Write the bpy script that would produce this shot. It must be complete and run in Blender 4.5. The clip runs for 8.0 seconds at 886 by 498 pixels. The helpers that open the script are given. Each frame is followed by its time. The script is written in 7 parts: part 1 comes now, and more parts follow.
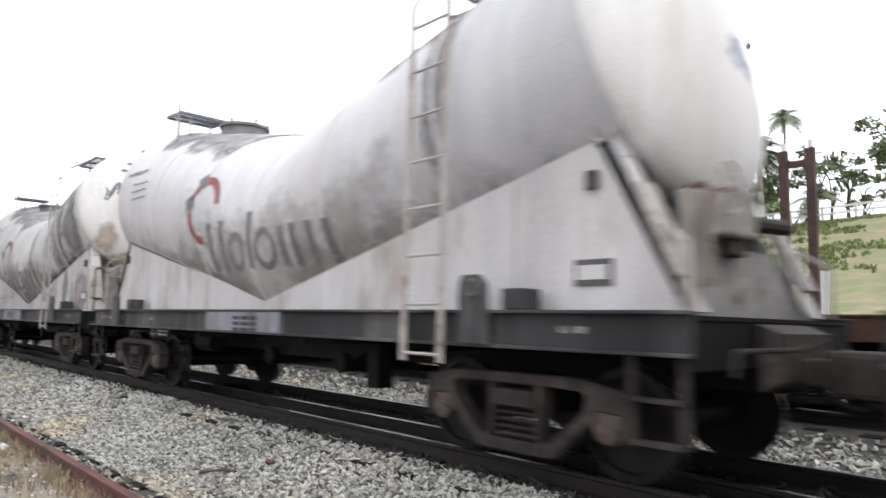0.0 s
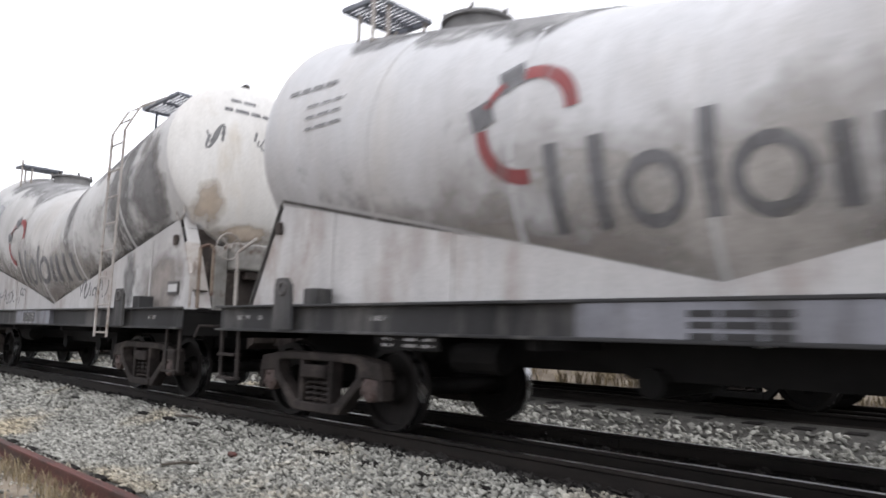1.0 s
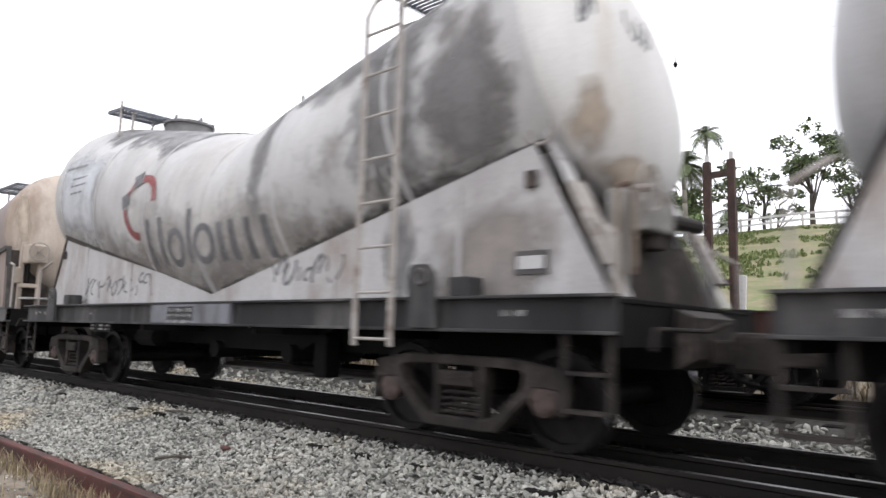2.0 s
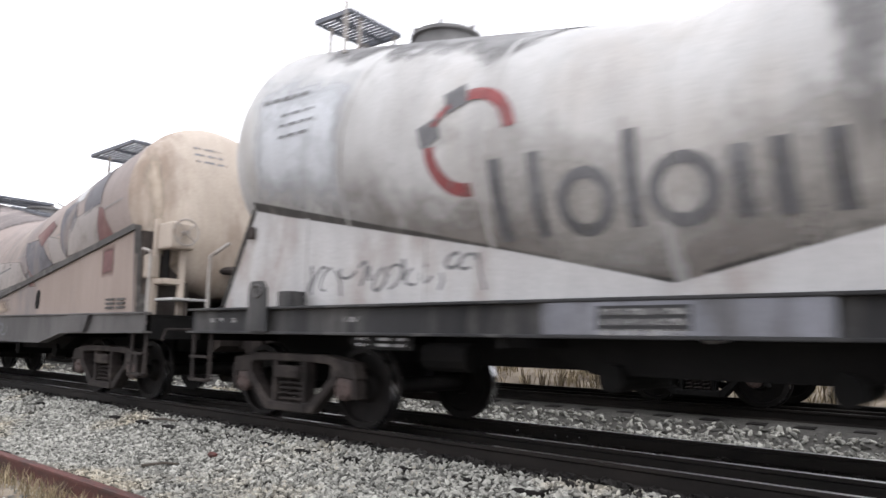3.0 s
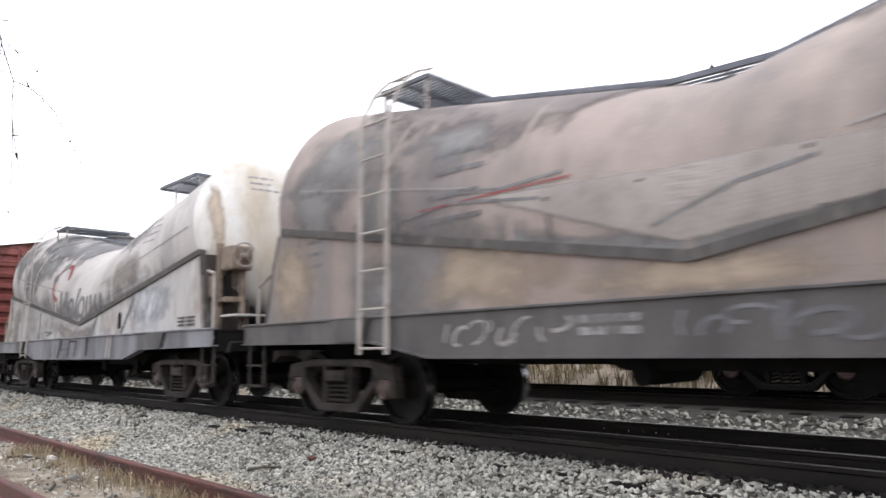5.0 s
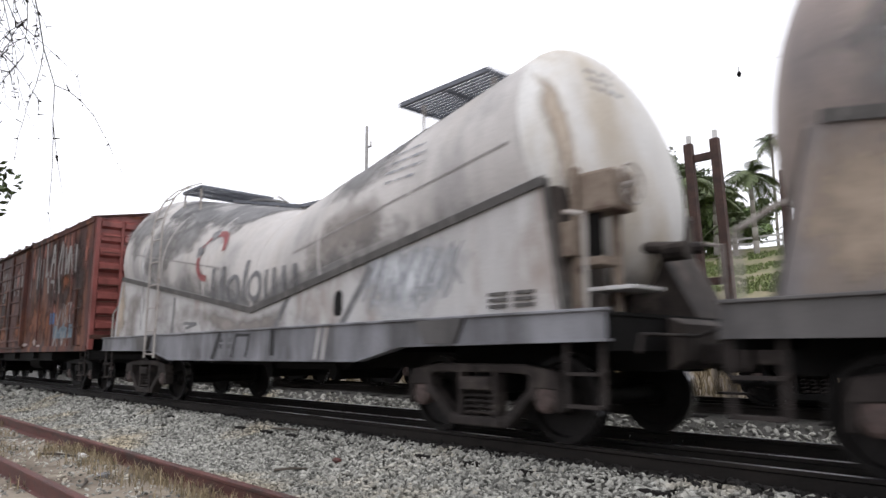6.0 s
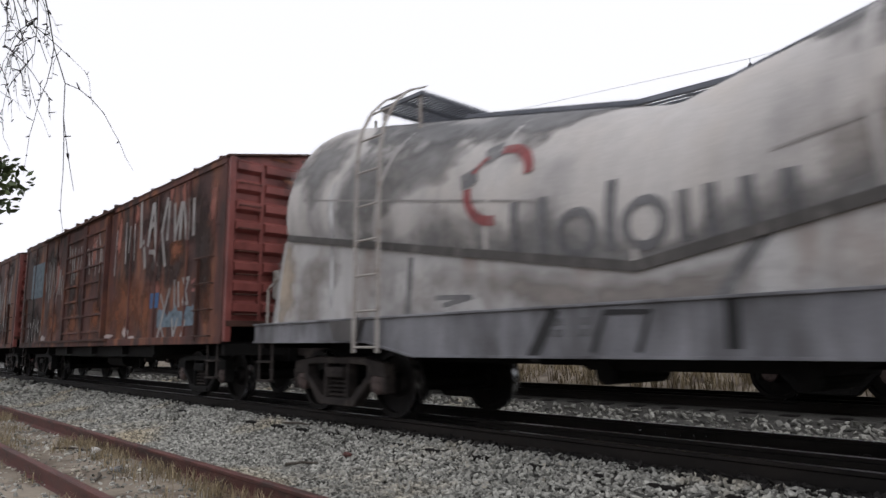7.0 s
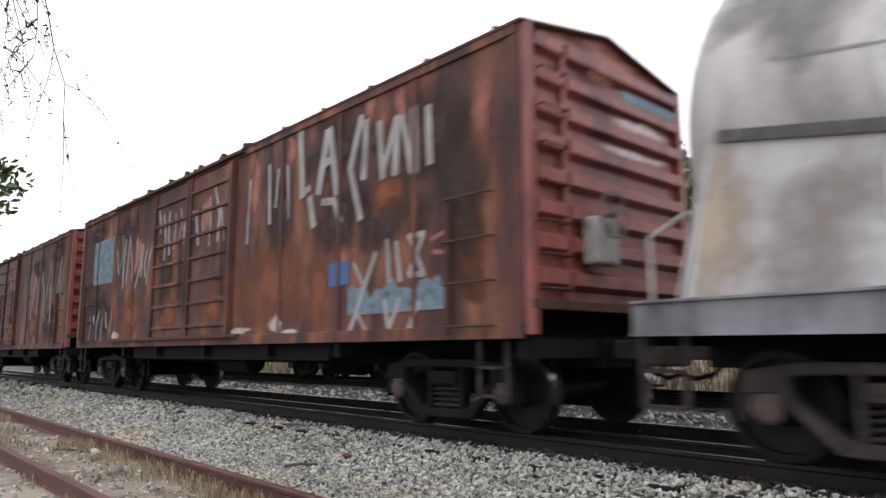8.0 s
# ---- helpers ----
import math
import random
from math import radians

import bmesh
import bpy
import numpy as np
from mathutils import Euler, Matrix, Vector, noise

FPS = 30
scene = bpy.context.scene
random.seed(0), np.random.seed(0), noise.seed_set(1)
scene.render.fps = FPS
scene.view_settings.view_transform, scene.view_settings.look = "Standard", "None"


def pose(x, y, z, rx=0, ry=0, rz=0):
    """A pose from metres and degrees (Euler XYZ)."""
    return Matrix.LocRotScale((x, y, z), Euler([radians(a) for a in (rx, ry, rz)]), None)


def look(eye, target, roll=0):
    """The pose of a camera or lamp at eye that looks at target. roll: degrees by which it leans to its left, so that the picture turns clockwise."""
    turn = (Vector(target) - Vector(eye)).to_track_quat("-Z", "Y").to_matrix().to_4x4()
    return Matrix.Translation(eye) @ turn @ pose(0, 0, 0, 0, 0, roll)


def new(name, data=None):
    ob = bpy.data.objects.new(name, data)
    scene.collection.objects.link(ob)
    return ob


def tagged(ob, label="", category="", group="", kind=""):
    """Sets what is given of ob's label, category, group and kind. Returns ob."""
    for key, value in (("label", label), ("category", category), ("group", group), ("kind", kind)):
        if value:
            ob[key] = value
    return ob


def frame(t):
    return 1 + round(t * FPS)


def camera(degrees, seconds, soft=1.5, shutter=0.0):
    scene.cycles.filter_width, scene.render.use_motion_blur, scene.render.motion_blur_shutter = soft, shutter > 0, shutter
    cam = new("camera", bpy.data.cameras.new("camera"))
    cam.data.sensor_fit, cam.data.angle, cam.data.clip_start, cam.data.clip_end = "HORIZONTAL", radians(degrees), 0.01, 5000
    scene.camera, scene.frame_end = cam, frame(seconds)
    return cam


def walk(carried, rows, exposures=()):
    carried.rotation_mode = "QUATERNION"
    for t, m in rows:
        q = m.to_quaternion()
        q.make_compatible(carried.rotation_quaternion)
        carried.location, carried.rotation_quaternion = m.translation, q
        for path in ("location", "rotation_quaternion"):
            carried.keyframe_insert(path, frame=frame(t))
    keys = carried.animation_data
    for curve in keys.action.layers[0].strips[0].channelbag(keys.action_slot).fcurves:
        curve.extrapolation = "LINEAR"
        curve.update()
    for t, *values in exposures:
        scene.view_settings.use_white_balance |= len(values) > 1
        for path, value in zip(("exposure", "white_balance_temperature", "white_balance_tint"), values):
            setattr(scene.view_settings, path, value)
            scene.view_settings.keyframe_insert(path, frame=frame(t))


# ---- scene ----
cam = camera(66.0, 8.0, soft=1.5, shutter=0.45)
# seconds, x, y, z, yaw to the left, pitch up, lean; +x is the train's way, +y away from the siding, z = 0 the railhead
PATH = [
    (0.0, -0.077, 0.833, 1.045, 47.28, 6.16, 1.26),
    (0.3, -0.077, 0.798, 1.027, 49.01, 7.27, 1.46),
    (0.5, -0.077, 0.775, 1.015, 49.41, 7.78, 1.60),
    (0.6, -0.059, 0.742, 0.993, 48.35, 7.99, 1.18),
    (1.0, 0.014, 0.608, 0.904, 43.20, 7.04, 1.42),
    (1.2, 0.017, 0.581, 0.897, 42.30, 6.62, 1.60),
    (2.3, 0.032, 0.431, 0.860, 41.17, 7.24, 1.00),
    (2.5, 0.035, 0.404, 0.853, 40.56, 7.47, 0.60),
    (2.8, 0.034, 0.349, 0.849, 39.86, 7.59, 0.63),
    (3.0, 0.034, 0.312, 0.846, 39.66, 7.64, 1.09),
    (3.3, 0.024, 0.262, 0.817, 39.87, 8.49, 2.11),
    (3.5, 0.018, 0.228, 0.797, 41.76, 8.67, 2.53),
    (3.8, 0.033, 0.177, 0.797, 42.23, 8.70, 1.93),
    (4.0, 0.043, 0.143, 0.797, 42.21, 8.69, 1.25),
    (4.2, 0.038, 0.124, 0.795, 42.26, 8.38, 0.02),
    (5.3, 0.011, 0.016, 0.785, 45.48, 8.45, -0.77),
    (5.5, 0.006, -0.003, 0.783, 45.74, 8.61, -0.57),
    (6.0, -0.006, 0.002, 0.773, 46.66, 8.81, -0.18),
    (6.5, 0.000, 0.002, 0.780, 47.24, 8.57, -0.31),
    (7.0, 0.003, 0.004, 0.782, 47.48, 8.31, -0.29),
    (7.5, -0.001, 0.007, 0.780, 47.52, 8.34, -0.32),
    (8.0, 0.000, 0.000, 0.778, 47.41, 8.43, -0.33),
]
walk(cam, [(t, pose(x, y, z, 90 + pitch, 0, yaw) @ pose(0, 0, 0, 0, 0, lean)) for t, x, y, z, yaw, pitch, lean in PATH],
     exposures=[(0.0, 0.71), (0.5, 0.52), (1.0, 0.43), (2.5, 0.58), (3.5, 0.66), (4.0, 0.66), (5.5, 0.58), (6.0, 0.21), (6.5, -0.14), (7.0, -0.34), (7.5, -0.09), (8.0, 0.40)])

SPEED = 5.85        # the train's metres a second
YC = 5.8            # middle of the main track
Y2 = 11.2           # middle of the far track

# ---- world and sun: overcast ----
world = bpy.data.worlds.new("overcast_sky")
scene.world = world
world.use_nodes = True
wn, wl = world.node_tree.nodes, world.node_tree.links
wn.clear()
sky = wn.new("ShaderNodeTexSky")
sky.sky_type = "NISHITA"
sky.sun_disc = False
sky.sun_elevation = radians(52)
sky.sun_rotation = radians(75)
cloud = wn.new("ShaderNodeMix")
cloud.data_type = "RGBA"
cloud.inputs[0].default_value = 0.93
cloud.inputs[7].default_value = (10.0, 9.98, 10.62, 1)
wl.new(sky.outputs[0], cloud.inputs[6])
wbg = wn.new("ShaderNodeBackground")
wbg.inputs[1].default_value = 0.134
wl.new(cloud.outputs[2], wbg.inputs[0])
wout = wn.new("ShaderNodeOutputWorld")
wl.new(wbg.outputs[0], wout.inputs[0])
sun = new("sun", bpy.data.lights.new("sun", "SUN"))
sun.data.energy = 0.7
sun.data.angle = radians(25)
sun.data.color = (1, 0.98, 0.96)
sun.matrix_world = look((6, -1.5, 9), (0, 0, 0))


# ---- materials ----
ALBEDO_SCALE = 0.8      # darkens all base colours alike, so the sky stays white against them


def material(name, dark, light, rough=0.75, metal=0.0, scale=2.5, stretch=(1, 1, 1), bump=0.15, grain=40.0, stain=None, stain_scale=1.2, stain_amount=0.5, vary=0.0, spec=0.4, stain2=None, fade=False, chip=0.0):
    """Two tones mixed by a coarse noise, a fine grain in tone and relief, and stains or rust in patches of their own."""
    dark, light, stain, stain2 = (tuple(ALBEDO_SCALE * c for c in q) if q else q for q in (dark, light, stain, stain2))
    m = bpy.data.materials.new(name)
    m.use_nodes = True
    n, l = m.node_tree.nodes, m.node_tree.links
    b = n["Principled BSDF"]
    b.inputs["Metallic"].default_value = metal
    b.inputs["Specular IOR Level"].default_value = spec
    tc = n.new("ShaderNodeTexCoord")
    mp = n.new("ShaderNodeMapping")
    mp.inputs["Scale"].default_value = stretch
    l.new(tc.outputs["Object"], mp.inputs[0])

    def noise_at(s, detail, vec):
        t = n.new("ShaderNodeTexNoise")
        t.inputs["Scale"].default_value = s
        t.inputs["Detail"].default_value = detail
        t.inputs["Roughness"].default_value = 0.62
        l.new(vec, t.inputs["Vector"])
        return t.outputs["Fac"]

    def ramp(fac, lo, hi):
        r = n.new("ShaderNodeMapRange")
        r.inputs["From Min"].default_value, r.inputs["From Max"].default_value = lo, hi
        l.new(fac, r.inputs["Value"])
        return r.outputs["Result"]

    def mix(fac, a, c):
        x = n.new("ShaderNodeMix")
        x.data_type = "RGBA"
        for v, i in ((fac, 0), (a, 6), (c, 7)):
            if isinstance(v, tuple):
                x.inputs[i].default_value = (*v, 1)
            elif isinstance(v, float):
                x.inputs[i].default_value = v
            else:
                l.new(v, x.inputs[i])
        return x.outputs[2]

    coarse = noise_at(scale, 6, mp.outputs[0])
    fine = noise_at(grain, 4, tc.outputs["Object"])
    col = mix(ramp(coarse, 0.3, 0.7), dark, light)
    if stain:
        col = mix(ramp(noise_at(stain_scale, 7, mp.outputs[0]), 0.62 - 0.25 * stain_amount, 0.74 - 0.2 * stain_amount), col, stain)
    if stain2:
        other = n.new("ShaderNodeMapping")
        other.inputs["Location"].default_value = (7.3, 2.1, 4.4)
        l.new(mp.outputs[0], other.inputs[0])
        col = mix(ramp(noise_at(stain_scale * 1.7, 8, other.outputs[0]), 0.50, 0.68), col, stain2)
    shade = n.new("ShaderNodeHueSaturation")
    l.new(col, shade.inputs["Color"])
    value = ramp(fine, 0.0, 1.0)
    mr = n.new("ShaderNodeMapRange")
    mr.inputs["To Min"].default_value, mr.inputs["To Max"].default_value = 0.78, 1.22
    l.new(value, mr.inputs["Value"])
    val = mr.outputs["Result"]
    if stretch == (0.75, 0.75, 0.3):
        long = n.new("ShaderNodeMapping")
        long.inputs["Scale"].default_value = (1, 1, 0.07)
        l.new(tc.outputs["Object"], long.inputs[0])
        run = n.new("ShaderNodeMapRange")
        run.inputs["From Min"].default_value, run.inputs["From Max"].default_value = 0.3, 0.7
        run.inputs["To Min"].default_value, run.inputs["To Max"].default_value = 0.93, 1.06
        l.new(noise_at(7.0, 5, long.outputs[0]), run.inputs["Value"])
        both = n.new("ShaderNodeMath")
        both.operation = "MULTIPLY"
        l.new(val, both.inputs[0])
        l.new(run.outputs["Result"], both.inputs[1])
        val = both.outputs[0]
    if vary:
        rnd = n.new("ShaderNodeNewGeometry").outputs["Random Per Island"]
        m2 = n.new("ShaderNodeMapRange")
        m2.inputs["To Min"].default_value, m2.inputs["To Max"].default_value = 1 - vary, 1 + vary
        l.new(rnd, m2.inputs["Value"])
        mul = n.new("ShaderNodeMath")
        mul.operation = "MULTIPLY"
        l.new(val, mul.inputs[0])
        l.new(m2.outputs["Result"], mul.inputs[1])
        val = mul.outputs[0]
    l.new(val, shade.inputs["Value"])
    l.new(shade.outputs[0], b.inputs["Base Color"])
    rr = n.new("ShaderNodeMapRange")
    rr.inputs["To Min"].default_value, rr.inputs["To Max"].default_value = max(rough - 0.12, 0.05), min(rough + 0.12, 1)
    l.new(coarse, rr.inputs["Value"])
    l.new(rr.outputs["Result"], b.inputs["Roughness"])
    if fade:
        at = n.new("ShaderNodeAttribute")
        at.attribute_name = "fade"
        add = n.new("ShaderNodeMath")
        add.operation = "MULTIPLY_ADD"
        l.new(noise_at(3.5, 6, tc.outputs["Object"]), add.inputs[0])
        add.inputs[1].default_value = 1.3
        l.new(at.outputs["Fac"], add.inputs[2])
        l.new(ramp(add.outputs[0], *((0.80, 1.65) if fade == "soft" else (0.72, 1.30))), b.inputs["Alpha"])
    if chip:
        flake = noise_at(9, 6, mp.outputs[0])
        x = n.new("ShaderNodeMapRange")
        x.inputs["From Min"].default_value, x.inputs["From Max"].default_value = 0.25 + 0.3 * chip, 0.45 + 0.3 * chip
        x.inputs["To Min"].default_value, x.inputs["To Max"].default_value = 0.9 - chip, 0.97 - 0.2 * chip
        l.new(flake, x.inputs["Value"])
        l.new(x.outputs["Result"], b.inputs["Alpha"])
    if bump:
        bp = n.new("ShaderNodeBump")
        bp.inputs["Strength"].default_value = bump
        bp.inputs["Distance"].default_value = 0.02
        l.new(fine, bp.inputs["Height"])
        l.new(bp.outputs[0], b.inputs["Normal"])
    return m


STREAK = (0.75, 0.75, 0.3)
TANK_WHITE = material("tank_dusty_white", (0.47, 0.475, 0.49), (0.635, 0.64, 0.655), 0.45, scale=0.7, stretch=STREAK, stain=(0.46, 0.45, 0.45), stain_scale=0.6, stain_amount=0.3, bump=0.02, stain2=(0.54, 0.525, 0.51))
TANK_WORN = material("tank_worn_white", (0.47, 0.465, 0.46), (0.65, 0.65, 0.645), 0.55, scale=1.1, stretch=STREAK, stain=(0.37, 0.355, 0.345), stain_scale=0.8, stain_amount=0.36, bump=0.04, stain2=(0.48, 0.455, 0.43))
TANK_BROWN = material("tank_faded_brown", (0.245, 0.205, 0.19), (0.40, 0.33, 0.302), 0.62, scale=0.8, stretch=STREAK, stain=(0.17, 0.155, 0.16), stain_scale=0.6, stain_amount=0.3, stain2=(0.42, 0.35, 0.305), bump=0.05)
TANK_CHALK = material("tank_chalky_white", (0.44, 0.415, 0.40), (0.66, 0.635, 0.615), 0.6, scale=1.0, stretch=STREAK, stain=(0.29, 0.28, 0.28), stain_scale=0.9, stain_amount=0.45, bump=0.05, stain2=(0.55, 0.51, 0.475))
# front heads: tank white lightened for the sun they face
HEAD_LIT_WHITE = material("tank_head_sunlit_white", (0.60, 0.58, 0.55), (0.75, 0.745, 0.73), 0.55, scale=1.2, stretch=STREAK, stain=(0.50, 0.44, 0.36), stain_scale=1.0, stain_amount=0.3, bump=0.04)
HEAD_CREAM = material("tank_head_cream", (0.42, 0.35, 0.285), (0.62, 0.54, 0.465), 0.6, scale=1.3, stretch=STREAK, stain=(0.30, 0.23, 0.18), stain_scale=1.2, stain_amount=0.45, bump=0.05)
SKIRT_WHITE = material("skirt_chalk_white", (0.44, 0.425, 0.42), (0.61, 0.605, 0.60), 0.7, scale=2.0, stretch=STREAK, stain=(0.34, 0.29, 0.26), stain_scale=1.6, stain_amount=0.35, bump=0.06)
SKIRT_BROWN = material("skirt_faded_brown", (0.27, 0.212, 0.183), (0.39, 0.318, 0.28), 0.7, scale=0.9, stretch=STREAK, stain=(0.20, 0.185, 0.185), stain_scale=0.6, stain_amount=0.42, bump=0.06)
SILL_DARK = material("sill_sooty_black", (0.020, 0.020, 0.021), (0.06, 0.06, 0.062), 0.6, scale=0.9, stretch=(1, 1, 0.25), stain=(0.14, 0.135, 0.13), stain_scale=1.1, stain_amount=0.35, bump=0.05, spec=0.15)
SILL_GREY = material("sill_grey_paint", (0.068, 0.064, 0.063), (0.150, 0.142, 0.140), 0.6, scale=1.0, stretch=(1, 1, 0.3), stain=(0.055, 0.052, 0.053), stain_scale=1.2, stain_amount=0.42, bump=0.05, spec=0.3)
PANEL_GREY = material("panel_blue_grey_paint", (0.15, 0.155, 0.18), (0.26, 0.265, 0.295), 0.6, scale=1.6, stretch=(1, 1, 0.3), stain=(0.09, 0.088, 0.09), stain_scale=1.4, stain_amount=0.45, bump=0.05, spec=0.3)
SILL_PALE = material("sill_pale_blue_grey", (0.16, 0.163, 0.182), (0.31, 0.312, 0.335), 0.6, scale=1.8, stretch=(1, 1, 0.3), stain=(0.085, 0.083, 0.088), stain_scale=1.3, stain_amount=0.62, bump=0.05)
LADDER = material("ladder_dusty_paint", (0.33, 0.30, 0.275), (0.48, 0.45, 0.42), 0.65, scale=5, stain=(0.2, 0.15, 0.12), stain_scale=6, stain_amount=0.3)
GRATE = material("galvanised_grating", (0.10, 0.11, 0.13), (0.20, 0.21, 0.24), 0.5, 0.4, scale=6)
IRON = material("bogie_dusty_iron", (0.019, 0.0165, 0.0155), (0.054, 0.045, 0.042), 0.75, scale=4, stain=(0.085, 0.071, 0.064), stain_scale=3, stain_amount=0.4, spec=0.15)
CAP = material("axle_cap_rust", (0.06, 0.042, 0.038), (0.13, 0.088, 0.078), 0.65, scale=8, stain=(0.05, 0.037, 0.033), stain_scale=9)
WHEEL = material("wheel_oily_steel", (0.008, 0.0075, 0.0075), (0.025, 0.022, 0.021), 0.6, 0.2, scale=5, spec=0.15)
TREAD = material("wheel_tread_polished", (0.45, 0.45, 0.46), (0.6, 0.6, 0.61), 0.25, 1.0, scale=9, bump=0)
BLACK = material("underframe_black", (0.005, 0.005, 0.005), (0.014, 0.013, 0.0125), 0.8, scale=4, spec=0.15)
SEAM = material("seam_grime", (0.055, 0.052, 0.05), (0.12, 0.113, 0.108), 0.8, scale=5, stretch=(3, 1, 1), stain=(0.19, 0.178, 0.168), stain_scale=3, stain_amount=0.3)
SEAMSOFT = material("long_weld_grime", (0.25, 0.235, 0.225), (0.36, 0.345, 0.335), 0.8, scale=5, stretch=(3, 1, 1))
CRUST = material("cement_crust", (0.18, 0.18, 0.184), (0.34, 0.337, 0.337), 0.95, scale=2.5, stain=(0.52, 0.52, 0.52), stain_scale=1.8, stain_amount=0.35, bump=0.5, grain=25, fade=True)
LETTER = material("faded_grey_lettering", (0.12, 0.12, 0.128), (0.20, 0.20, 0.21), 0.6, scale=3, stretch=STREAK, stain=(0.30, 0.30, 0.30), stain_scale=4, stain_amount=0.2, chip=0.35)
RED = material("faded_red_paint", (0.25, 0.042, 0.045), (0.33, 0.085, 0.085), 0.6, scale=4, stretch=STREAK, stain=(0.38, 0.25, 0.24), stain_scale=3, stain_amount=0.3, chip=0.35)
SALMONLINE = material("graffiti_pink", (0.30, 0.11, 0.10), (0.42, 0.18, 0.16), 0.7, scale=5, chip=0.4)
SPRAY = material("spray_grey_paint", (0.14, 0.14, 0.145), (0.26, 0.26, 0.265), 0.7, scale=6, chip=0.36)
PALETEXT = material("stencil_white", (0.30, 0.295, 0.29), (0.44, 0.435, 0.43), 0.7, scale=8, chip=0.60)
DULLRED = material("camouflage_dull_red", (0.15, 0.07, 0.068), (0.22, 0.115, 0.108), 0.65, scale=2, stretch=STREAK, stain=(0.3, 0.22, 0.19), stain_scale=2, stain_amount=0.4, fade="soft")
DULLDARK = material("camouflage_dark_grey", (0.11, 0.108, 0.12), (0.18, 0.172, 0.185), 0.65, scale=2, stretch=STREAK, stain=(0.24, 0.2, 0.18), stain_scale=2, stain_amount=0.3, fade="soft")
DULLWHITE = material("camouflage_chalk_white", (0.52, 0.52, 0.52), (0.66, 0.66, 0.66), 0.65, scale=2, stretch=STREAK, fade="soft")
DULLPALE = material("camouflage_pale_grey", (0.30, 0.27, 0.255), (0.40, 0.36, 0.34), 0.65, scale=2, stretch=STREAK, fade="soft")
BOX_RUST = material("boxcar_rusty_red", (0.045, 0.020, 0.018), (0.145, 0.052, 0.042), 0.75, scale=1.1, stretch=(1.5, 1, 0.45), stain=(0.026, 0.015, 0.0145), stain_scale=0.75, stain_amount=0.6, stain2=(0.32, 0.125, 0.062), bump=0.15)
# red of the end walls, lightened to include the sun falling on them
BOX_END_LIT = material("boxcar_end_sunlit_red", (0.16, 0.042, 0.036), (0.32, 0.10, 0.088), 0.42, scale=2.2, stretch=(1, 1, 0.5), stain=(0.12, 0.034, 0.03), stain_scale=2.0, stain_amount=0.45, bump=0.08)
BOX_DARK = material("boxcar_dark_rust", (0.035, 0.018, 0.014), (0.11, 0.045, 0.032), 0.85, scale=2.5, bump=0.2)
RUSTPATCH = material("boxcar_orange_rust_patch", (0.16, 0.050, 0.022), (0.34, 0.125, 0.058), 0.85, scale=3, stretch=STREAK, stain=(0.10, 0.045, 0.03), stain_scale=3, stain_amount=0.4, bump=0.25, fade="soft")
DARKPATCH = material("boxcar_dark_scorched_patch", (0.022, 0.013, 0.012), (0.065, 0.034, 0.028), 0.8, scale=2.5, stretch=STREAK, bump=0.2, fade="soft")
SALMON = material("boxcar_old_red_patch", (0.26, 0.085, 0.06), (0.40, 0.165, 0.125), 0.7, scale=3, stretch=STREAK, stain=(0.15, 0.05, 0.04), stain_scale=4, stain_amount=0.35, bump=0.1, fade="soft")
# worn paint low on the side, painted highlights on the end ribs
PALEWEAR_GLINT = material("boxcar_pale_wear_and_glint", (0.40, 0.30, 0.28), (0.58, 0.50, 0.48), 0.6, scale=6, stretch=STREAK, fade=True)
CHALK = material("graffiti_white", (0.30, 0.28, 0.27), (0.52, 0.50, 0.49), 0.75, scale=5, stretch=STREAK, chip=0.30)
BLUE = material("graffiti_pale_blue", (0.13, 0.19, 0.245), (0.23, 0.31, 0.37), 0.75, scale=5, chip=0.30)
BLUEDEEP = material("graffiti_blue", (0.03, 0.10, 0.25), (0.06, 0.15, 0.33), 0.7, scale=5)
RAIL_MAIN = material("rail_dark_oily", (0.010, 0.009, 0.0085), (0.030, 0.025, 0.022), 0.7, 0.1, scale=6, stretch=(0.2, 1, 1), spec=0.15)
RAIL_TOP = material("rail_head_polished", (0.30, 0.30, 0.31), (0.45, 0.45, 0.46), 0.3, 1.0, scale=6, stretch=(0.1, 1, 1), bump=0)
RAIL_RUST = material("rail_rusty_red", (0.07, 0.024, 0.02), (0.16, 0.058, 0.048), 0.65, 0.1, scale=9, stretch=(0.3, 1, 1), stain=(0.06, 0.03, 0.025), stain_scale=6, stain_amount=0.4)
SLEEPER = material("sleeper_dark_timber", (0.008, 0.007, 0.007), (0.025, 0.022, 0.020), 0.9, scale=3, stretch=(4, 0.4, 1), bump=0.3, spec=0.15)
STONE = material("ballast_grey_stone", (0.23, 0.228, 0.205), (0.40, 0.395, 0.36), 0.9, scale=0.8, bump=0.2, grain=60, stain=(0.40, 0.35, 0.26), stain_scale=0.5, stain_amount=0.3, vary=0.72)
STONEBED = material("ballast_bed", (0.03, 0.029, 0.026), (0.11, 0.105, 0.095), 0.95, scale=14, bump=0.8, grain=30)
# greasy stone, blackened further to hold the shade under the train
OILSHADE_STONE = material("oily_stone_with_train_shade", (0.012, 0.011, 0.011), (0.045, 0.041, 0.038), 0.85, scale=3, bump=0.2, vary=0.6, spec=0.2)
OILSHADE_BED = material("oily_ballast_with_train_shade", (0.005, 0.005, 0.005), (0.016, 0.015, 0.014), 0.9, scale=12, bump=0.8, grain=30, spec=0.15)
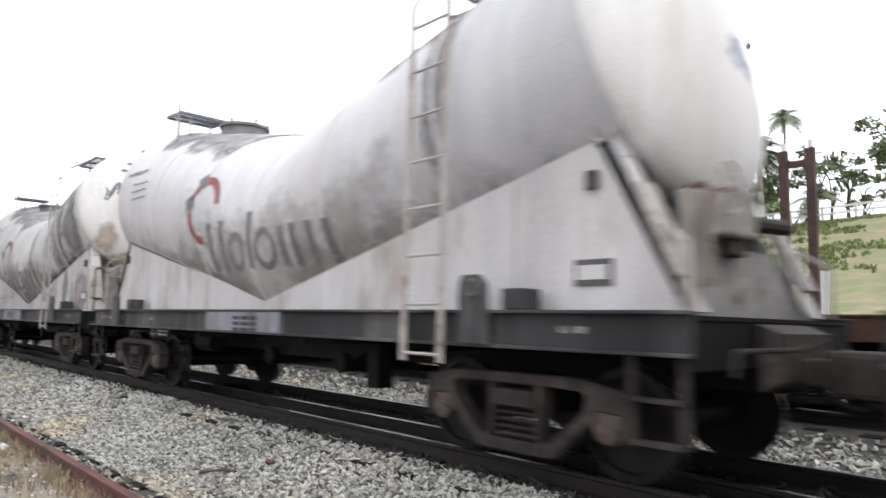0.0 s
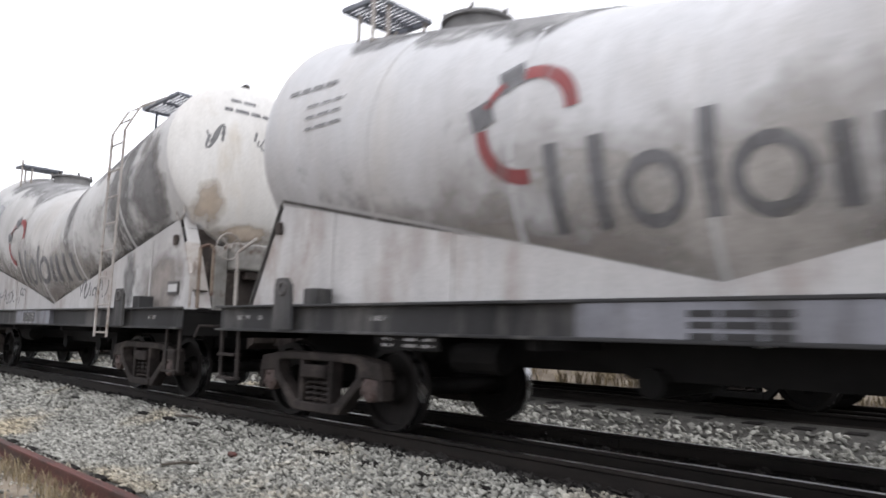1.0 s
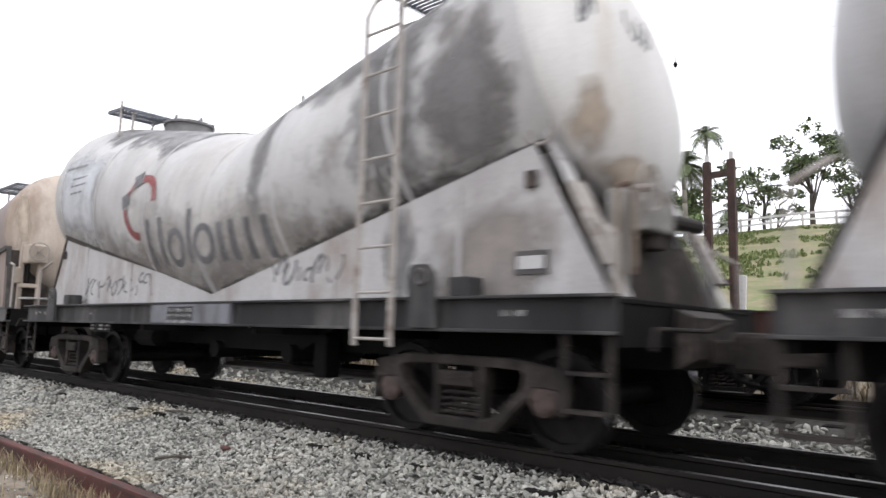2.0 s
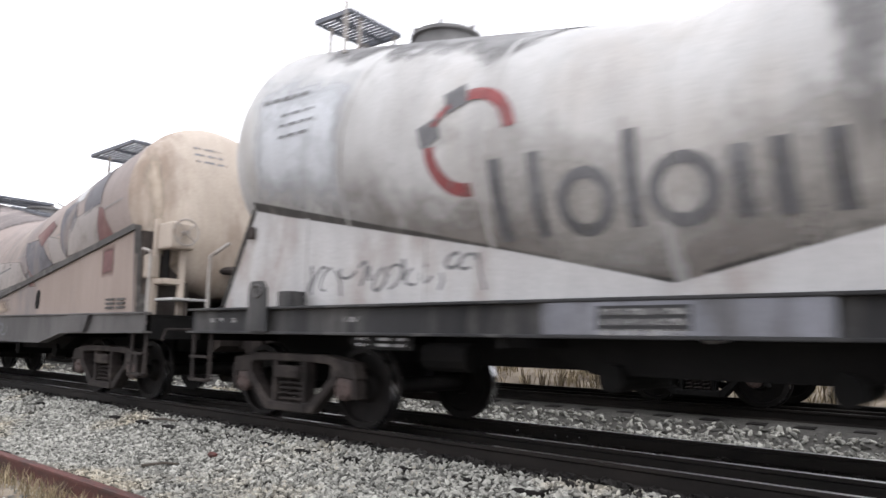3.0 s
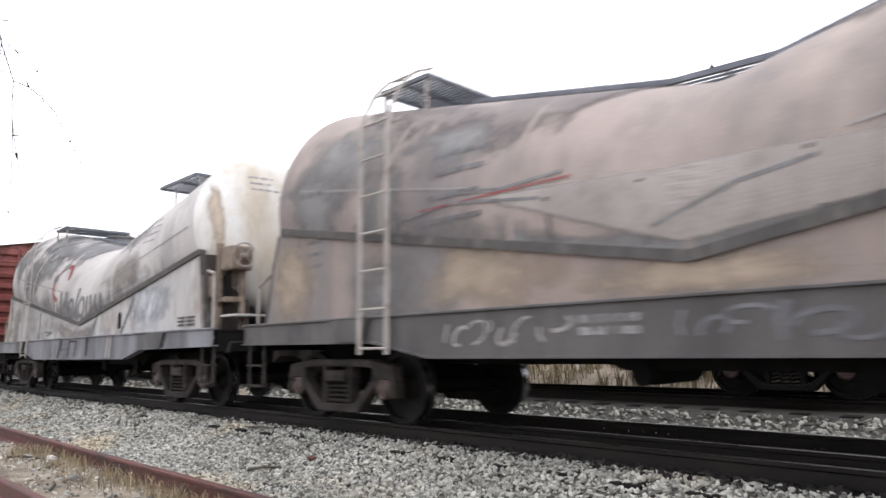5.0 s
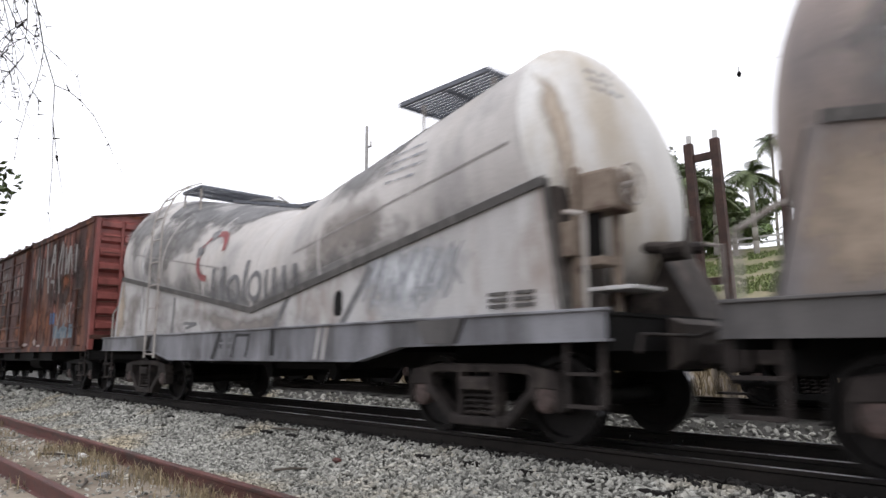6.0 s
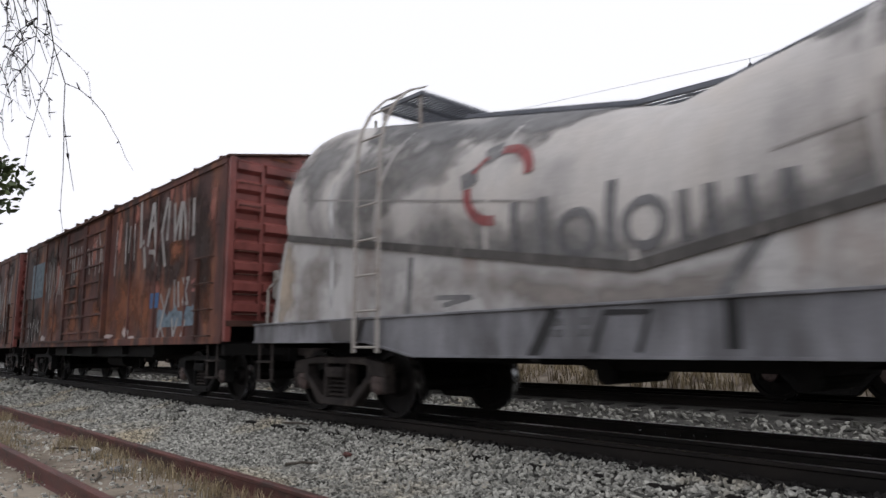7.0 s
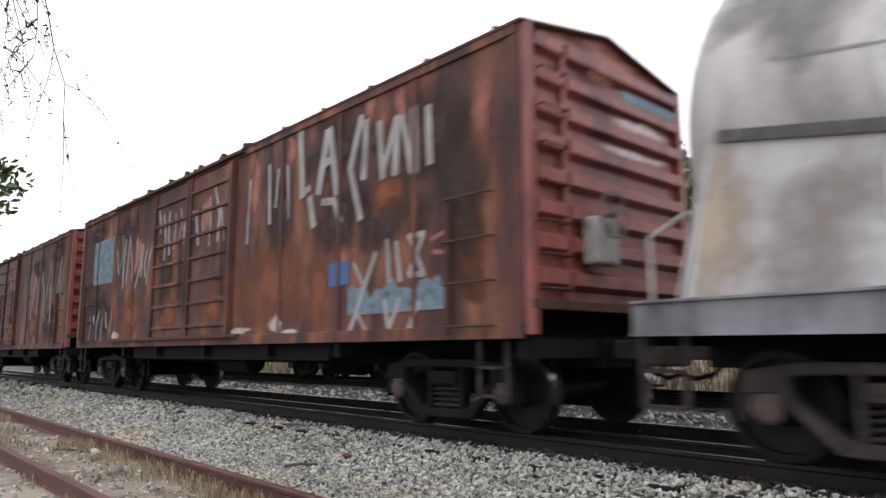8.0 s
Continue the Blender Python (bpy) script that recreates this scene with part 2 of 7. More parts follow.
DIRT = material("dusty_dirt_ground", (0.17, 0.138, 0.103), (0.36, 0.31, 0.245), 0.95, scale=1.2, bump=0.5, grain=18, stain=(0.13, 0.10, 0.075), stain_scale=2.0, stain_amount=0.55)
DRYGRASS = material("dry_grass_blades", (0.21, 0.165, 0.10), (0.35, 0.285, 0.18), 0.9, scale=2, bump=0, vary=0.4)
GREENGRASS = material("green_grass_tufts", (0.13, 0.175, 0.06), (0.22, 0.255, 0.10), 0.9, scale=0.6, bump=0, vary=0.3)
HILL = material("grassy_bank", (0.14, 0.15, 0.072), (0.30, 0.25, 0.155), 0.95, scale=0.8, bump=0.4, grain=6, stain=(0.16, 0.20, 0.07), stain_scale=0.9, stain_amount=0.5)
LEAF = material("tree_leaves", (0.045, 0.07, 0.025), (0.11, 0.145, 0.055), 0.6, scale=1, bump=0, vary=0.5)
LEAFPALE = material("pale_green_leaves", (0.08, 0.13, 0.035), (0.15, 0.21, 0.07), 0.6, scale=1, bump=0, vary=0.5)
FROND = material("palm_fronds", (0.08, 0.11, 0.045), (0.15, 0.185, 0.08), 0.6, scale=1, bump=0, vary=0.4)
BARK = material("tree_bark", (0.06, 0.05, 0.04), (0.14, 0.12, 0.10), 0.9, scale=4, bump=0.4)
PALMBARK = material("palm_bark", (0.22, 0.20, 0.17), (0.36, 0.34, 0.30), 0.9, scale=6, stretch=(1, 1, 4), bump=0.4)
TWIG = material("bare_twigs", (0.02, 0.018, 0.018), (0.05, 0.045, 0.042), 0.9, scale=8)
WHITEWASH = material("whitewashed_wood", (0.60, 0.59, 0.57), (0.78, 0.77, 0.75), 0.8, scale=3)
RUSTPOST = material("stake_rusty_steel", (0.035, 0.02, 0.016), (0.10, 0.055, 0.043), 0.8, scale=5, bump=0.2)
CONCRETE = material("pole_concrete", (0.25, 0.245, 0.24), (0.38, 0.375, 0.36), 0.85, scale=3)
SOOT = material("soot_stain", (0.185, 0.182, 0.183), (0.29, 0.285, 0.284), 0.85, scale=1.5, stretch=STREAK, fade="soft")
BLUEWHITE = material("repainted_blue_white", (0.52, 0.54, 0.575), (0.64, 0.66, 0.69), 0.5, scale=1.0, stretch=STREAK, bump=0.03, fade="soft")
RUSTBLEED = material("rust_bleed", (0.43, 0.35, 0.27), (0.57, 0.49, 0.41), 0.75, scale=3, stretch=STREAK, stain=(0.5, 0.42, 0.33), stain_scale=3, stain_amount=0.3, fade="soft")
TANWEAR = material("warm_tan_worn_paint", (0.34, 0.27, 0.205), (0.44, 0.355, 0.28), 0.7, scale=2, stretch=STREAK, fade="soft")
WHITEDRIP = material("white_lime_drip", (0.60, 0.60, 0.60), (0.76, 0.76, 0.77), 0.7, scale=3, stretch=STREAK, fade="soft")
CRUSTDARK = material("sooty_cement_crust", (0.13, 0.13, 0.135), (0.27, 0.267, 0.27), 0.95, scale=2.2, stain=(0.40, 0.39, 0.38), stain_scale=1.6, stain_amount=0.35, bump=0.4, grain=25, fade=True)
CRUSTBROWN = material("brown_grey_cement_crust", (0.16, 0.142, 0.14), (0.28, 0.245, 0.236), 0.95, scale=2.0, stain=(0.38, 0.33, 0.31), stain_scale=1.6, stain_amount=0.35, bump=0.4, grain=25, fade=True)
BRONZE = material("end_deck_brown_iron", (0.036, 0.030, 0.027), (0.09, 0.075, 0.068), 0.75, scale=3, stain=(0.15, 0.125, 0.11), stain_scale=3, stain_amount=0.35, spec=0.2)
GRIME = material("soft_grime", (0.06, 0.057, 0.054), (0.13, 0.124, 0.118), 0.85, scale=3, fade=True)
LIDGREY = material("manhole_lid_grey", (0.15, 0.15, 0.152), (0.28, 0.277, 0.275), 0.85, scale=4)
DUSTCOAT = material("brown_grey_road_dust", (0.25, 0.225, 0.21), (0.36, 0.325, 0.30), 0.9, scale=1.2, stretch=STREAK, fade="soft")
# thin road dust, toned to darken the tank's underside as shade would
DUST_AND_SHADE = material("tan_dust_with_underside_shade", (0.41, 0.39, 0.365), (0.50, 0.475, 0.45), 0.9, scale=1.0, stretch=STREAK, fade="soft")
HOUSING = material("worn_pale_housing", (0.26, 0.25, 0.235), (0.44, 0.425, 0.40), 0.7, scale=6, stain=(0.16, 0.12, 0.10), stain_scale=5, stain_amount=0.4)
BRAKETAN = material("rusty_tan_iron", (0.16, 0.115, 0.085), (0.38, 0.32, 0.26), 0.75, scale=4, stain=(0.10, 0.06, 0.045), stain_scale=4, stain_amount=0.5, bump=0.15)
SCRAWLFADE = material("washed_out_blue_smudge", (0.34, 0.38, 0.46), (0.44, 0.49, 0.57), 0.7, scale=3, fade="soft")
SCRAWL = material("washed_out_blue_grey_spray", (0.20, 0.21, 0.235), (0.34, 0.355, 0.385), 0.7, scale=6, chip=0.50)


# ---- mesh helpers ----
def part(name, bm, mat, parent=None, label="", smooth=False):
    """One mesh object from a bmesh, under a thing or a part."""
    me = bpy.data.meshes.new(name)
    bm.to_mesh(me)
    bm.free()
    me.materials.append(mat)
    if smooth:
        me.shade_smooth()
    ob = new(name, me)
    if parent:
        ob.parent = parent
    if label:
        ob["label"] = label
    return ob


def shared(name, me, parent, m=None):
    """One more object on a mesh that others use too."""
    ob = new(name, me)
    ob.parent = parent
    if m is not None:
        ob.matrix_basis = m
    return ob


def quad(bm, pts):
    return bm.faces.new([bm.verts.new(p) for p in pts])


def prism(bm, pts, y0, y1):
    """A polygon in x and z, drawn out across y."""
    a = [bm.verts.new((x, y0, z)) for x, z in pts]
    b = [bm.verts.new((x, y1, z)) for x, z in pts]
    n = len(pts)
    bm.faces.new(a)
    bm.faces.new(b[::-1])
    for i in range(n):
        bm.faces.new((a[(i + 1) % n], a[i], b[i], b[(i + 1) % n]))
    return bm


def box(bm, x0, x1, y0, y1, z0, z1, bevel=0.0):
    vs = [bm.verts.new((x, y, z)) for x in (x0, x1) for y in (y0, y1) for z in (z0, z1)]
    fs = [bm.faces.new([vs[i] for i in f]) for f in ((0, 1, 3, 2), (4, 6, 7, 5), (0, 4, 5, 1), (2, 3, 7, 6), (0, 2, 6, 4), (1, 5, 7, 3))]
    if bevel:
        es = list({e for f in fs for e in f.edges})
        bmesh.ops.bevel(bm, geom=es, offset=bevel, segments=2, affect="EDGES", profile=0.5)
    return bm


def tube(bm, p, q, r, n=8, r2=None):
    p, q = Vector(p), Vector(q)
    d = (q - p).normalized()
    s = d.orthogonal().normalized()
    t = d.cross(s)
    r2 = r if r2 is None else r2
    a = [bm.verts.new(p + r * (math.cos(k * math.tau / n) * s + math.sin(k * math.tau / n) * t)) for k in range(n)]
    b = [bm.verts.new(q + r2 * (math.cos(k * math.tau / n) * s + math.sin(k * math.tau / n) * t)) for k in range(n)]
    for k in range(n):
        bm.faces.new((a[k], a[(k + 1) % n], b[(k + 1) % n], b[k]))
    bm.faces.new(a[::-1])
    bm.faces.new(b)
    return bm


def bar(bm, p, q, w, h, up=(0, 0, 1)):
    """A flat bar from p to q, w wide across up and h thick along it."""
    p, q, up = Vector(p), Vector(q), Vector(up)
    d = (q - p).normalized()
    s = d.cross(up).normalized() * w / 2
    u = s.cross(d).normalized() * h / 2
    c = [bm.verts.new(o + a * s + b * u) for o in (p, q) for a, b in ((-1, -1), (1, -1), (1, 1), (-1, 1))]
    for f in ((3, 2, 1, 0), (4, 5, 6, 7), (0, 1, 5, 4), (1, 2, 6, 5), (2, 3, 7, 6), (3, 0, 4, 7)):
        bm.faces.new([c[i] for i in f])
    return bm


def pipe(bm, pts, r, n=8):
    for a, b in zip(pts, pts[1:]):
        tube(bm, a, b, r, n)
    return bm


def lathe_y(bm, profile, x, z, n=32):
    """A turned shape about an axle along y: profile of (y, radius)."""
    rings = [[bm.verts.new((x + r * math.cos(k * math.tau / n), y, z + r * math.sin(k * math.tau / n))) for k in range(n)] for y, r in profile]
    for a, b in zip(rings, rings[1:]):
        for k in range(n):
            bm.faces.new((a[k], b[k], b[(k + 1) % n], a[(k + 1) % n]))
    bm.faces.new(rings[0])
    bm.faces.new(rings[-1][::-1])
    return bm


def B():
    return bmesh.new()


def strip_on(bm, pts, width, put):
    """A brush stroke along points in (v, z), laid on a surface by put(v, z): one connected ribbon."""
    pts = [Vector(p) for p in pts]
    e = width * 0.3
    pts[0] = pts[0] - (pts[1] - pts[0]).normalized() * e
    pts[-1] = pts[-1] + (pts[-1] - pts[-2]).normalized() * e
    fine = [pts[0]]
    for a, b in zip(pts, pts[1:]):
        n = max(1, int((b - a).length / 0.25))
        fine += [a.lerp(b, k / n) for k in range(1, n + 1)]
    row = None
    for k, p in enumerate(fine):
        d = (fine[min(k + 1, len(fine) - 1)] - fine[max(k - 1, 0)]).normalized()
        w = Vector((-d.y, d.x)) * width / 2
        now = (bm.verts.new(put(*(p - w))), bm.verts.new(put(*(p + w))))
        if row:
            bm.faces.new((row[0], now[0], now[1], row[1]))
        row = now
    return bm


def patch_on(bm, v0, v1, z0, z1, put, nv=4, nz=4, lean=0.0):
    g = [[bm.verts.new(put(v0 + (v1 - v0) * i / nv + lean * (z1 - z0) * j / nz, z0 + (z1 - z0) * j / nz)) for j in range(nz + 1)] for i in range(nv + 1)]
    for i in range(nv):
        for j in range(nz):
            bm.faces.new((g[i][j], g[i + 1][j], g[i + 1][j + 1], g[i][j + 1]))
    return bm


def field_on(bm, corners, put, soft=24.0, n=16):
    """A four-cornered field of paint with slightly worn edges."""
    lay = bm.verts.layers.float.new("fade")
    mid = sum((Vector(p) for p in corners), Vector((0, 0))) / 4
    a, b, c, d = (mid + 1.14 * (Vector(p) - mid) for p in corners)
    g = []
    for i in range(n + 1):
        row = []
        for j in range(n + 1):
            p = a.lerp(b, i / n).lerp(d.lerp(c, i / n), j / n)
            row.append(bm.verts.new(put(p.x, p.y)))
            row[-1][lay] = min(1.0, soft * min(i, n - i, j, n - j) / n)
        g.append(row)
    for i in range(n):
        for j in range(n):
            bm.faces.new((g[i][j], g[i + 1][j], g[i + 1][j + 1], g[i][j + 1]))
    return bm


def arc_on(bm, v, z, r, w, a0, a1, put, n=14):
    row = None
    for k in range(n + 1):
        t = radians(a0 + (a1 - a0) * k / n)
        now = [bm.verts.new(put(v + q * math.cos(t), z + q * math.sin(t))) for q in (r - w / 2, r + w / 2)]
        if row:
            bm.faces.new((row[0], row[1], now[1], now[0]))
        row = now
    return bm


# ---- ground ----
def ground_height(x, y):
    z = float(np.interp(y, [-300, -6, 0.9, 1.2, 2.9, 3.2, 12.5, 13.2, 15.0, 17.5, 30, 52, 60, 120, 700],
                        [0.5, -0.35, -0.38, -0.32, -0.34, -0.55, -0.5, -0.1, 0.45, 0.75, 3.7, 8.7, 9.2, 10, 12]))
    z += 0.05 * noise.noise((x * 0.6, y * 0.6, 0)) * (1 if y > 13 else 0.5) + (0.35 * noise.noise((x * 0.12, y * 0.12, 3)) if y > 18 else 0)
    return z


xs = [-900, -500, -300, -200, -150, -110] + list(np.arange(-80, -30, 5)) + list(np.arange(-30, 12, 0.7)) + [14, 18, 25, 35, 60, 100, 200, 400, 900]
ys = [-300, -120, -50, -25, -12, -6, -3] + list(np.arange(-2, 3.3, 0.25)) + [5, 8, 11, 12.2] + list(np.arange(12.5, 20, 0.5)) + list(np.arange(20, 62, 2)) + [75, 100, 150, 250, 400, 700]
me = bpy.data.meshes.new("ground")
nx, ny = len(xs), len(ys)
me.from_pydata([(float(x), float(y), ground_height(x, y)) for x in xs for y in ys], [],
               [(i * ny + j, (i + 1) * ny + j, (i + 1) * ny + j + 1, i * ny + j + 1) for i in range(nx - 1) for j in range(ny - 1)])
me.materials.append(DIRT)
me.materials.append(HILL)
for p in me.polygons:
    p.material_index = 1 if p.center.y > 16.5 else 0
me.shade_smooth()
ground = tagged(new("ground", me), "dusty dirt beside the tracks rising to a grassy bank", "ground", kind="structure")

BED = [(2.95, -0.40), (3.7, -0.39), (4.2, -0.29), (4.55, -0.17), (4.72, -0.14), (4.92, -0.14), (6.70, -0.15), (6.74, -0.11), (7.3, -0.16), (8.2, -0.32), (9.2, -0.32), (9.8, -0.16), (10.2, -0.13), (12.2, -0.13), (12.9, -0.4)]


def bed_height(y):
    return float(np.interp(y, [b[0] for b in BED], [b[1] for b in BED]))


def ballast_bed():
    verts, faces, mats = [], [], []
    bx = [-200, -120, -70] + list(np.arange(-45, 8, 1.0)) + [30, 100]
    for x in bx:
        verts += [(float(x), y, z) for y, z in BED]
    n = len(BED)
    for i in range(len(bx) - 1):
        for j in range(n - 1):
            faces.append((i * n + j, (i + 1) * n + j, (i + 1) * n + j + 1, i * n + j + 1))
            # between the rails the bed takes the tone with train shade in it
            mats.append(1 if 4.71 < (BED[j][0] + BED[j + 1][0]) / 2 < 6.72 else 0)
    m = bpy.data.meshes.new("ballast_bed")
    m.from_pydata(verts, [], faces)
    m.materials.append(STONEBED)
    m.materials.append(OILSHADE_BED)
    for p, k in zip(m.polygons, mats):
        p.material_index = k
    return tagged(new("ballast_bed", m), "grey crushed-stone ballast bed under the railway tracks", "ballast", kind="structure")


bed = ballast_bed()


# ---- rails ----
def rail(y, top, mat, head_mat, x0, x1, parent, high=0.16):
    sec = [(-0.065, 0), (0.065, 0), (0.065, 0.012), (0.012, 0.035), (0.010, high - 0.04), (0.034, high - 0.028), (0.034, high - 0.006), (0.026, high), (-0.026, high), (-0.034, high - 0.006), (-0.034, high - 0.028), (-0.010, high - 0.04), (-0.012, 0.035), (-0.065, 0.012)]
    bm = B()
    a = [bm.verts.new((x0, y + u, top - high + w)) for u, w in sec]
    b = [bm.verts.new((x1, y + u, top - high + w)) for u, w in sec]
    for k in range(len(sec)):
        f = bm.faces.new((a[k], b[k], b[(k + 1) % len(sec)], a[(k + 1) % len(sec)]))
        if k == 7:
            f.material_index = 1
    ob = part("rail", bm, mat, parent)
    ob.data.materials.append(head_mat)
    return ob


def sleeper_mesh(length):
    bm = box(B(), -0.12, 0.12, -length / 2, length / 2, -0.17, 0, 0.012)
    m = bpy.data.meshes.new("sleeper")
    bm.to_mesh(m)
    bm.free()
    m.materials.append(SLEEPER)
    return m


def track(name, yc, rails, top, length, label, mat, head, x0, x1, sink):
    root = tagged(new(name), label, "railway track", kind="structure")
    for y in rails:
        rail(y, top, mat, head, x0, x1, root)
    m = sleeper_mesh(length)
    random.seed(int(yc * 10))
    for k in range(70):
        x = 4 - 0.6 * k
        shared("sleeper", m, root, pose(x + random.uniform(-0.03, 0.03), yc + random.uniform(-0.04, 0.04), top - 0.16 - sink, 0, 0, random.uniform(-1.5, 1.5)))
    return root


track("main_track", YC, (YC - 0.8, YC - 0.2, YC + 0.8), 0.0, 2.7, "dark oily mixed-gauge railway track with three rails", RAIL_MAIN, RAIL_TOP, -200, 60, 0.004)
track("far_track", Y2, (Y2 - 0.8, Y2 - 0.2, Y2 + 0.8), 0.02, 2.7, "dark railway track behind the moving train", RAIL_MAIN, RAIL_MAIN, -200, 60, 0.0)
track("siding_track", 2.08, (1.56, 2.6), -0.19, 1.9, "rusty red rails of a disused siding in dirt", RAIL_RUST, RAIL_RUST, -120, 40, 0.02)

# ---- things on wheels ----
WHEEL_R = 0.385
TRAIN = []          # (root, x of its origin at the start)
SPINNING = []       # (wheelset, place on its wagon)


def wheelset(root, x, spin=True):
    bm = B()
    lathe_y(bm, [(-0.98, 0.07), (-0.72, 0.075), (-0.6, 0.085), (0.6, 0.085), (0.72, 0.075), (0.98, 0.07)], 0, 0, 16)
    axle = part("wheelset", bm, WHEEL, root)
    axle.location = (x, 0, WHEEL_R)
    for s in (-1, 1):
        bm = B()
        prof = [(0.62, 0.02), (0.62, 0.12), (0.70, 0.13), (0.735, 0.31), (0.715, 0.33), (0.715, WHEEL_R + 0.025), (0.745, WHEEL_R + 0.02), (0.755, WHEEL_R), (0.845, WHEEL_R - 0.005), (0.85, 0.325), (0.79, 0.315), (0.775, 0.15), (0.85, 0.12), (0.85, 0.02)]
        lathe_y(bm, [(s * y, r) for y, r in prof], 0, 0, 40)
        bmesh.ops.recalc_face_normals(bm, faces=bm.faces)
        w = part("wheel", bm, WHEEL, axle, smooth=False)
        w.data.materials.append(TREAD)
        for p in w.data.polygons:
            r = math.hypot(p.center.x, p.center.z)
            if r > WHEEL_R - 0.02 and abs(p.center.y) > 0.75 and abs(p.normal.y) < 0.5:
                p.material_index = 1
        bm = B()
        lathe_y(bm, [(s * 0.98, 0.10), (s * 1.06, 0.115), (s * 1.10, 0.11), (s * 1.12, 0.08), (s * 1.125, 0.02)], 0, 0, 14)
        for k in range(3):
            a = k * math.tau / 3
            tube(bm, (0.06 * math.cos(a), s * 1.11, 0.06 * math.sin(a)), (0.06 * math.cos(a), s * 1.14, 0.06 * math.sin(a)), 0.018, 6)
        bmesh.ops.recalc_face_normals(bm, faces=bm.faces)
        part("axle_cap", bm, CAP, axle, "rust-brown axle end cap")
    if spin:
        SPINNING.append((axle, (x, 0, WHEEL_R)))
    return axle


def spring_mesh():
    bm = B()
    n, turns, r = 56, 5, 0.062
    pts = [(r * math.cos(k * math.tau * turns / n), r * math.sin(k * math.tau * turns / n), 0.26 * k / n) for k in range(n + 1)]
    pipe(bm, pts, 0.017, 5)
    m = bpy.data.meshes.new("spring")
    bm.to_mesh(m)
    bm.free()
    m.materials.append(IRON)
    return m


SPRING = spring_mesh()


def bogie(root, xc, wb=1.58, mat=IRON):
    h = wb / 2
    for s in (-1, 1):
        wheelset(root, xc + s * h)
    for s in (-1, 1):
        y0, y1 = sorted((s * 0.97, s * 1.12))
        bm = B()
        # one cast frame: top chord, broad slanting legs, columns and pedestal jaws round two three-cornered windows
        prism(bm, [(xc - h - 0.19, 0.47), (xc - h - 0.14, 0.63), (xc - 0.55, 0.69), (xc + 0.55, 0.69), (xc + h + 0.14, 0.63), (xc + h + 0.19, 0.47), (xc + h - 0.08, 0.485), (xc + 0.60, 0.60), (xc + 0.34, 0.61), (xc - 0.34, 0.61), (xc - 0.60, 0.60), (xc - h + 0.08, 0.485)], y0, y1)
        for q in (-1, 1):
            prism(bm, [(xc + q * (h + 0.17), 0.49), (xc + q * (h + 0.19), 0.29), (xc + q * (h + 0.13), 0.29), (xc + q * (h + 0.115), 0.49)][::q], y0, y1)
            prism(bm, [(xc + q * (h - 0.07), 0.56), (xc + q * (h - 0.09), 0.40), (xc + q * (h - 0.14), 0.39), (xc + q * 0.36, 0.12), (xc + q * 0.22, 0.12), (xc + q * 0.22, 0.215), (xc + q * 0.315, 0.225), (xc + q * 0.615, 0.47), (xc + q * 0.635, 0.61)][::q], y0, y1)
            prism(bm, [(xc + q * 0.20, 0.63), (xc + q * 0.255, 0.63), (xc + q * 0.255, 0.20), (xc + q * 0.20, 0.20)][::q], y0, y1)
        prism(bm, [(xc - 0.30, 0.21), (xc + 0.30, 0.21), (xc + 0.30, 0.12), (xc - 0.30, 0.12)], y0 - 0.02, y1 + 0.02)
        bmesh.ops.recalc_face_normals(bm, faces=bm.faces)
        bmesh.ops.bevel(bm, geom=list(bm.edges), offset=0.012, segments=1, affect="EDGES")
        f = part("side_frame", bm, mat, root, "dusty cast-iron bogie side frame")
        for dx in (-0.13, 0.0, 0.13):
            shared("spring", SPRING, f, pose(xc + dx, s * 1.03, 0.20))
        bm = box(B(), xc - 0.19, xc + 0.19, *sorted((s * 0.98, s * 1.15)), 0.45, 0.57, 0.012)
        part("bolster_end", bm, mat, f)
        bm = B()
        box(bm, xc - 0.16, xc + 0.16, *sorted((s * 0.9, s * 1.16)), 0.50, 0.525)
        part("friction_shoe", bm, mat, f)
        for q in (-1, 1):
            bm = box(B(), xc + q * h - 0.11, xc + q * h + 0.11, *sorted((s * 0.96, s * 1.09)), 0.40, 0.52, 0.015)
            part("axle_box", bm, CAP, f)
    bm = box(B(), xc - 0.2, xc + 0.2, -0.95, 0.95, 0.42, 0.62, 0.02)
    box(bm, xc - 0.3, xc + 0.3, -0.25, 0.25, 0.6, 0.86)
    for q in (-1, 1):
        box(bm, xc + q * 0.38 - 0.05, xc + q * 0.38 + 0.05, -0.8, 0.8, 0.30, 0.38)
    part("bolster", bm, BLACK, root)


def coupler(root, x, s):
    bm = B()
    box(bm, x, x + s * 0.30, -0.10, 0.10, 0.68, 0.86, 0.02) if s > 0 else box(bm, x + s * 0.30, x, -0.10, 0.10, 0.68, 0.86, 0.02)
    a, b = sorted((x + s * 0.30, x + s * 0.52))
    box(bm, a, b, -0.17, 0.13, 0.62, 0.92, 0.04)
    part("coupler", bm, IRON, root, "dark iron knuckle coupler")
    bm = B()
    pipe(bm, [(x, 0.3, 0.74), (x + s * 0.2, 0.28, 0.55), (x + s * 0.38, 0.26, 0.5), (x + s * 0.5, 0.25, 0.55)], 0.025)
    part("brake_hose", bm, BLACK, root)


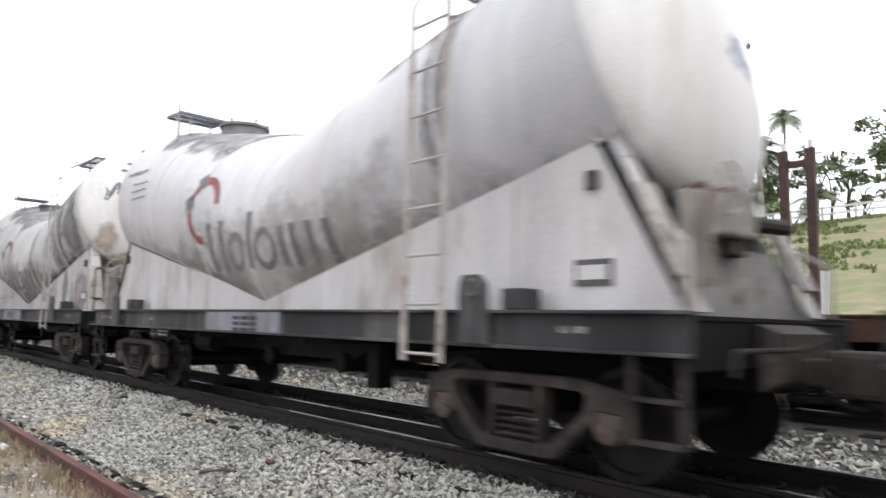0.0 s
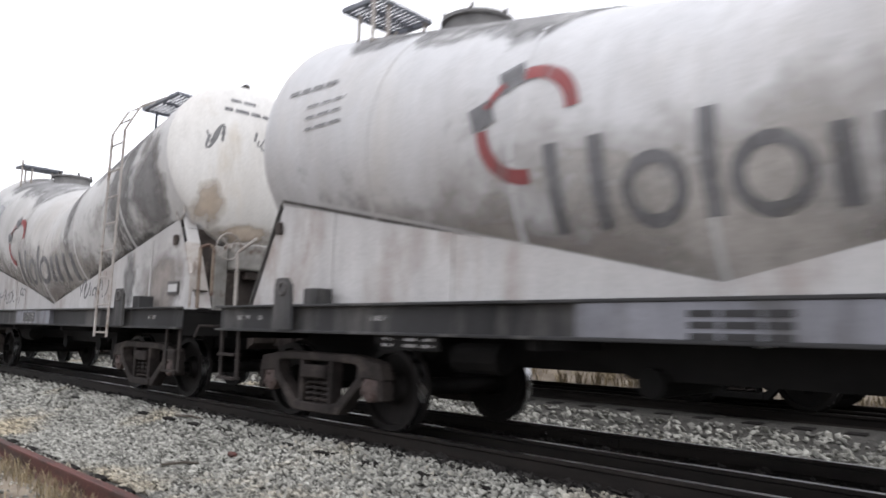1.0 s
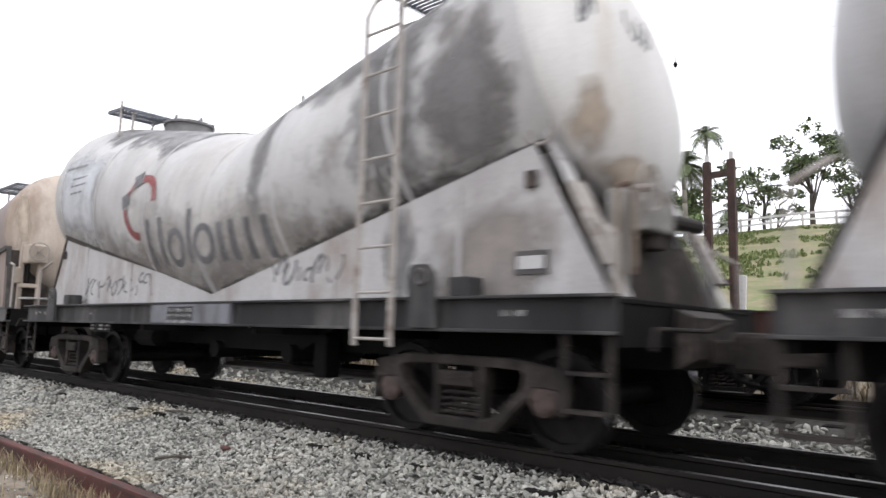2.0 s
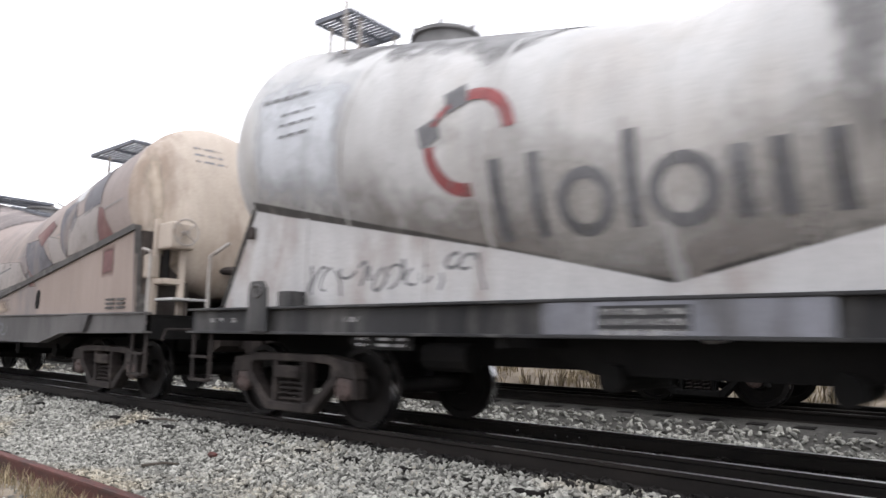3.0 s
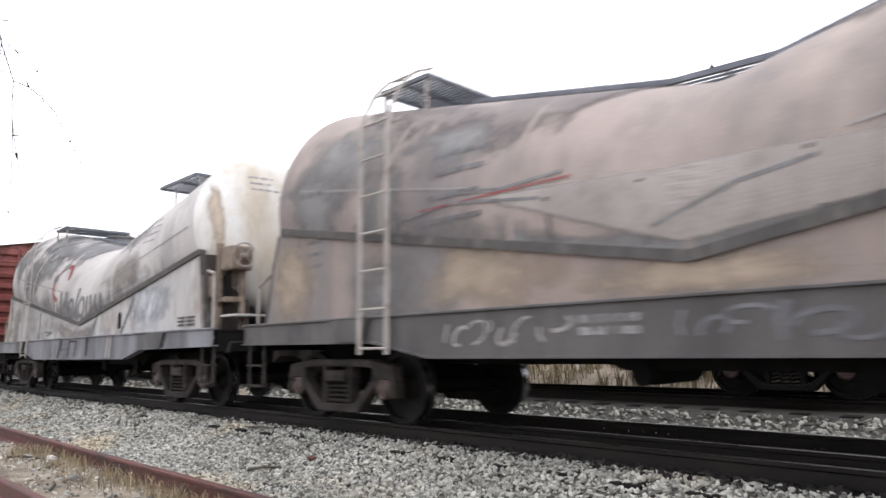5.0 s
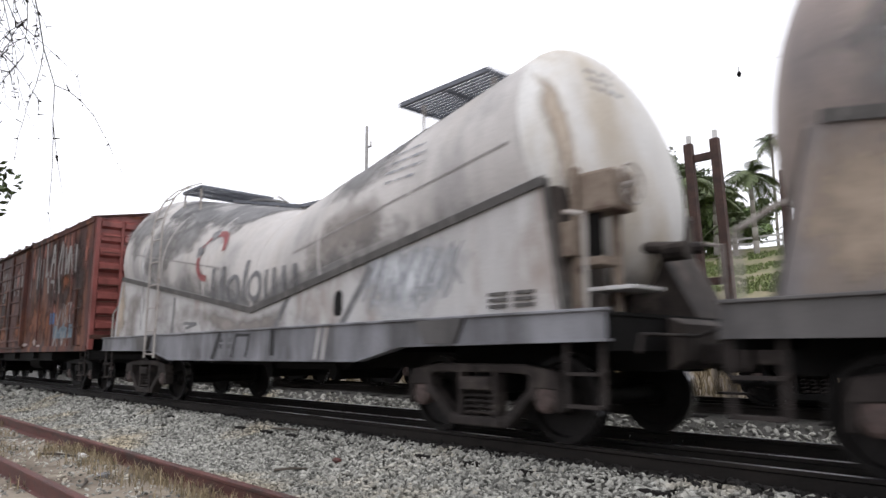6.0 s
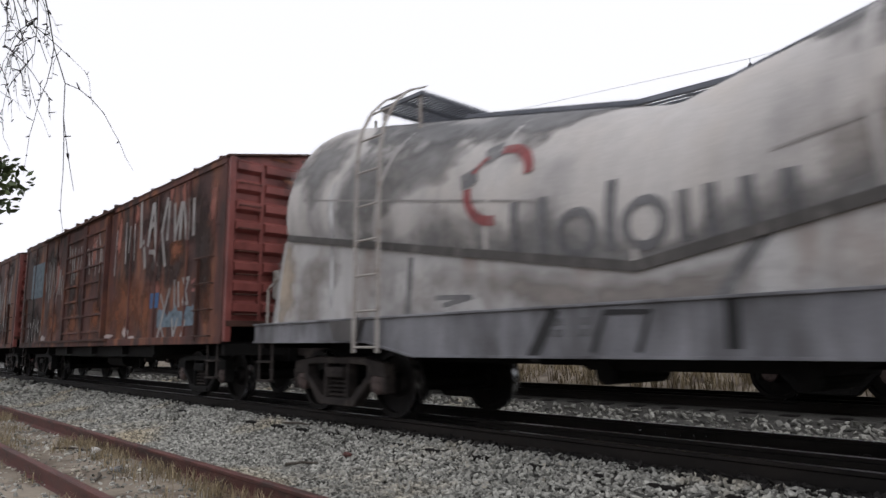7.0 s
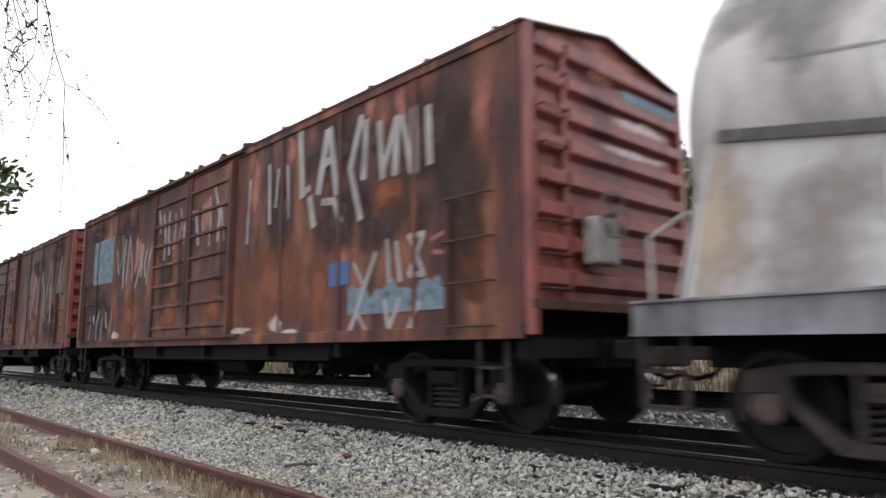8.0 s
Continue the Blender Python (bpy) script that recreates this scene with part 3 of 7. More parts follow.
def steps(root, x, s, top=0.9, y=1.30):
    """Shunter's step: two uprights and two treads below the sill end."""
    for side in (-1, 1):
        bm = B()
        for dx in (0, 0.34):
            bar(bm, (x + s * dx, side * y, top), (x + s * dx, side * y, 0.36), 0.05, 0.02, (0, 1, 0))
        for z in (0.37, 0.62):
            bar(bm, (x, side * y, z), (x + s * 0.34, side * y, z), 0.10, 0.025)
        part("step", bm, IRON, root)


def ladder(root, v0, v1, path, rung=0.388, mat=None, w=0.06):
    """Two stringers of flat bar along points in (y, z), with round rungs."""
    ld = new("ladder")
    ld.parent = root
    ld["label"] = "dusty painted steel ladder"
    for v in (v0, v1):
        bm = B()
        rings = []
        for k, (y, z) in enumerate(path):
            (ya, za), (yb, zb) = path[max(k - 1, 0)], path[min(k + 1, len(path) - 1)]
            d = math.hypot(yb - ya, zb - za)
            ny, nz = (zb - za) / d * 0.008, -(yb - ya) / d * 0.008
            rings.append([bm.verts.new((v + a * w / 2, y + c * ny, z + c * nz)) for a, c in ((-1, -1), (1, -1), (1, 1), (-1, 1))])
        for p, q in zip(rings, rings[1:]):
            for k in range(4):
                bm.faces.new((p[k], p[(k + 1) % 4], q[(k + 1) % 4], q[k]))
        bm.faces.new(rings[0][::-1])
        bm.faces.new(rings[-1])
        bmesh.ops.recalc_face_normals(bm, faces=bm.faces)
        part("stringer", bm, mat or LADDER, ld)
    ms = None
    dist, want = 0.0, 0.06
    for (ya, za), (yb, zb) in zip(path, path[1:]):
        seg = math.hypot(yb - ya, zb - za)
        while want < dist + seg:
            f = (want - dist) / seg
            if ms is None:
                ms = tube(B(), (v0, 0, 0), (v1, 0, 0), 0.013, 6)
                o = part("rung", ms, mat or LADDER, ld)
                ms = o.data
            else:
                o = shared("rung", ms, ld)
            o.location = (0, ya + (yb - ya) * f, za + (zb - za) * f)
            want += rung
        dist += seg
    return ld


def grating(root, name, v0, v1, y0, y1, z, tilt=0.0, pitch=0.06, along="x", label="slatted steel walkway platform"):
    """A framed platform with open slats; tilt raises its far end in v."""
    def p(v, y, dz=0.0):
        return (v, y, z + tilt * (v - v0) + dz)
    bm = B()
    for y in (y0, y1):
        bar(bm, p(v0, y), p(v1, y), 0.03, 0.05)
    for v in (v0, v1, (v0 + v1) / 2):
        bar(bm, p(v, y0), p(v, y1), 0.03, 0.045)
    g = part(name, bm, GRATE, root, label)
    n = int((y1 - y0 if along == "x" else v1 - v0) / pitch)
    for k in range(1, n):
        y, v = y0 + (y1 - y0) * k / n, v0 + (v1 - v0) * k / n
        ends = (p(v0, y, 0.01), p(v1, y, 0.01)) if along == "x" else (p(v, y0, 0.01), p(v, y1, 0.01))
        part("slat", bar(B(), *ends, 0.022, 0.02), GRATE, g)
    return g


def handwheel(root, x, y, z, r, mat, facing=(1, 0, 0)):
    bm = B()
    d = Vector(facing).normalized()
    s = d.orthogonal().normalized()
    t = d.cross(s)
    c = Vector((x, y, z))
    ring = [c + r * (math.cos(k * math.tau / 20) * s + math.sin(k * math.tau / 20) * t) for k in range(21)]
    rows = []
    for k in range(20):
        out = (ring[k] - c).normalized()
        rows.append([bm.verts.new(ring[k] + 0.011 * (math.cos(j * math.tau / 6) * out + math.sin(j * math.tau / 6) * d)) for j in range(6)])
    for k in range(20):
        for j in range(6):
            bm.faces.new((rows[k][j], rows[(k + 1) % 20][j], rows[(k + 1) % 20][(j + 1) % 6], rows[k][(j + 1) % 6]))
    bmesh.ops.recalc_face_normals(bm, faces=bm.faces)
    for k in range(0, 20, 5):
        tube(bm, c, ring[k], 0.007, 5)
    tube(bm, c - d * 0.08, c + d * 0.03, 0.03, 8)
    return part("handbrake_wheel", bm, mat, root, "thin-rimmed handbrake wheel")


class Tank:
    """A V-shaped tank: two barrels that slope down to meet in the middle."""

    def __init__(self, va, vm, vb, z_rear, z_front, z_mid, R):
        self.va, self.vb, self.vm, self.zr, self.zf, self.zm, self.R = va, vb, vm, z_rear, z_front, z_mid, R
        self.tilt = math.atan2((z_rear + z_front) / 2 - z_mid, (vb - va) / 2)

    def zc(self, v):
        return self.zm + ((self.zr if v < self.vm else self.zf) - self.zm) * abs(v - self.vm) / (self.vm - self.va if v < self.vm else self.vb - self.vm)

    def put(self, v, z, off=0.008, side=-1):
        q = (z - self.zc(v)) * math.cos(self.tilt)
        q = max(-self.R * 0.995, min(self.R * 0.995, q))
        return (v, side * (math.sqrt(self.R ** 2 - q * q) + off), z)

    def ring(self, v, phi, grow=0.0, n=64):
        rz = (self.R + grow) / math.cos(self.tilt - abs(phi))
        return [(v + rz * math.sin(k * math.tau / n) * math.sin(phi), (self.R + grow) * math.cos(k * math.tau / n), max(0.86 - grow, self.zc(v) + rz * math.sin(k * math.tau / n) * math.cos(phi))) for k in range(n)]

    def skin(self, bm, rings):
        vs = [[bm.verts.new(p) for p in r] for r in rings]
        n = len(vs[0])
        for a, b in zip(vs, vs[1:]):
            for k in range(n):
                bm.faces.new((a[k], a[(k + 1) % n], b[(k + 1) % n], b[k]))
        return vs

    def head_put(self, s, y, u, off=0.005):
        """A point on a domed end, y across and u up its slanting face."""
        v = self.va if s < 0 else self.vb
        ax = Vector((s * math.cos(self.tilt), 0, math.sin(self.tilt)))
        up = Vector((-s * math.sin(self.tilt), 0, math.cos(self.tilt)))
        r = min(math.hypot(y, u) / self.R, 0.99)
        d = self.depth[s] * math.sin(math.acos(r ** 1.25))
        return tuple(Vector((v, 0, self.zc(v))) + ax * (d + off) + Vector((0, y, 0)) + up * u)

    def build(self, root, mat, head_rear, head_front, depth, seams):
        self.depth = {-1: depth[0], 1: depth[1]}
        bm = B()
        st = [(v, self.tilt * (1 - t) ** 1.0) for t, v in [(k / 5, self.va + (self.vm - self.va) * k / 5) for k in range(5)]]
        st += [(self.vm, 0.0)]
        st += [(self.vb - (self.vb - self.vm) * k / 5, -self.tilt * (1 - k / 5)) for k in range(4, -1, -1)]
        self.skin(bm, [self.ring(v, p) for v, p in st])
        bmesh.ops.recalc_face_normals(bm, faces=bm.faces)
        barrel = part("tank_barrel", bm, mat, root, "", True)
        barrel.data.set_sharp_from_angle(angle=radians(18))
        for s, hm in ((-1, head_rear), (1, head_front)):
            bm = B()
            v = self.va if s < 0 else self.vb
            c = Vector((v, 0, self.zc(v)))
            ax = Vector((s * math.cos(self.tilt), 0, math.sin(self.tilt)))
            up = Vector((-s * math.sin(self.tilt), 0, math.cos(self.tilt)))
            rings = []
            for k in range(10):
                a = k / 9 * math.pi / 2 * 0.985
                r, d = self.R * math.cos(a) ** 0.8, self.depth[s] * math.sin(a)
                rings.append([c + ax * d + r * (math.cos(j * math.tau / 48) * Vector((0, 1, 0)) + math.sin(j * math.tau / 48) * up) for j in range(48)])
            vs = self.skin(bm, rings)
            bm.faces.new(vs[-1])
            bmesh.ops.recalc_face_normals(bm, faces=bm.faces)
            if sum(f.normal.dot(ax) for f in bm.faces) < 0:
                bmesh.ops.reverse_faces(bm, faces=bm.faces)
            part("tank_head", bm, hm, root, "domed tank end", True)
        for v in seams:
            phi = self.tilt * (self.vm - v) / (self.vm - self.va if v < self.vm else self.vb - self.vm)
            bm = B()
            w = 0.03
            rr = [self.ring(v - w, phi, 0.002), self.ring(v - w * 0.6, phi, 0.010), self.ring(v + w * 0.6, phi, 0.010), self.ring(v + w, phi, 0.002)]
            self.skin(bm, rr)
            bmesh.ops.recalc_face_normals(bm, faces=bm.faces)
            part("weld_seam", bm, mat, root, "", True)
        return barrel


def crust_on(root, tank, v0, v1, seed, mat=CRUST, reach=(35, 75)):
    """Spilt cement that has set over the crown of the tank, with a ragged lower edge."""
    bm = B()
    lay = bm.verts.layers.float.new("fade")
    n, m = 90, 12
    low = []
    for i in range(n + 1):
        v = v0 + (v1 - v0) * i / n
        edge = min(1.0, 4.5 * min(i, n - i) / n)
        q = 0.5 + 0.55 * noise.noise((v * 1.1, seed, 0)) + 0.35 * noise.noise((v * 3.1, seed, 4)) + 0.2 * noise.noise((v * 8.0, seed, 8))
        low.append(90 - (reach[0] + (reach[1] - reach[0]) * max(0, min(1, q))) * edge)
    for side in (-1, 1):
        vs = []
        for i in range(n + 1):
            v = v0 + (v1 - v0) * i / n
            row = []
            for j in range(m + 1):
                a = radians(90 - (90 - low[i]) * j / m)
                g = 0.004 + 0.012 * (1 - (j / m) ** 4) * (0.6 + 0.4 * noise.noise((v * 7, j * 0.7, seed)))
                R = tank.R + g
                row.append(bm.verts.new((v, side * R * math.cos(a), tank.zc(v) + R * math.sin(a) / math.cos(tank.tilt))))
                row[-1][lay] = (1 - (j / m) ** 3) * min(1.0, 6 * min(i, n - i) / n)
            vs.append(row)
        for i in range(n):
            for j in range(m):
                bm.faces.new((vs[i][j], vs[i + 1][j], vs[i + 1][j + 1], vs[i][j + 1]))
    bmesh.ops.recalc_face_normals(bm, faces=bm.faces)
    return part("cement_crust", bm, mat, root, "dark set cement spilt over the tank top", True)


def blob_on(root, put, v, z, rv, rz, mat, seed, name="soot_patch", label=""):
    """A stain with an uneven outline."""
    bm = B()
    lay = bm.verts.layers.float.new("fade")
    n, m = 32, 9
    rows = []
    for j in range(1, m + 1):
        row = []
        for k in range(n):
            a = k * math.tau / n
            f = 1 + 0.35 * noise.noise((1.3 * math.cos(a), 1.3 * math.sin(a), seed)) + 0.25 * noise.noise((3.5 * math.cos(a), 3.5 * math.sin(a), seed + 5))
            row.append(bm.verts.new(put(v + rv * f * 1.25 * j / m * math.cos(a), z + rz * f * 1.25 * j / m * math.sin(a))))
            row[-1][lay] = 1 - ((j - 1) / (m - 1)) ** 1.3
        rows.append(row)
    bm.faces.new(rows[0])
    for p, q in zip(rows, rows[1:]):
        for k in range(n):
            bm.faces.new((p[k], p[(k + 1) % n], q[(k + 1) % n], q[k]))
    return part(name, bm, mat, root, label)


def band_on(root, put, low, high, v0, v1, mat, seed, name="grime_band", even=False):
    """A soft band of dirt between two lines, uneven in height and strength."""
    bm = B()
    lay = bm.verts.layers.float.new("fade")
    n, m = 80, 10
    g = []
    for i in range(n + 1):
        v = v0 + (v1 - v0) * i / n
        lo, hi = low(v), high(v)
        top = hi if even else lo + (hi - lo) * max(0.15, min(1.0, 0.6 + 0.9 * noise.noise((v * 0.9, seed, 0)) + 0.4 * noise.noise((v * 2.7, seed, 3))))
        side = min(1.0, 3.0 * min(i, n - i) / n)
        row = []
        for j in range(m + 1):
            row.append(bm.verts.new(put(v, lo + (top - lo) * j / m)))
            row[-1][lay] = side * (min(1.0, 2.2 * (m - j) / m) * (0.6 + 0.8 * noise.noise((v * 0.8, seed + 9, j / m * 1.5))) if even else 0.85 * (1 - (j / m) ** 1.2))
        g.append(row)
    for i in range(n):
        for j in range(m):
            bm.faces.new((g[i][j], g[i + 1][j], g[i + 1][j + 1], g[i][j + 1]))
    bmesh.ops.recalc_face_normals(bm, faces=bm.faces)
    return part(name, bm, mat, root, "", True)


def name_bars(root, put, v0, z0, height, width, mat):
    """A maker's name as plain bars and rings of its size and colour."""
    unit = width / 6.0
    for x, w, hh in ((0.00, 0.25, 1.0), (0.78, 0.25, 1.0), (2.42, 0.24, 1.06), (3.92, 0.25, 0.70), (4.42, 0.25, 0.72), (5.06, 0.25, 0.72), (5.70, 0.27, 0.72)):
        bm = patch_on(B(), v0 + x * unit, v0 + (x + w) * unit, z0, z0 + hh * height, put, 2, 4, -0.03)
        part("name_bar", bm, mat, root)
    for x in (1.74, 3.26):
        bm = B()
        n = 20
        c, zc, rx, rz, w = v0 + x * unit, z0 + 0.34 * height, 0.46 * unit, 0.36 * height, 0.11 * height
        for k in range(n):
            p, q = k * math.tau / n, (k + 1) * math.tau / n
            quad(bm, [put(c + (rx - e) * math.cos(t), zc + (rz - e) * math.sin(t)) for e, t in ((w, p), (-0.02, p), (-0.02, q), (w, q))])
        part("name_ring", bm, mat, root)


def emblem(root, put, v, z, r):
    for a, b, w in ((180, 274, 0.27), (6, 96, 0.27), (122, 154, 0.16)):
        part("emblem_arc", arc_on(B(), v, z, r, r * w, a, b, put), RED, root, "faded red arc of an emblem")
    for a in (112, 163):
        bm = B()
        cx, cz, d = v + 1.06 * r * math.cos(radians(a)), z + 1.06 * r * math.sin(radians(a)), 0.30 * r
        put_over = lambda p, q: Vector(put(p, q)) - Vector((0, 0.003 if put(p, q)[1] < 0 else -0.003, 0))
        quad(bm, [put_over(cx + d * p, cz + d * q) for p, q in ((-0.6, -1.1), (1.1, -0.5), (0.6, 1.1), (-1.1, 0.5))])
        part("emblem_square", bm, LETTER, root, "dark grey square of an emblem")


def text_rows(root, put, v, z, w, rows, mat, height=0.05, gap=0.11, seed=1, lean=0.0):
    """Unreadable stencilled lines as plain bars."""
    rnd = random.Random(seed)
    bm = B()
    for k in range(rows):
        x = v
        end = v + w * rnd.uniform(0.7, 1.0)
        while x < end:
            q = rnd.uniform(0.08, 0.22)
            patch_on(bm, x, min(x + q, end), z - gap * k, z - gap * k + height, put, 1, 1)
            x += q + 0.035
    return tagged(part("stencil", bm, mat, root), kind="stuff")


def scribble(root, put, v0, v1, z0, z1, n, width, mat, seed, curl=True):
    """Graffiti that cannot be read, as plain leaning strokes."""
    rnd = random.Random(seed)
    for k in range(2 * n):
        c = v0 + (v1 - v0) * (k + 0.5) / (2 * n)
        h = (z1 - z0) * rnd.uniform(0.35, 0.95)
        z = rnd.uniform(z0, z1 - h)
        lean, bow = rnd.uniform(-0.35, 0.35) * h, rnd.uniform(-0.2, 0.2) * h
        if curl and k % 3:
            start, span, rx = rnd.uniform(0, 360), rnd.choice((-1, 1)) * rnd.uniform(150, 290), rnd.uniform(0.35, 0.8) * (v1 - v0) / (2 * n)
            pts = [(c + rx * math.cos(radians(start + span * q / 8)) + 0.25 * h * math.sin(radians(start + span * q / 8)), z + h / 2 + h / 2 * math.sin(radians(start + span * q / 8))) for q in range(9)]
        else:
            pts = [(c - lean / 2, z), (c + bow, z + h / 2), (c + lean / 2, z + h)]
        bm = strip_on(B(), pts, width * rnd.uniform(0.6, 1.1) * (0.7 if curl else 1.0), put)
        part("paint_stroke", bm, mat, root)


def tank_wagon_a(x0, worn):
    """Cement wagon of the first kind: origin at its rear sill end, 10.88 m long."""
    L = 10.88
    root = new("tank_wagon")
    TRAIN.append((root, x0))
    if worn:
        tagged(root, "worn white V-shaped cement tank wagon with scrawls on its skirt", "tank wagon", "moving freight train")
    else:
        tagged(root, "dusty white V-shaped cement tank wagon with black sill", "tank wagon", "moving freight train")
    body = TANK_WORN if worn else TANK_WHITE
    tk = Tank(0.74, 5.48, 10.08, 3.03, 3.20, 2.09, 1.30)
    tk.build(root, body, body, HEAD_LIT_WHITE, (0.52, 0.36), (2.35, 4.0, 5.44, 6.9, 8.6))
    hw = 1.04
    # skirts: side plates with vertical folds, slanting end flanges
    for s in (-1, 1):
        bm = B()
        y0, y1 = sorted((s * hw, s * (hw - 0.012)))
        prism(bm, [(0.16, 1.12), (0.76, 2.34), (5.42, 1.25), (10.04, 2.33), (10.70, 1.12)], y0, y1)
        sk = part("skirt", bm, SKIRT_WHITE, root, "chalky white side skirt below the tank")
        for v, top in ((1.6, 2.1), (3.2, 1.74), (7.7, 1.74), (9.3, 2.1)):
            bm = B()
            box(bm, v - 0.02, v + 0.02, *sorted((s * hw, s * (hw + 0.012))), 1.13, top)
            part("stiffener", bm, SKIRT_WHITE, sk)
        for q, (xa, xb) in ((-1, (0.12, 0.74)), (1, (10.76, 10.14))):
            bm = B()
            bar(bm, (xa, s * (hw - 0.07), 1.14), (xb, s * (hw - 0.07), 2.42), 0.17, 0.02, (q, 0, 0.5))
            part("end_flange", bm, SKIRT_WHITE if q > 0 else SEAM, sk)
            if q > 0:
                part("folding_step", bar(B(), (10.70, s * (hw - 0.02), 1.36), (10.40, s * (hw - 0.02), 1.98), 0.20, 0.05, (q, 0, 0.5)), LADDER, sk)
        bm = B()
        strip_on(bm, [(0.74, 2.26), (5.42, 1.215), (10.08, 2.30)], 0.09 if worn else 0.03, lambda v, z: tk.put(v, z + 0.02, 0.006, s))
        part("seam_line", bm, SEAM, sk)
        if worn:
            bm = B()
            lay = bm.verts.layers.float.new("fade")
            n = 70
            edge = lambda v: (1.215 + (v - 5.42) * 0.242 - 0.05, 1.215 + (v - 5.42) * 0.242 + 0.02 + 0.16 * max(0, 0.35 + noise.noise((v * 1.3, 2.0 * s, 0)) + 0.5 * noise.noise((v * 5, 3.0, 1))) * min(1, (v - 5.7) * 1.5, (9.95 - v) * 2))
            for k in range(n):
                a, b = 5.75 + 4.15 * k / n, 5.75 + 4.15 * (k + 1) / n
                (la, ha), (lb, hb) = edge(a), edge(b)
                for f0, f1 in ((0.0, 0.5), (0.5, 1.3)):
                    q = quad(bm, [tk.put(v, lo + (hi - lo) * f, 0.009, s) for v, lo, hi, f in ((a, la, ha, f0), (b, lb, hb, f0), (b, lb, hb, f1), (a, la, ha, f1))])
                    for vert, f in zip(q.verts, (f0, f0, f1, f1)):
                        vert[lay] = 1.0 - f / 1.3
            part("grime_band", bm, GRIME, sk, "ragged dark grime along the tank foot")
        for k, (v, z, rv, rz) in enumerate(((8.62, 3.1, 0.2, 0.8), (8.2, 3.75, 0.5, 0.25)) if not worn else ((8.6, 3.0, 0.45, 1.2), (7.7, 3.5, 0.7, 0.4), (7.0, 3.42, 0.5, 0.2), (8.3, 3.7, 1.0, 0.4), (9.5, 2.8, 0.5, 0.7), (6.6, 2.9, 0.16, 0.9))):
            blob_on(root, lambda a, b, k=k: tk.put(a, b, 0.005 + 0.002 * k, s), v, z, rv, rz, SOOT if worn or k == 0 else DUSTCOAT, 3.0 * k + worn)
        if worn:
            blob_on(sk, lambda a, b: (a, s * (hw + 0.003), max(b, 1.15)), 8.6, 1.55, 0.2, 0.42, SOOT, 41.0)
            bm = B()
            lay = bm.verts.layers.float.new("fade")
            nv, nz = 16, 40
            g = [[bm.verts.new(tk.put(0.80 + 1.65 * i / nv, 2.28 - 0.28 * i / nv + 1.55 * j / nz, 0.004, s)) for j in range(nz + 1)] for i in range(nv + 1)]
            for i in range(nv + 1):
                for j in range(nz + 1):
                    g[i][j][lay] = min(1.0, 5.0 * min(i, nv - i) / nv, 3.0 * min(j + 2, nz - j) / nz)
                    if i and j:
                        bm.faces.new((g[i - 1][j - 1], g[i][j - 1], g[i][j], g[i - 1][j]))
            bmesh.ops.recalc_face_normals(bm, faces=bm.faces)
            part("repainted_panel", bm, BLUEWHITE, root, "paler repainted panel", True)
    # cross plates that close the skirt under the tank ends
    for xa, xb in ((0.16, 0.78), (10.72, 10.10)):
        bm = B()
        bar(bm, ((xa * 0.25 + xb * 0.75), -hw + 0.02, 1.66), ((xa * 0.25 + xb * 0.75), hw - 0.02, 1.66), 0.012, 1.08, (0, 0, 1))
        part("end_plate", bm, BRONZE, root)
    # hopper mouth under the valley
    bm = B()
    prism(bm, [(3.6, 1.0), (7.3, 1.0), (6.4, 0.60), (4.5, 0.60)], -0.45, 0.45)
    for v in (4.7, 6.3):
        tube(bm, (v, -0.55, 0.58), (v, 0.55, 0.58), 0.11, 14)
    box(bm, 6.75, 6.95, -0.5, -0.3, 0.34, 0.8)
    part("discharge_hopper", bm, BLACK, root)
    # underframe
    for s in (-1, 1):
        bm = B()
        yb = s * 1.30
        box(bm, 0, L, *sorted((s * 1.315, yb)), 0.90, 1.12)
        box(bm, 0, L, *sorted((s * 1.395, yb)), 1.12, 1.145, 0.006)
        box(bm, 0, L, *sorted((s * 1.39, yb)), 0.875, 0.90, 0.006)
        sl = part("side_sill", bm, SILL_DARK, root, "sooty black channel sill")
        bm = box(B(), 4.60, 6.40, *sorted((s * 1.316, s * 1.384)), 0.902, 1.118)
        pl = part("number_panel", bm, PANEL_GREY, sl, "pale blue-grey painted panel")
        sh = -0.30 if worn else 0.0
        if worn:
            part("number_ground", box(B(), 5.02, 5.64, *sorted((s * 1.384, s * 1.387)), 0.93, 1.09), SILL_DARK, pl, "black ground of the stencilled figures")
        bm = B()
        for k in range(3):
            z = 1.07 - 0.065 * k
            for x, w in ((5.35 + sh, 0.16), (5.54 + sh, 0.2), (5.77 + sh, 0.14)):
                quad(bm, [(x, s * 1.389, z), (x + w, s * 1.389, z), (x + w, s * 1.389, z - 0.04), (x, s * 1.389, z - 0.04)][::-s])
        tagged(part("stencil", bm, PALETEXT if worn else SILL_DARK, pl), kind="stuff")
        bm = B()
        for x, w in ((0.35, 0.12), (0.5, 0.1), (0.75, 0.1), (2.5, 0.22), (9.95, 0.22)):
            quad(bm, [(x, s * 1.318, 1.04), (x + w, s * 1.318, 1.04), (x + w * 0.9, s * 1.318, 0.995), (x, s * 1.318, 0.995)][::-s])
        tagged(part("stencil", bm, PALETEXT, sl), kind="stuff")
        # jacking brackets: a lug plate with an eye beside a box
        for x in (1.35, 9.25):
            bm = B()
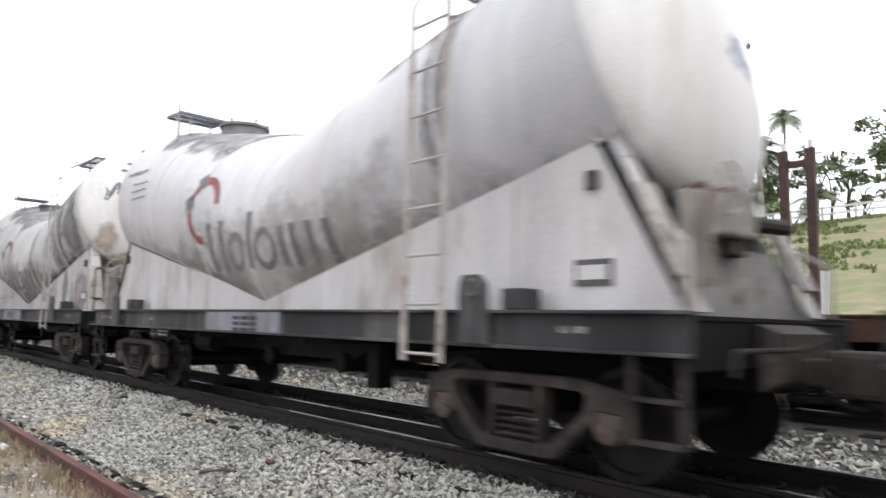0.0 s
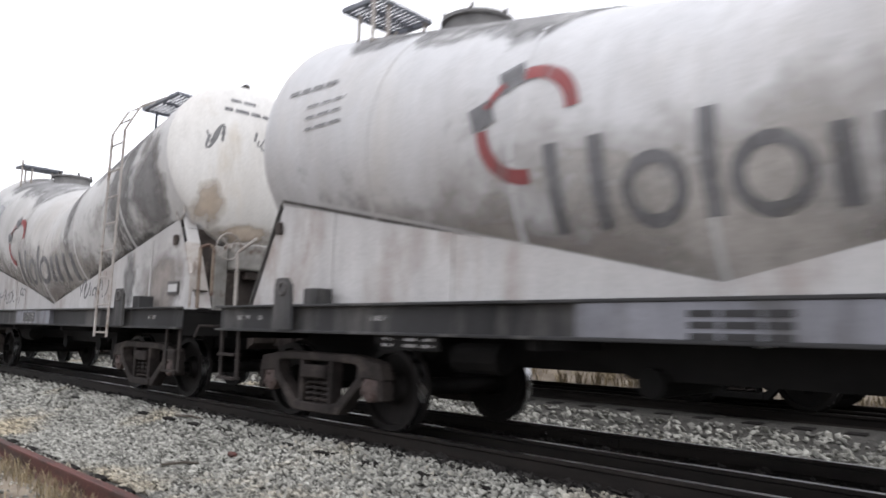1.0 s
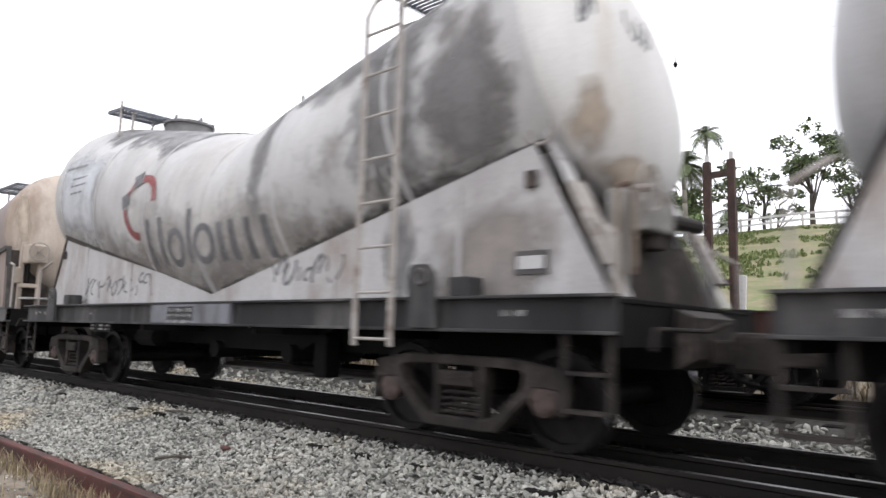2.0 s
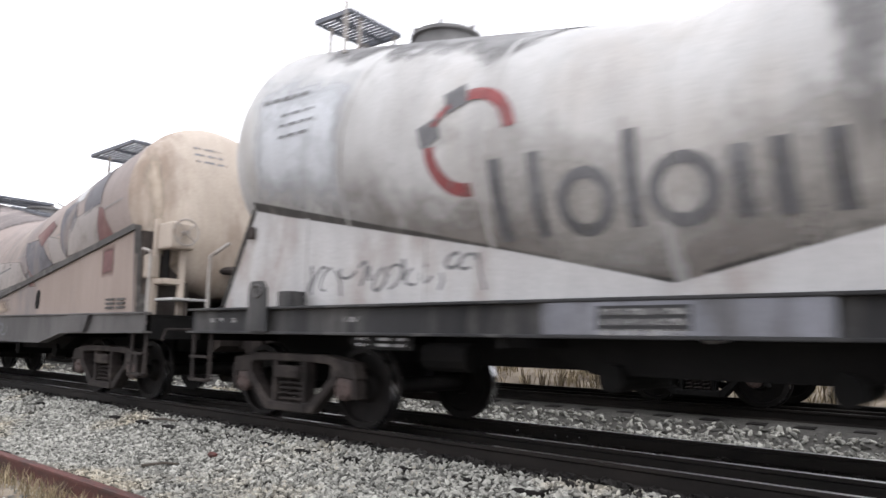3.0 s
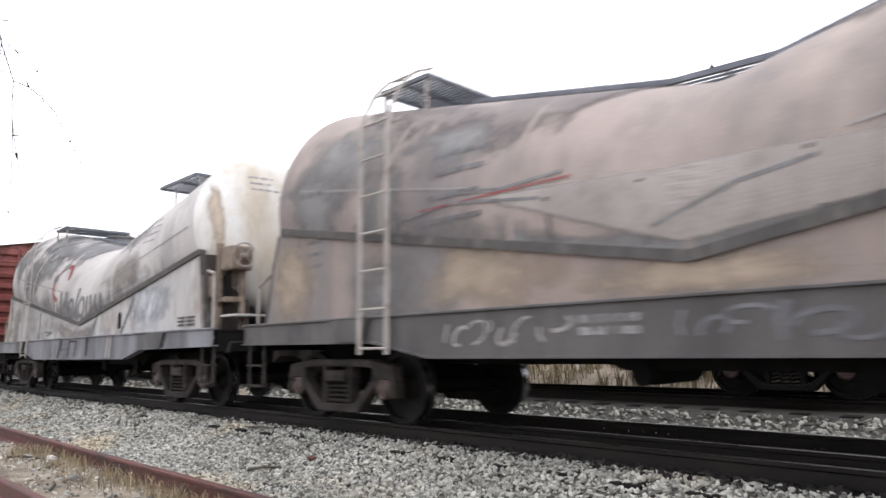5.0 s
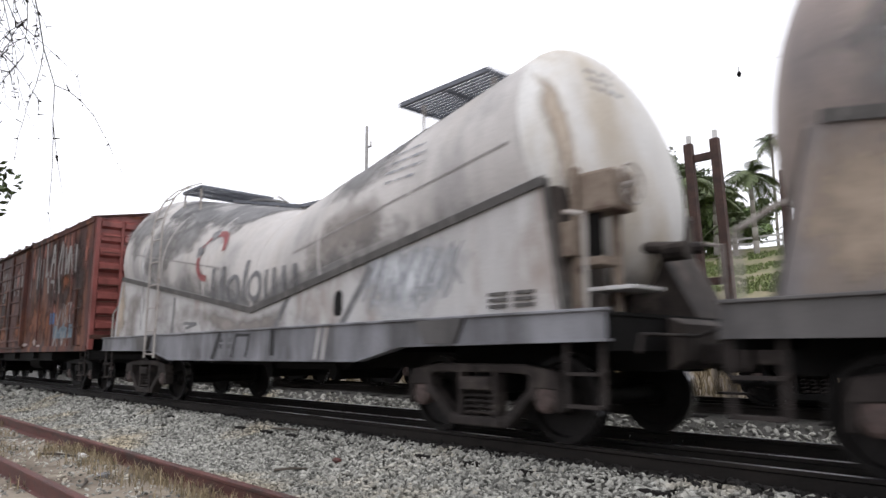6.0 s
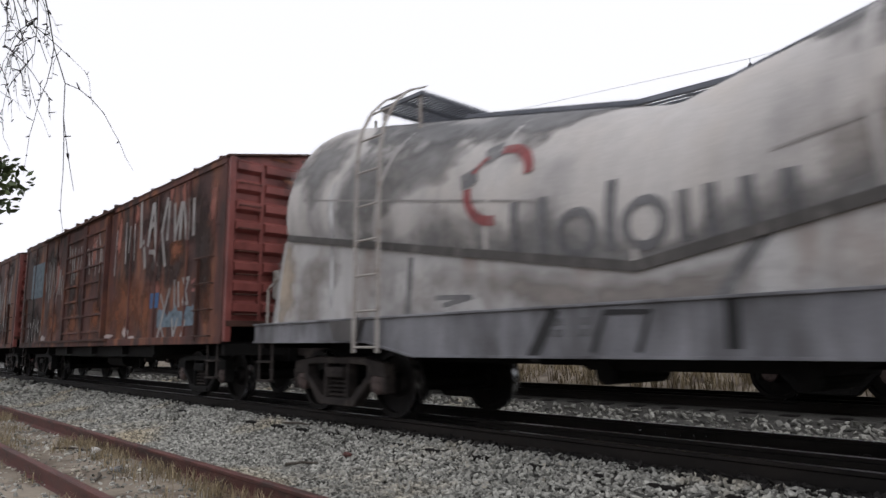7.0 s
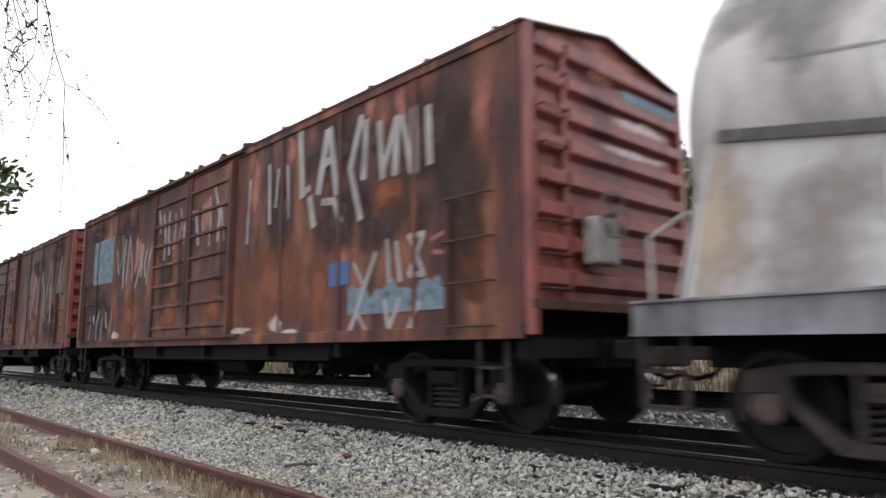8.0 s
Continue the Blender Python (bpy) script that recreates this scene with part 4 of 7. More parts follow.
            pts = [(x - 0.15, 0.90)] + [(x - 0.15 + 0.05 * (1 - math.cos(a)), 1.28 + 0.12 * math.sin(a)) for a in (0, 0.5, 1.0, 1.5)] + [(x + 0.05, 1.40), (x + 0.12, 1.33), (x + 0.15, 0.90)]
            prism(bm, pts, *sorted((s * 1.396, s * 1.43)))
            bmesh.ops.recalc_face_normals(bm, faces=bm.faces)
            lug = part("lifting_lug", bm, SILL_DARK, sl, "black lifting lug plate with an eye")
            bm = B()
            pipe(bm, [(x + 0.06 * math.cos(k * math.tau / 12), s * 1.435, 1.30 + 0.06 * math.sin(k * math.tau / 12)) for k in range(13)], 0.014, 6)
            part("eye_ring", bm, SILL_GREY, lug)
            bm = box(B(), x + 0.18, x + 0.38, *sorted((s * 1.12, s * 1.32)), 1.146, 1.30, 0.012)
            part("bracket_box", bm, SILL_DARK, sl)
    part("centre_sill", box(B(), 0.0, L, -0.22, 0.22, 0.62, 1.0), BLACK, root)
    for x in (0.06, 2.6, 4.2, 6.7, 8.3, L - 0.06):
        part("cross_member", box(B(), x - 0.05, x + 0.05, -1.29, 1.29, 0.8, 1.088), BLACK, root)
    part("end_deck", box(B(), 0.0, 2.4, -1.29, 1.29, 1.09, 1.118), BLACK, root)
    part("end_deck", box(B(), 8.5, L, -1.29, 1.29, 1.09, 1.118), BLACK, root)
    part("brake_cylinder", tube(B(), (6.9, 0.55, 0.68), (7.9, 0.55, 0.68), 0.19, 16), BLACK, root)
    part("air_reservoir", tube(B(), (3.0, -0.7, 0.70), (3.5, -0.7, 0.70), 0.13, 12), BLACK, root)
    bm = box(B(), 2.66, 3.35, -1.33, -1.31, 0.76, 0.88)
    pl = part("load_plate", bm, BLACK, root, "black stencilled load plate")
    bm = B()
    for k in range(2):
        for x in (2.70, 2.95, 3.15):
            quad(bm, [(x, -1.334, 0.86 - 0.05 * k), (x, -1.334, 0.835 - 0.05 * k), (x + 0.15, -1.334, 0.835 - 0.05 * k), (x + 0.15, -1.334, 0.86 - 0.05 * k)])
    tagged(part("stencil", bm, PALETEXT, pl), kind="stuff")
    bogie(root, 1.50)
    bogie(root, L - 1.50)
    coupler(root, 0.0, -1)
    coupler(root, L, 1)
    steps(root, 0.03, 1)
    steps(root, L - 0.40, 1)
    # ladder on both sides, front platform
    for s in (-1, 1):
        ladder(root, 8.46, 8.90, [(s * 1.42, 0.74), (s * 1.40, 3.70), (s * 1.20, 4.10), (s * 0.80, 4.36)], mat=LADDER)
    pf = grating(root, "front_platform", 8.0, 9.2, -0.8, 0.8, 4.34)
    for v in (8.05, 9.15):
        part("platform_post", tube(B(), (v, -0.6, 3.8), (v, -0.6, 4.34), 0.02, 6), GRATE, pf)
    rp = grating(root, "rear_platform", 1.25, 1.85, -0.78, 0.0, 4.40, -0.05)
    for v, y in ((1.32, -0.6), (1.8, -0.6), (1.32, -0.05), (1.8, -0.05), (1.78, -0.79)):
        part("platform_post", tube(B(), (v, y, 3.9), (v, y, 4.40 if y > -0.7 else 4.5), 0.022, 6), LADDER, rp)
    for v in (2.55, 8.0):
        bm = B()
        tube(bm, (v, 0, tk.zc(v) + 1.2), (v, 0, tk.zc(v) + 1.42), 0.36, 28)
        tube(bm, (v, 0, tk.zc(v) + 1.42), (v, 0, tk.zc(v) + 1.46), 0.40, 28)
        hatch = part("manhole", bm, LIDGREY, root, "round manhole with a bolted lid")
        for k in range(6):
            bm = B()
            a = k * math.tau / 6
            tube(bm, (v + 0.37 * math.cos(a), 0.37 * math.sin(a), tk.zc(v) + 1.44), (v + 0.37 * math.cos(a), 0.37 * math.sin(a), tk.zc(v) + 1.52), 0.022, 6)
            part("lid_bolt", bm, IRON, hatch)
    bm = B()
    top = tk.zc(9.7) + tk.R
    tube(bm, (9.7, 0, top - 0.06), (9.7, 0, top + 0.12), 0.05, 8)
    bar(bm, (9.62, 0, top + 0.12), (9.78, 0, top + 0.12), 0.07, 0.07)
    part("relief_valve", bm, IRON, root)
    # front end: brake post with its box, a broad sloping gusset, handwheel and pipes on the deck
    post = part("brake_stand", box(B(), L - 0.36, L - 0.26, -0.80, -0.62, 1.12, 1.96, 0.015), HOUSING, root, "dusty upright brake stand on the end deck")
    part("brake_box", box(B(), L - 0.34, L - 0.12, -0.60, -0.10, 1.66, 2.02, 0.03), HOUSING, post, "dusty pale brake gear box")
    part("box_foot", box(B(), L - 0.32, L - 0.16, -0.40, -0.20, 1.54, 1.66, 0.02), BRONZE, post)
    part("cross_pipe", tube(B(), (L - 0.2, -0.1, 1.80), (L - 0.2, 0.62, 1.84), 0.06, 10), IRON, post)
    bm = B()
    g = [(-0.62, 1.12), (0.95, 1.12), (0.50, 1.62), (-0.62, 1.62)]
    lo = [bm.verts.new((L - 0.30, y, z)) for y, z in g]
    hi = [bm.verts.new((L - 0.275, y, z)) for y, z in g]
    bm.faces.new(lo)
    bm.faces.new(hi[::-1])
    for k in range(4):
        bm.faces.new((lo[k], hi[k], hi[(k + 1) % 4], lo[(k + 1) % 4]))
    bmesh.ops.recalc_face_normals(bm, faces=bm.faces)
    part("end_gusset", bm, BRONZE if worn else HOUSING, root, "dusty sloping end plate")
    handwheel(root, L - 0.04, -0.74, 1.94, 0.17, LADDER)
    part("brake_pipe", pipe(B(), [(L - 0.12, -1.08, 1.14), (L - 0.12, -1.08, 1.90), (L - 0.10, -0.98, 1.94), (L - 0.08, -0.92, 1.90), (L - 0.08, -0.92, 1.30)], 0.022, 8), BRAKETAN, root, "bent tan brake pipe")
    for s in (-1, 1):
        part("lifting_ring", pipe(B(), [(10.12 + 0.11 * math.cos(k * math.tau / 14), s * (hw + 0.03), 2.42 + 0.11 * math.sin(k * math.tau / 14)) for k in range(15)], 0.014, 6), LADDER, root)
        part("hook_plate", box(B(), 9.98, 10.08, *sorted((s * (hw + 0.002), s * (hw + 0.05))), 1.98, 2.12, 0.02), BRONZE, root)
        part("rear_hook_plate", box(B(), 0.62, 0.72, *sorted((s * (hw + 0.002), s * (hw + 0.05))), 1.92, 2.06, 0.02), BRONZE, root)
    dome = lambda y, u: tk.head_put(1, y, u)
    if worn:
        scribble(root, dome, -0.88, -0.62, 0.0, 0.45, 2, 0.05, SPRAY, 66)
        scribble(root, dome, -0.2, 0.3, 0.1, 0.45, 3, 0.05, SPRAY, 67)
    # the front dome: number bars, soot runs, rust below
    text_rows(root, dome, -0.46, 0.86, 0.50, 1, LETTER, 0.055, 0.1, 60 + worn)
    text_rows(root, dome, -0.58, 0.68, 0.95, 1, LETTER, 0.06, 0.1, 62 + worn)
    for k, (y, u, rv, rz, mt) in enumerate(((-0.85, -0.72, 0.20, 0.30, RUSTBLEED), (-0.3, -1.08, 0.45, 0.12, RUSTBLEED)) if worn else ((0.50, 0.0, 0.26, 0.20, SCRAWLFADE),)):
        blob_on(root, lambda p, q, k=k: tk.head_put(1, p, q, 0.004 + 0.001 * k), y, u, rv, rz, mt, 80.0 + k, "rust_bleed" if mt == RUSTBLEED else "dome_smudge")
    for y in (-1.2, 1.2):
        part("grab_rail", pipe(B(), [(0.08, y, 1.14), (0.08, y, 1.75), (0.3, y * 0.92, 1.9)], 0.02, 6), LADDER, root)
        part("grab_rail", pipe(B(), [(L - 0.08, y, 1.14), (L - 0.08, y, 1.55), (L - 0.3, y * 0.92, 1.7)], 0.02, 6), LADDER, root)
    bm = box(B(), 9.88, 10.18, -hw - 0.02, -hw, 1.32, 1.50)
    fr = part("label_frame", bm, SILL_GREY, root)
    bm = box(B(), 9.91, 10.15, -hw - 0.026, -hw - 0.021, 1.36, 1.46)
    part("label_card", bm, SKIRT_WHITE, fr)
    part("headstock", prism(B(), [(L, 1.08), (L + 0.14, 1.02), (L + 0.14, 0.72), (L, 0.64)], -0.42, 0.42), BRONZE, root, "brown iron headstock")
    part("uncoupling_lever", pipe(B(), [(L + 0.2, -1.25, 0.78), (L + 0.2, -1.2, 0.92), (L + 0.2, -0.3, 0.92), (L + 0.28, -0.12, 0.98)], 0.016, 6), IRON, root)
    # paint on the camera's side and the other
    for s in (-1, 1):
        put = lambda v, z, s=s: tk.put(v, z, 0.014, s)
        name_bars(root, put, 4.30 - 0.22 * worn, 1.62, 0.62, 2.75, LETTER)
        emblem(root, put, 4.12 - 0.26 * worn, 2.44, 0.40)
        text_rows(root, put, 1.05, 3.32, 0.95, 1, SPRAY, 0.05, 0.12, 3 + worn)
        text_rows(root, put, 1.40, 3.12, 0.62, 3, SPRAY, 0.03, 0.12, 6 + worn)
        if worn:
            putk = lambda v, z, s=s: (v, s * (hw + 0.003), z)
            scribble(root, putk, 1.6, 3.9, 1.25, 1.58, 8, 0.06, SPRAY, 5)
            scribble(root, putk, 6.6, 7.8, 1.32, 1.62, 4, 0.065, SPRAY, 9)
    foot = lambda v: 1.25 + 0.236 * abs(v - 5.42)
    # foot bands: road dust plus the lower tank's shade, put into the colour
    band_on(root, lambda a, b: tk.put(a, b, 0.0025), foot, lambda v: foot(v) + 0.7, 0.85, 10.0, DUSTCOAT, 5.0 + worn)
    band_on(root, lambda a, b: tk.put(a, b, 0.009), foot, lambda v: foot(v) + 1.15, 3.0, 8.6, DUST_AND_SHADE, 21.0 + worn, "dust_coat", True)
    if worn:
        band_on(root, lambda a, b: tk.put(a, b, 0.008), lambda v: foot(v) + 0.1, lambda v: tk.zc(v) + 0.9, 8.9, 10.08, DUSTCOAT, 12.0, "dust_coat", True)
        band_on(root, lambda a, b: (a, -(hw + 0.0025), b), lambda v: 1.13, lambda v: foot(v) - 0.1, 8.6, 10.5, DUSTCOAT, 15.0, "dust_coat", True)
    crust_on(root, tk, 0.8, 5.0, 2.0 + 3 * worn, reach=(36, 66))
    crust_on(root, tk, 6.0, 10.0, 7.0 + 3 * worn, reach=(28, 66))
    return root


def tank_wagon_b(x0, brown):
    """Cement wagon of the second kind: 11.55 m long, lower tank and a fish-bellied sill."""
    L = 11.55
    root = new("tank_wagon")
    TRAIN.append((root, x0))
    if brown:
        tagged(root, "faded brown V-shaped cement tank wagon with camouflage patches", "tank wagon", "moving freight train")
    else:
        tagged(root, "chalky white V-shaped cement tank wagon with pale sill", "tank wagon", "moving freight train")
    body = TANK_BROWN if brown else TANK_CHALK
    skirt = SKIRT_BROWN if brown else SKIRT_WHITE
    tk = Tank(0.74, 5.84, 10.70, 2.64, 2.64, 1.62, 1.30)
    tk.build(root, body, body, HEAD_CREAM if brown else HEAD_LIT_WHITE, (0.56, 0.42), (2.6, 4.3, 5.85, 7.5, 9.2))
    hw = 1.275
    for s in (-1, 1):
        bm = B()
        prism(bm, [(0.36, 1.10), (0.62, 2.20), (0.85, 2.26), (5.85, 1.42), (10.70, 2.27), (10.93, 2.18), (11.08, 1.10)], *sorted((s * hw, s * (hw - 0.012))))
        sk = part("skirt", bm, skirt, root, "faded brown side skirt" if brown else "chalky white side skirt")
        bm = B()
        strip_on(bm, [(0.72, 2.23), (5.85, 1.385), (10.93, 2.24)], 0.085, lambda v, z: (v, s * (1.306 + 0.004), z))
        prism(bm, [(0.70, 2.265), (5.85, 1.42), (10.93, 2.275), (10.93, 2.20), (5.85, 1.345), (0.70, 2.19)], *sorted((s * 1.305, s * 1.20)))
        bmesh.ops.recalc_face_normals(bm, faces=bm.faces)
        part("seam_flange", bm, SEAM, sk, "grimy flange between tank and skirt")
        bm = B()
        prism(bm, [(7.84, 1.22), (7.96, 1.22), (7.99, 1.28), (7.99, 1.46), (7.94, 1.52), (7.87, 1.50), (7.83, 1.44), (7.82, 1.30)], *sorted((s * (hw + 0.004), s * (hw - 0.05))))
        part("slot", bm, BLACK, sk, "dark drain slot in the skirt")
        for q, pts in ((-1, [(0.33, 1.12), (0.61, 2.18)]), (1, [(11.06, 1.12), (10.92, 2.2)])):
            bm = B()
            bar(bm, (pts[0][0], s * (hw - 0.08), pts[0][1]), (pts[1][0], s * (hw - 0.08), pts[1][1]), 0.18, 0.02, (q, 0, 0.2))
            part("end_flange", bm, SEAM if brown or q > 0 else skirt, sk)
        # sill with a deep middle
        bm = B()
        prof = [(0, 1.10), (L, 1.10), (L, 0.88), (9.15, 0.86), (8.42, 0.71), (3.35, 0.71), (2.55, 0.86), (0, 0.88)]
        prism(bm, prof, *sorted((s * 1.37, s * 1.355)))
        box(bm, 0, L, *sorted((s * 1.40, s * 1.29)), 1.10, 1.125, 0.006)
        low = prof[2:]
        for (xa, za), (xb, zb) in zip(low, low[1:]):
            bar(bm, (xa, s * 1.34, za), (xb, s * 1.34, zb), 0.11, 0.022)
        bmesh.ops.recalc_face_normals(bm, faces=bm.faces)
        sl = part("side_sill", bm, SILL_GREY if brown else SILL_PALE, root, "grey fish-bellied sill" if brown else "pale blue-grey fish-bellied sill")
        for x in (2.2, 9.75):
            bm = B()
            prism(bm, [(x - 0.32, 1.098), (x + 0.32, 1.098), (x + 0.20, 0.87), (x - 0.20, 0.87)], *sorted((s * 1.372, s * 1.42)))
            bmesh.ops.recalc_face_normals(bm, faces=bm.faces)
            part("jacking_pad", bm, SILL_GREY, sl)
        bm = B()
        for k in range(2):
            for x in (5.0, 5.28):
                quad(bm, [(x, s * 1.375, 1.02 - 0.09 * k), (x + 0.22, s * 1.375, 1.02 - 0.09 * k), (x + 0.22, s * 1.375, 0.96 - 0.09 * k), (x, s * 1.375, 0.96 - 0.09 * k)][::-s])
        tagged(part("stencil", bm, PALETEXT if brown else LETTER, sl), kind="stuff")
    # dark sloping repair stripes and sill marks
    put_sill = lambda v, z: (v, -1.377, z)
    put_sk = lambda v, z: (v, -(hw + 0.004), z)
    put = lambda v, z: tk.put(v, z, 0.014, -1)
    if brown:
        scribble(root, put_sill, 3.5, 4.9, 0.80, 1.03, 4, 0.05, CHALK, 11)
        scribble(root, put_sill, 5.7, 7.0, 0.80, 1.04, 3, 0.06, SILL_PALE, 12)
        # old camouflage: straight-edged fields of dull paint
        for mt, corners in ((DULLDARK, ((7.20, 2.30), (7.82, 2.31), (8.36, 1.90), (7.58, 1.74))), (DULLRED, ((7.62, 2.40), (8.05, 2.60), (8.31, 2.50), (7.94, 2.20))), (DULLDARK, ((8.43, 2.74), (8.78, 2.85), (9.11, 2.54), (8.81, 1.97))),
                            (DULLRED, ((9.85, 2.61), (9.99, 2.58), (10.31, 2.14), (9.89, 2.10))), (DULLWHITE, ((8.53, 3.22), (8.90, 3.23), (9.07, 2.85), (8.72, 2.82))), (DULLDARK, ((9.05, 3.10), (9.62, 3.31), (9.84, 2.68), (9.40, 2.55))),
                            (DULLPALE, ((8.10, 2.34), (8.56, 2.26), (8.84, 1.96), (8.40, 1.90))), (DULLPALE, ((8.95, 2.50), (9.84, 2.66), (9.84, 2.12), (8.92, 2.00))), (DULLRED, ((7.40, 1.95), (7.56, 1.72), (7.70, 1.74), (7.60, 1.72))), (DULLPALE, ((4.0, 2.10), (7.1, 1.98), (7.3, 1.70), (5.85, 1.50)))):
            part("camouflage_patch", field_on(B(), corners, lambda a, b: tk.put(a, b, 0.010)), mt, root)
        for mt, corners in ((DULLRED, ((10.00, 2.02), (10.39, 2.06), (10.42, 1.61), (10.06, 1.61))), (DULLRED, ((7.50, 1.64), (7.70, 1.66), (7.80, 1.57), (7.52, 1.57)))):
            part("camouflage_patch", field_on(B(), corners, lambda a, b: (a, -(hw + 0.003), b), 4.0), mt, root)
        for v in (4.72, 5.55, 6.70):
            part("grime_stroke", strip_on(B(), [(v, 1.46 + 0.165 * abs(v - 5.85)), (v - 0.04, 1.98)], 0.045, put), SEAM, root)
        for q in (((2.9, 2.05), (3.6, 2.12), (4.6, 2.0)), ((3.6, 2.2), (4.2, 2.15), (4.8, 2.2)), ((5.6, 1.62), (6.2, 1.84), (6.7, 1.92))):
            part("grime_stroke", strip_on(B(), q, 0.03, put), SPRAY, root)
        for v, z in ((3.3, 2.62), (3.35, 2.42), (3.3, 2.18), (3.3, 1.95)):
            text_rows(root, put, v, z, 0.8, 1, LETTER, 0.05, 0.1, int(z * 100))
        bm = strip_on(B(), [(3.2, 2.10), (4.9, 2.14)], 0.02, put)
        part("red_line", bm, RED, root)
        text_rows(root, put, 1.15, 2.55, 0.6, 1, LETTER, 0.06, 0.1, 31)
        text_rows(root, put_sk, 1.0, 2.0, 0.6, 3, LETTER, 0.05, 0.14, 33)
    else:
        blob_on(root, lambda a, b: (a, -(hw + 0.0028), max(1.14, min(b, 1.38 + 0.165 * abs(a - 5.85)))), 9.1, 1.58, 0.75, 0.42, BLUEWHITE, 43.0, "repainted_patch")
        scribble(root, put_sk, 8.4, 9.9, 1.25, 1.88, 14, 0.034, SCRAWL, 21)
        for q, wd, on in (([(6.5, 1.14), (6.95, 1.7)], 0.10, put_sk), ([(8.0, 1.14), (8.5, 1.7)], 0.10, put_sk), ([(3.15, 1.14), (3.2, 1.7)], 0.08, put_sk), ([(3.6, 1.28), (4.1, 1.26), (3.7, 1.2)], 0.05, put_sk),
                          ([(4.9, 0.72), (5.12, 1.07)], 0.11, put_sill), ([(6.6, 0.80), (6.6, 1.07)], 0.10, put_sill), ([(5.5, 0.76), (5.62, 1.05), (6.0, 1.04), (5.9, 0.76)], 0.05, put_sill)):
            part("paint_stroke", strip_on(B(), q, wd, on), SILL_DARK if on is put_sill else SPRAY, root, "dark spray-painted stroke")
        for xa in (7.6, 7.75):
            part("paint_stroke", strip_on(B(), [(xa, 0.74), (xa + 0.08, 1.08)], 0.06, put_sill), SKIRT_WHITE, root, "pale paint stroke")
        name_bars(root, put, 4.62, 1.52, 0.55, 2.45, LETTER)
        emblem(root, put, 4.40, 2.30, 0.36)
        text_rows(root, put, 8.7, 2.98, 0.7, 4, SCRAWL, 0.032, 0.12, 41)
    # labels low on the front of the skirt
    for v in (10.28, 10.58):
        bm = B()
        for k in range(3):
            box(bm, v, v + 0.22, -hw - 0.02, -hw + 0.01, 1.18 + 0.055 * k, 1.21 + 0.055 * k)
        part("louvre_label", bm, SEAM, root)
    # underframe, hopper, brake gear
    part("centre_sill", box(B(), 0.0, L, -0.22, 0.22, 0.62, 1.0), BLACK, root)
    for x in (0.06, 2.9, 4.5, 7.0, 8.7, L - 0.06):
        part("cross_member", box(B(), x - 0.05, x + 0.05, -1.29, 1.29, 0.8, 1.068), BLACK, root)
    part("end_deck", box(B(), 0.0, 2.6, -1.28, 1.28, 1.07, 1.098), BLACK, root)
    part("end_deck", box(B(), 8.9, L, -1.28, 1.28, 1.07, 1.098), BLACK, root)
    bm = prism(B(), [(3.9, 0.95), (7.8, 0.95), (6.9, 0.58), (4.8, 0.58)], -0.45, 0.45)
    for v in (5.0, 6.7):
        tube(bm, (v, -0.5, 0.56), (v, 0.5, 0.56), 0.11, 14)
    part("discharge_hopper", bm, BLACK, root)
    bogie(root, 1.60)
    bogie(root, L - 1.60)
    coupler(root, 0.0, -1)
    coupler(root, L, 1)
    steps(root, 0.03, 1)
    steps(root, L - 0.42, 1)
    # ladder that bends over the tank, rear platform, running board, front platform
    for s in (-1, 1):
        path = [(s * 1.44, 0.74), (s * 1.43, 2.35)] + [(s * 1.42, 2.95), (s * 1.36, 3.25), (s * 1.22, 3.52), (s * 1.02, 3.72), (s * 0.76, 3.83)]
        ladder(root, 2.42, 2.84, path, mat=LADDER, w=0.055)
    pf = grating(root, "rear_platform", 1.92, 2.74, -0.72, 0.72, 3.80)
    for v in (1.98, 2.68):
        for y in (-0.7, 0.7):
            part("platform_post", tube(B(), (v, y, tk.zc(v) + 1.05), (v, y, 3.80), 0.022, 6), LADDER, pf)
    deck = lambda v: max(tk.zc(v) + 1.37, 3.06)
    for a, b in ((2.95, 5.30), (5.30, 6.20), (6.20, 8.5)):
        rb = grating(root, "running_board", a, b, -0.20, 0.15, deck(a), (deck(b) - deck(a)) / (b - a), 0.07, label="narrow slatted running board on the tank top")
        n = 3 if b - a > 1 else 1
        for k in range(n + 1):
            v = a + 0.05 + (b - a - 0.1) * k / n
            part("board_post", tube(B(), (v, -0.18, tk.zc(v) + 1.26), (v, -0.18, deck(v)), 0.02, 6), LADDER, rb)
    fp = grating(root, "front_platform", 8.6, 10.0, -0.95, 0.1, 3.64)
    for v in (8.8, 9.9):
        for y in (-0.75, 0.05):
            part("platform_post", tube(B(), (v, y, tk.zc(v) + 0.9), (v, y, 3.65), 0.02, 6), LADDER, fp)
    for v in (3.0, 9.3):
        bm = B()
        tube(bm, (v, 0.45, tk.zc(v) + 1.1), (v, 0.45, tk.zc(v) + 1.40), 0.32, 24)
        tube(bm, (v, 0.45, tk.zc(v) + 1.40), (v, 0.45, tk.zc(v) + 1.44), 0.36, 24)
        part("manhole", bm, LIDGREY, root, "round manhole with a lid")
    # front end: brake cabinet with its frame, step and handwheel
    pale = HEAD_CREAM if brown else BRAKETAN
    bm = B()
    box(bm, 11.06, 11.13, -1.10, -1.02, 1.10, 2.36, 0.008)
    box(bm, 11.30, 11.37, -0.86, -0.79, 1.10, 1.98, 0.008)
    box(bm, 11.06, 11.37, -1.09, -0.80, 1.50, 1.57, 0.008)
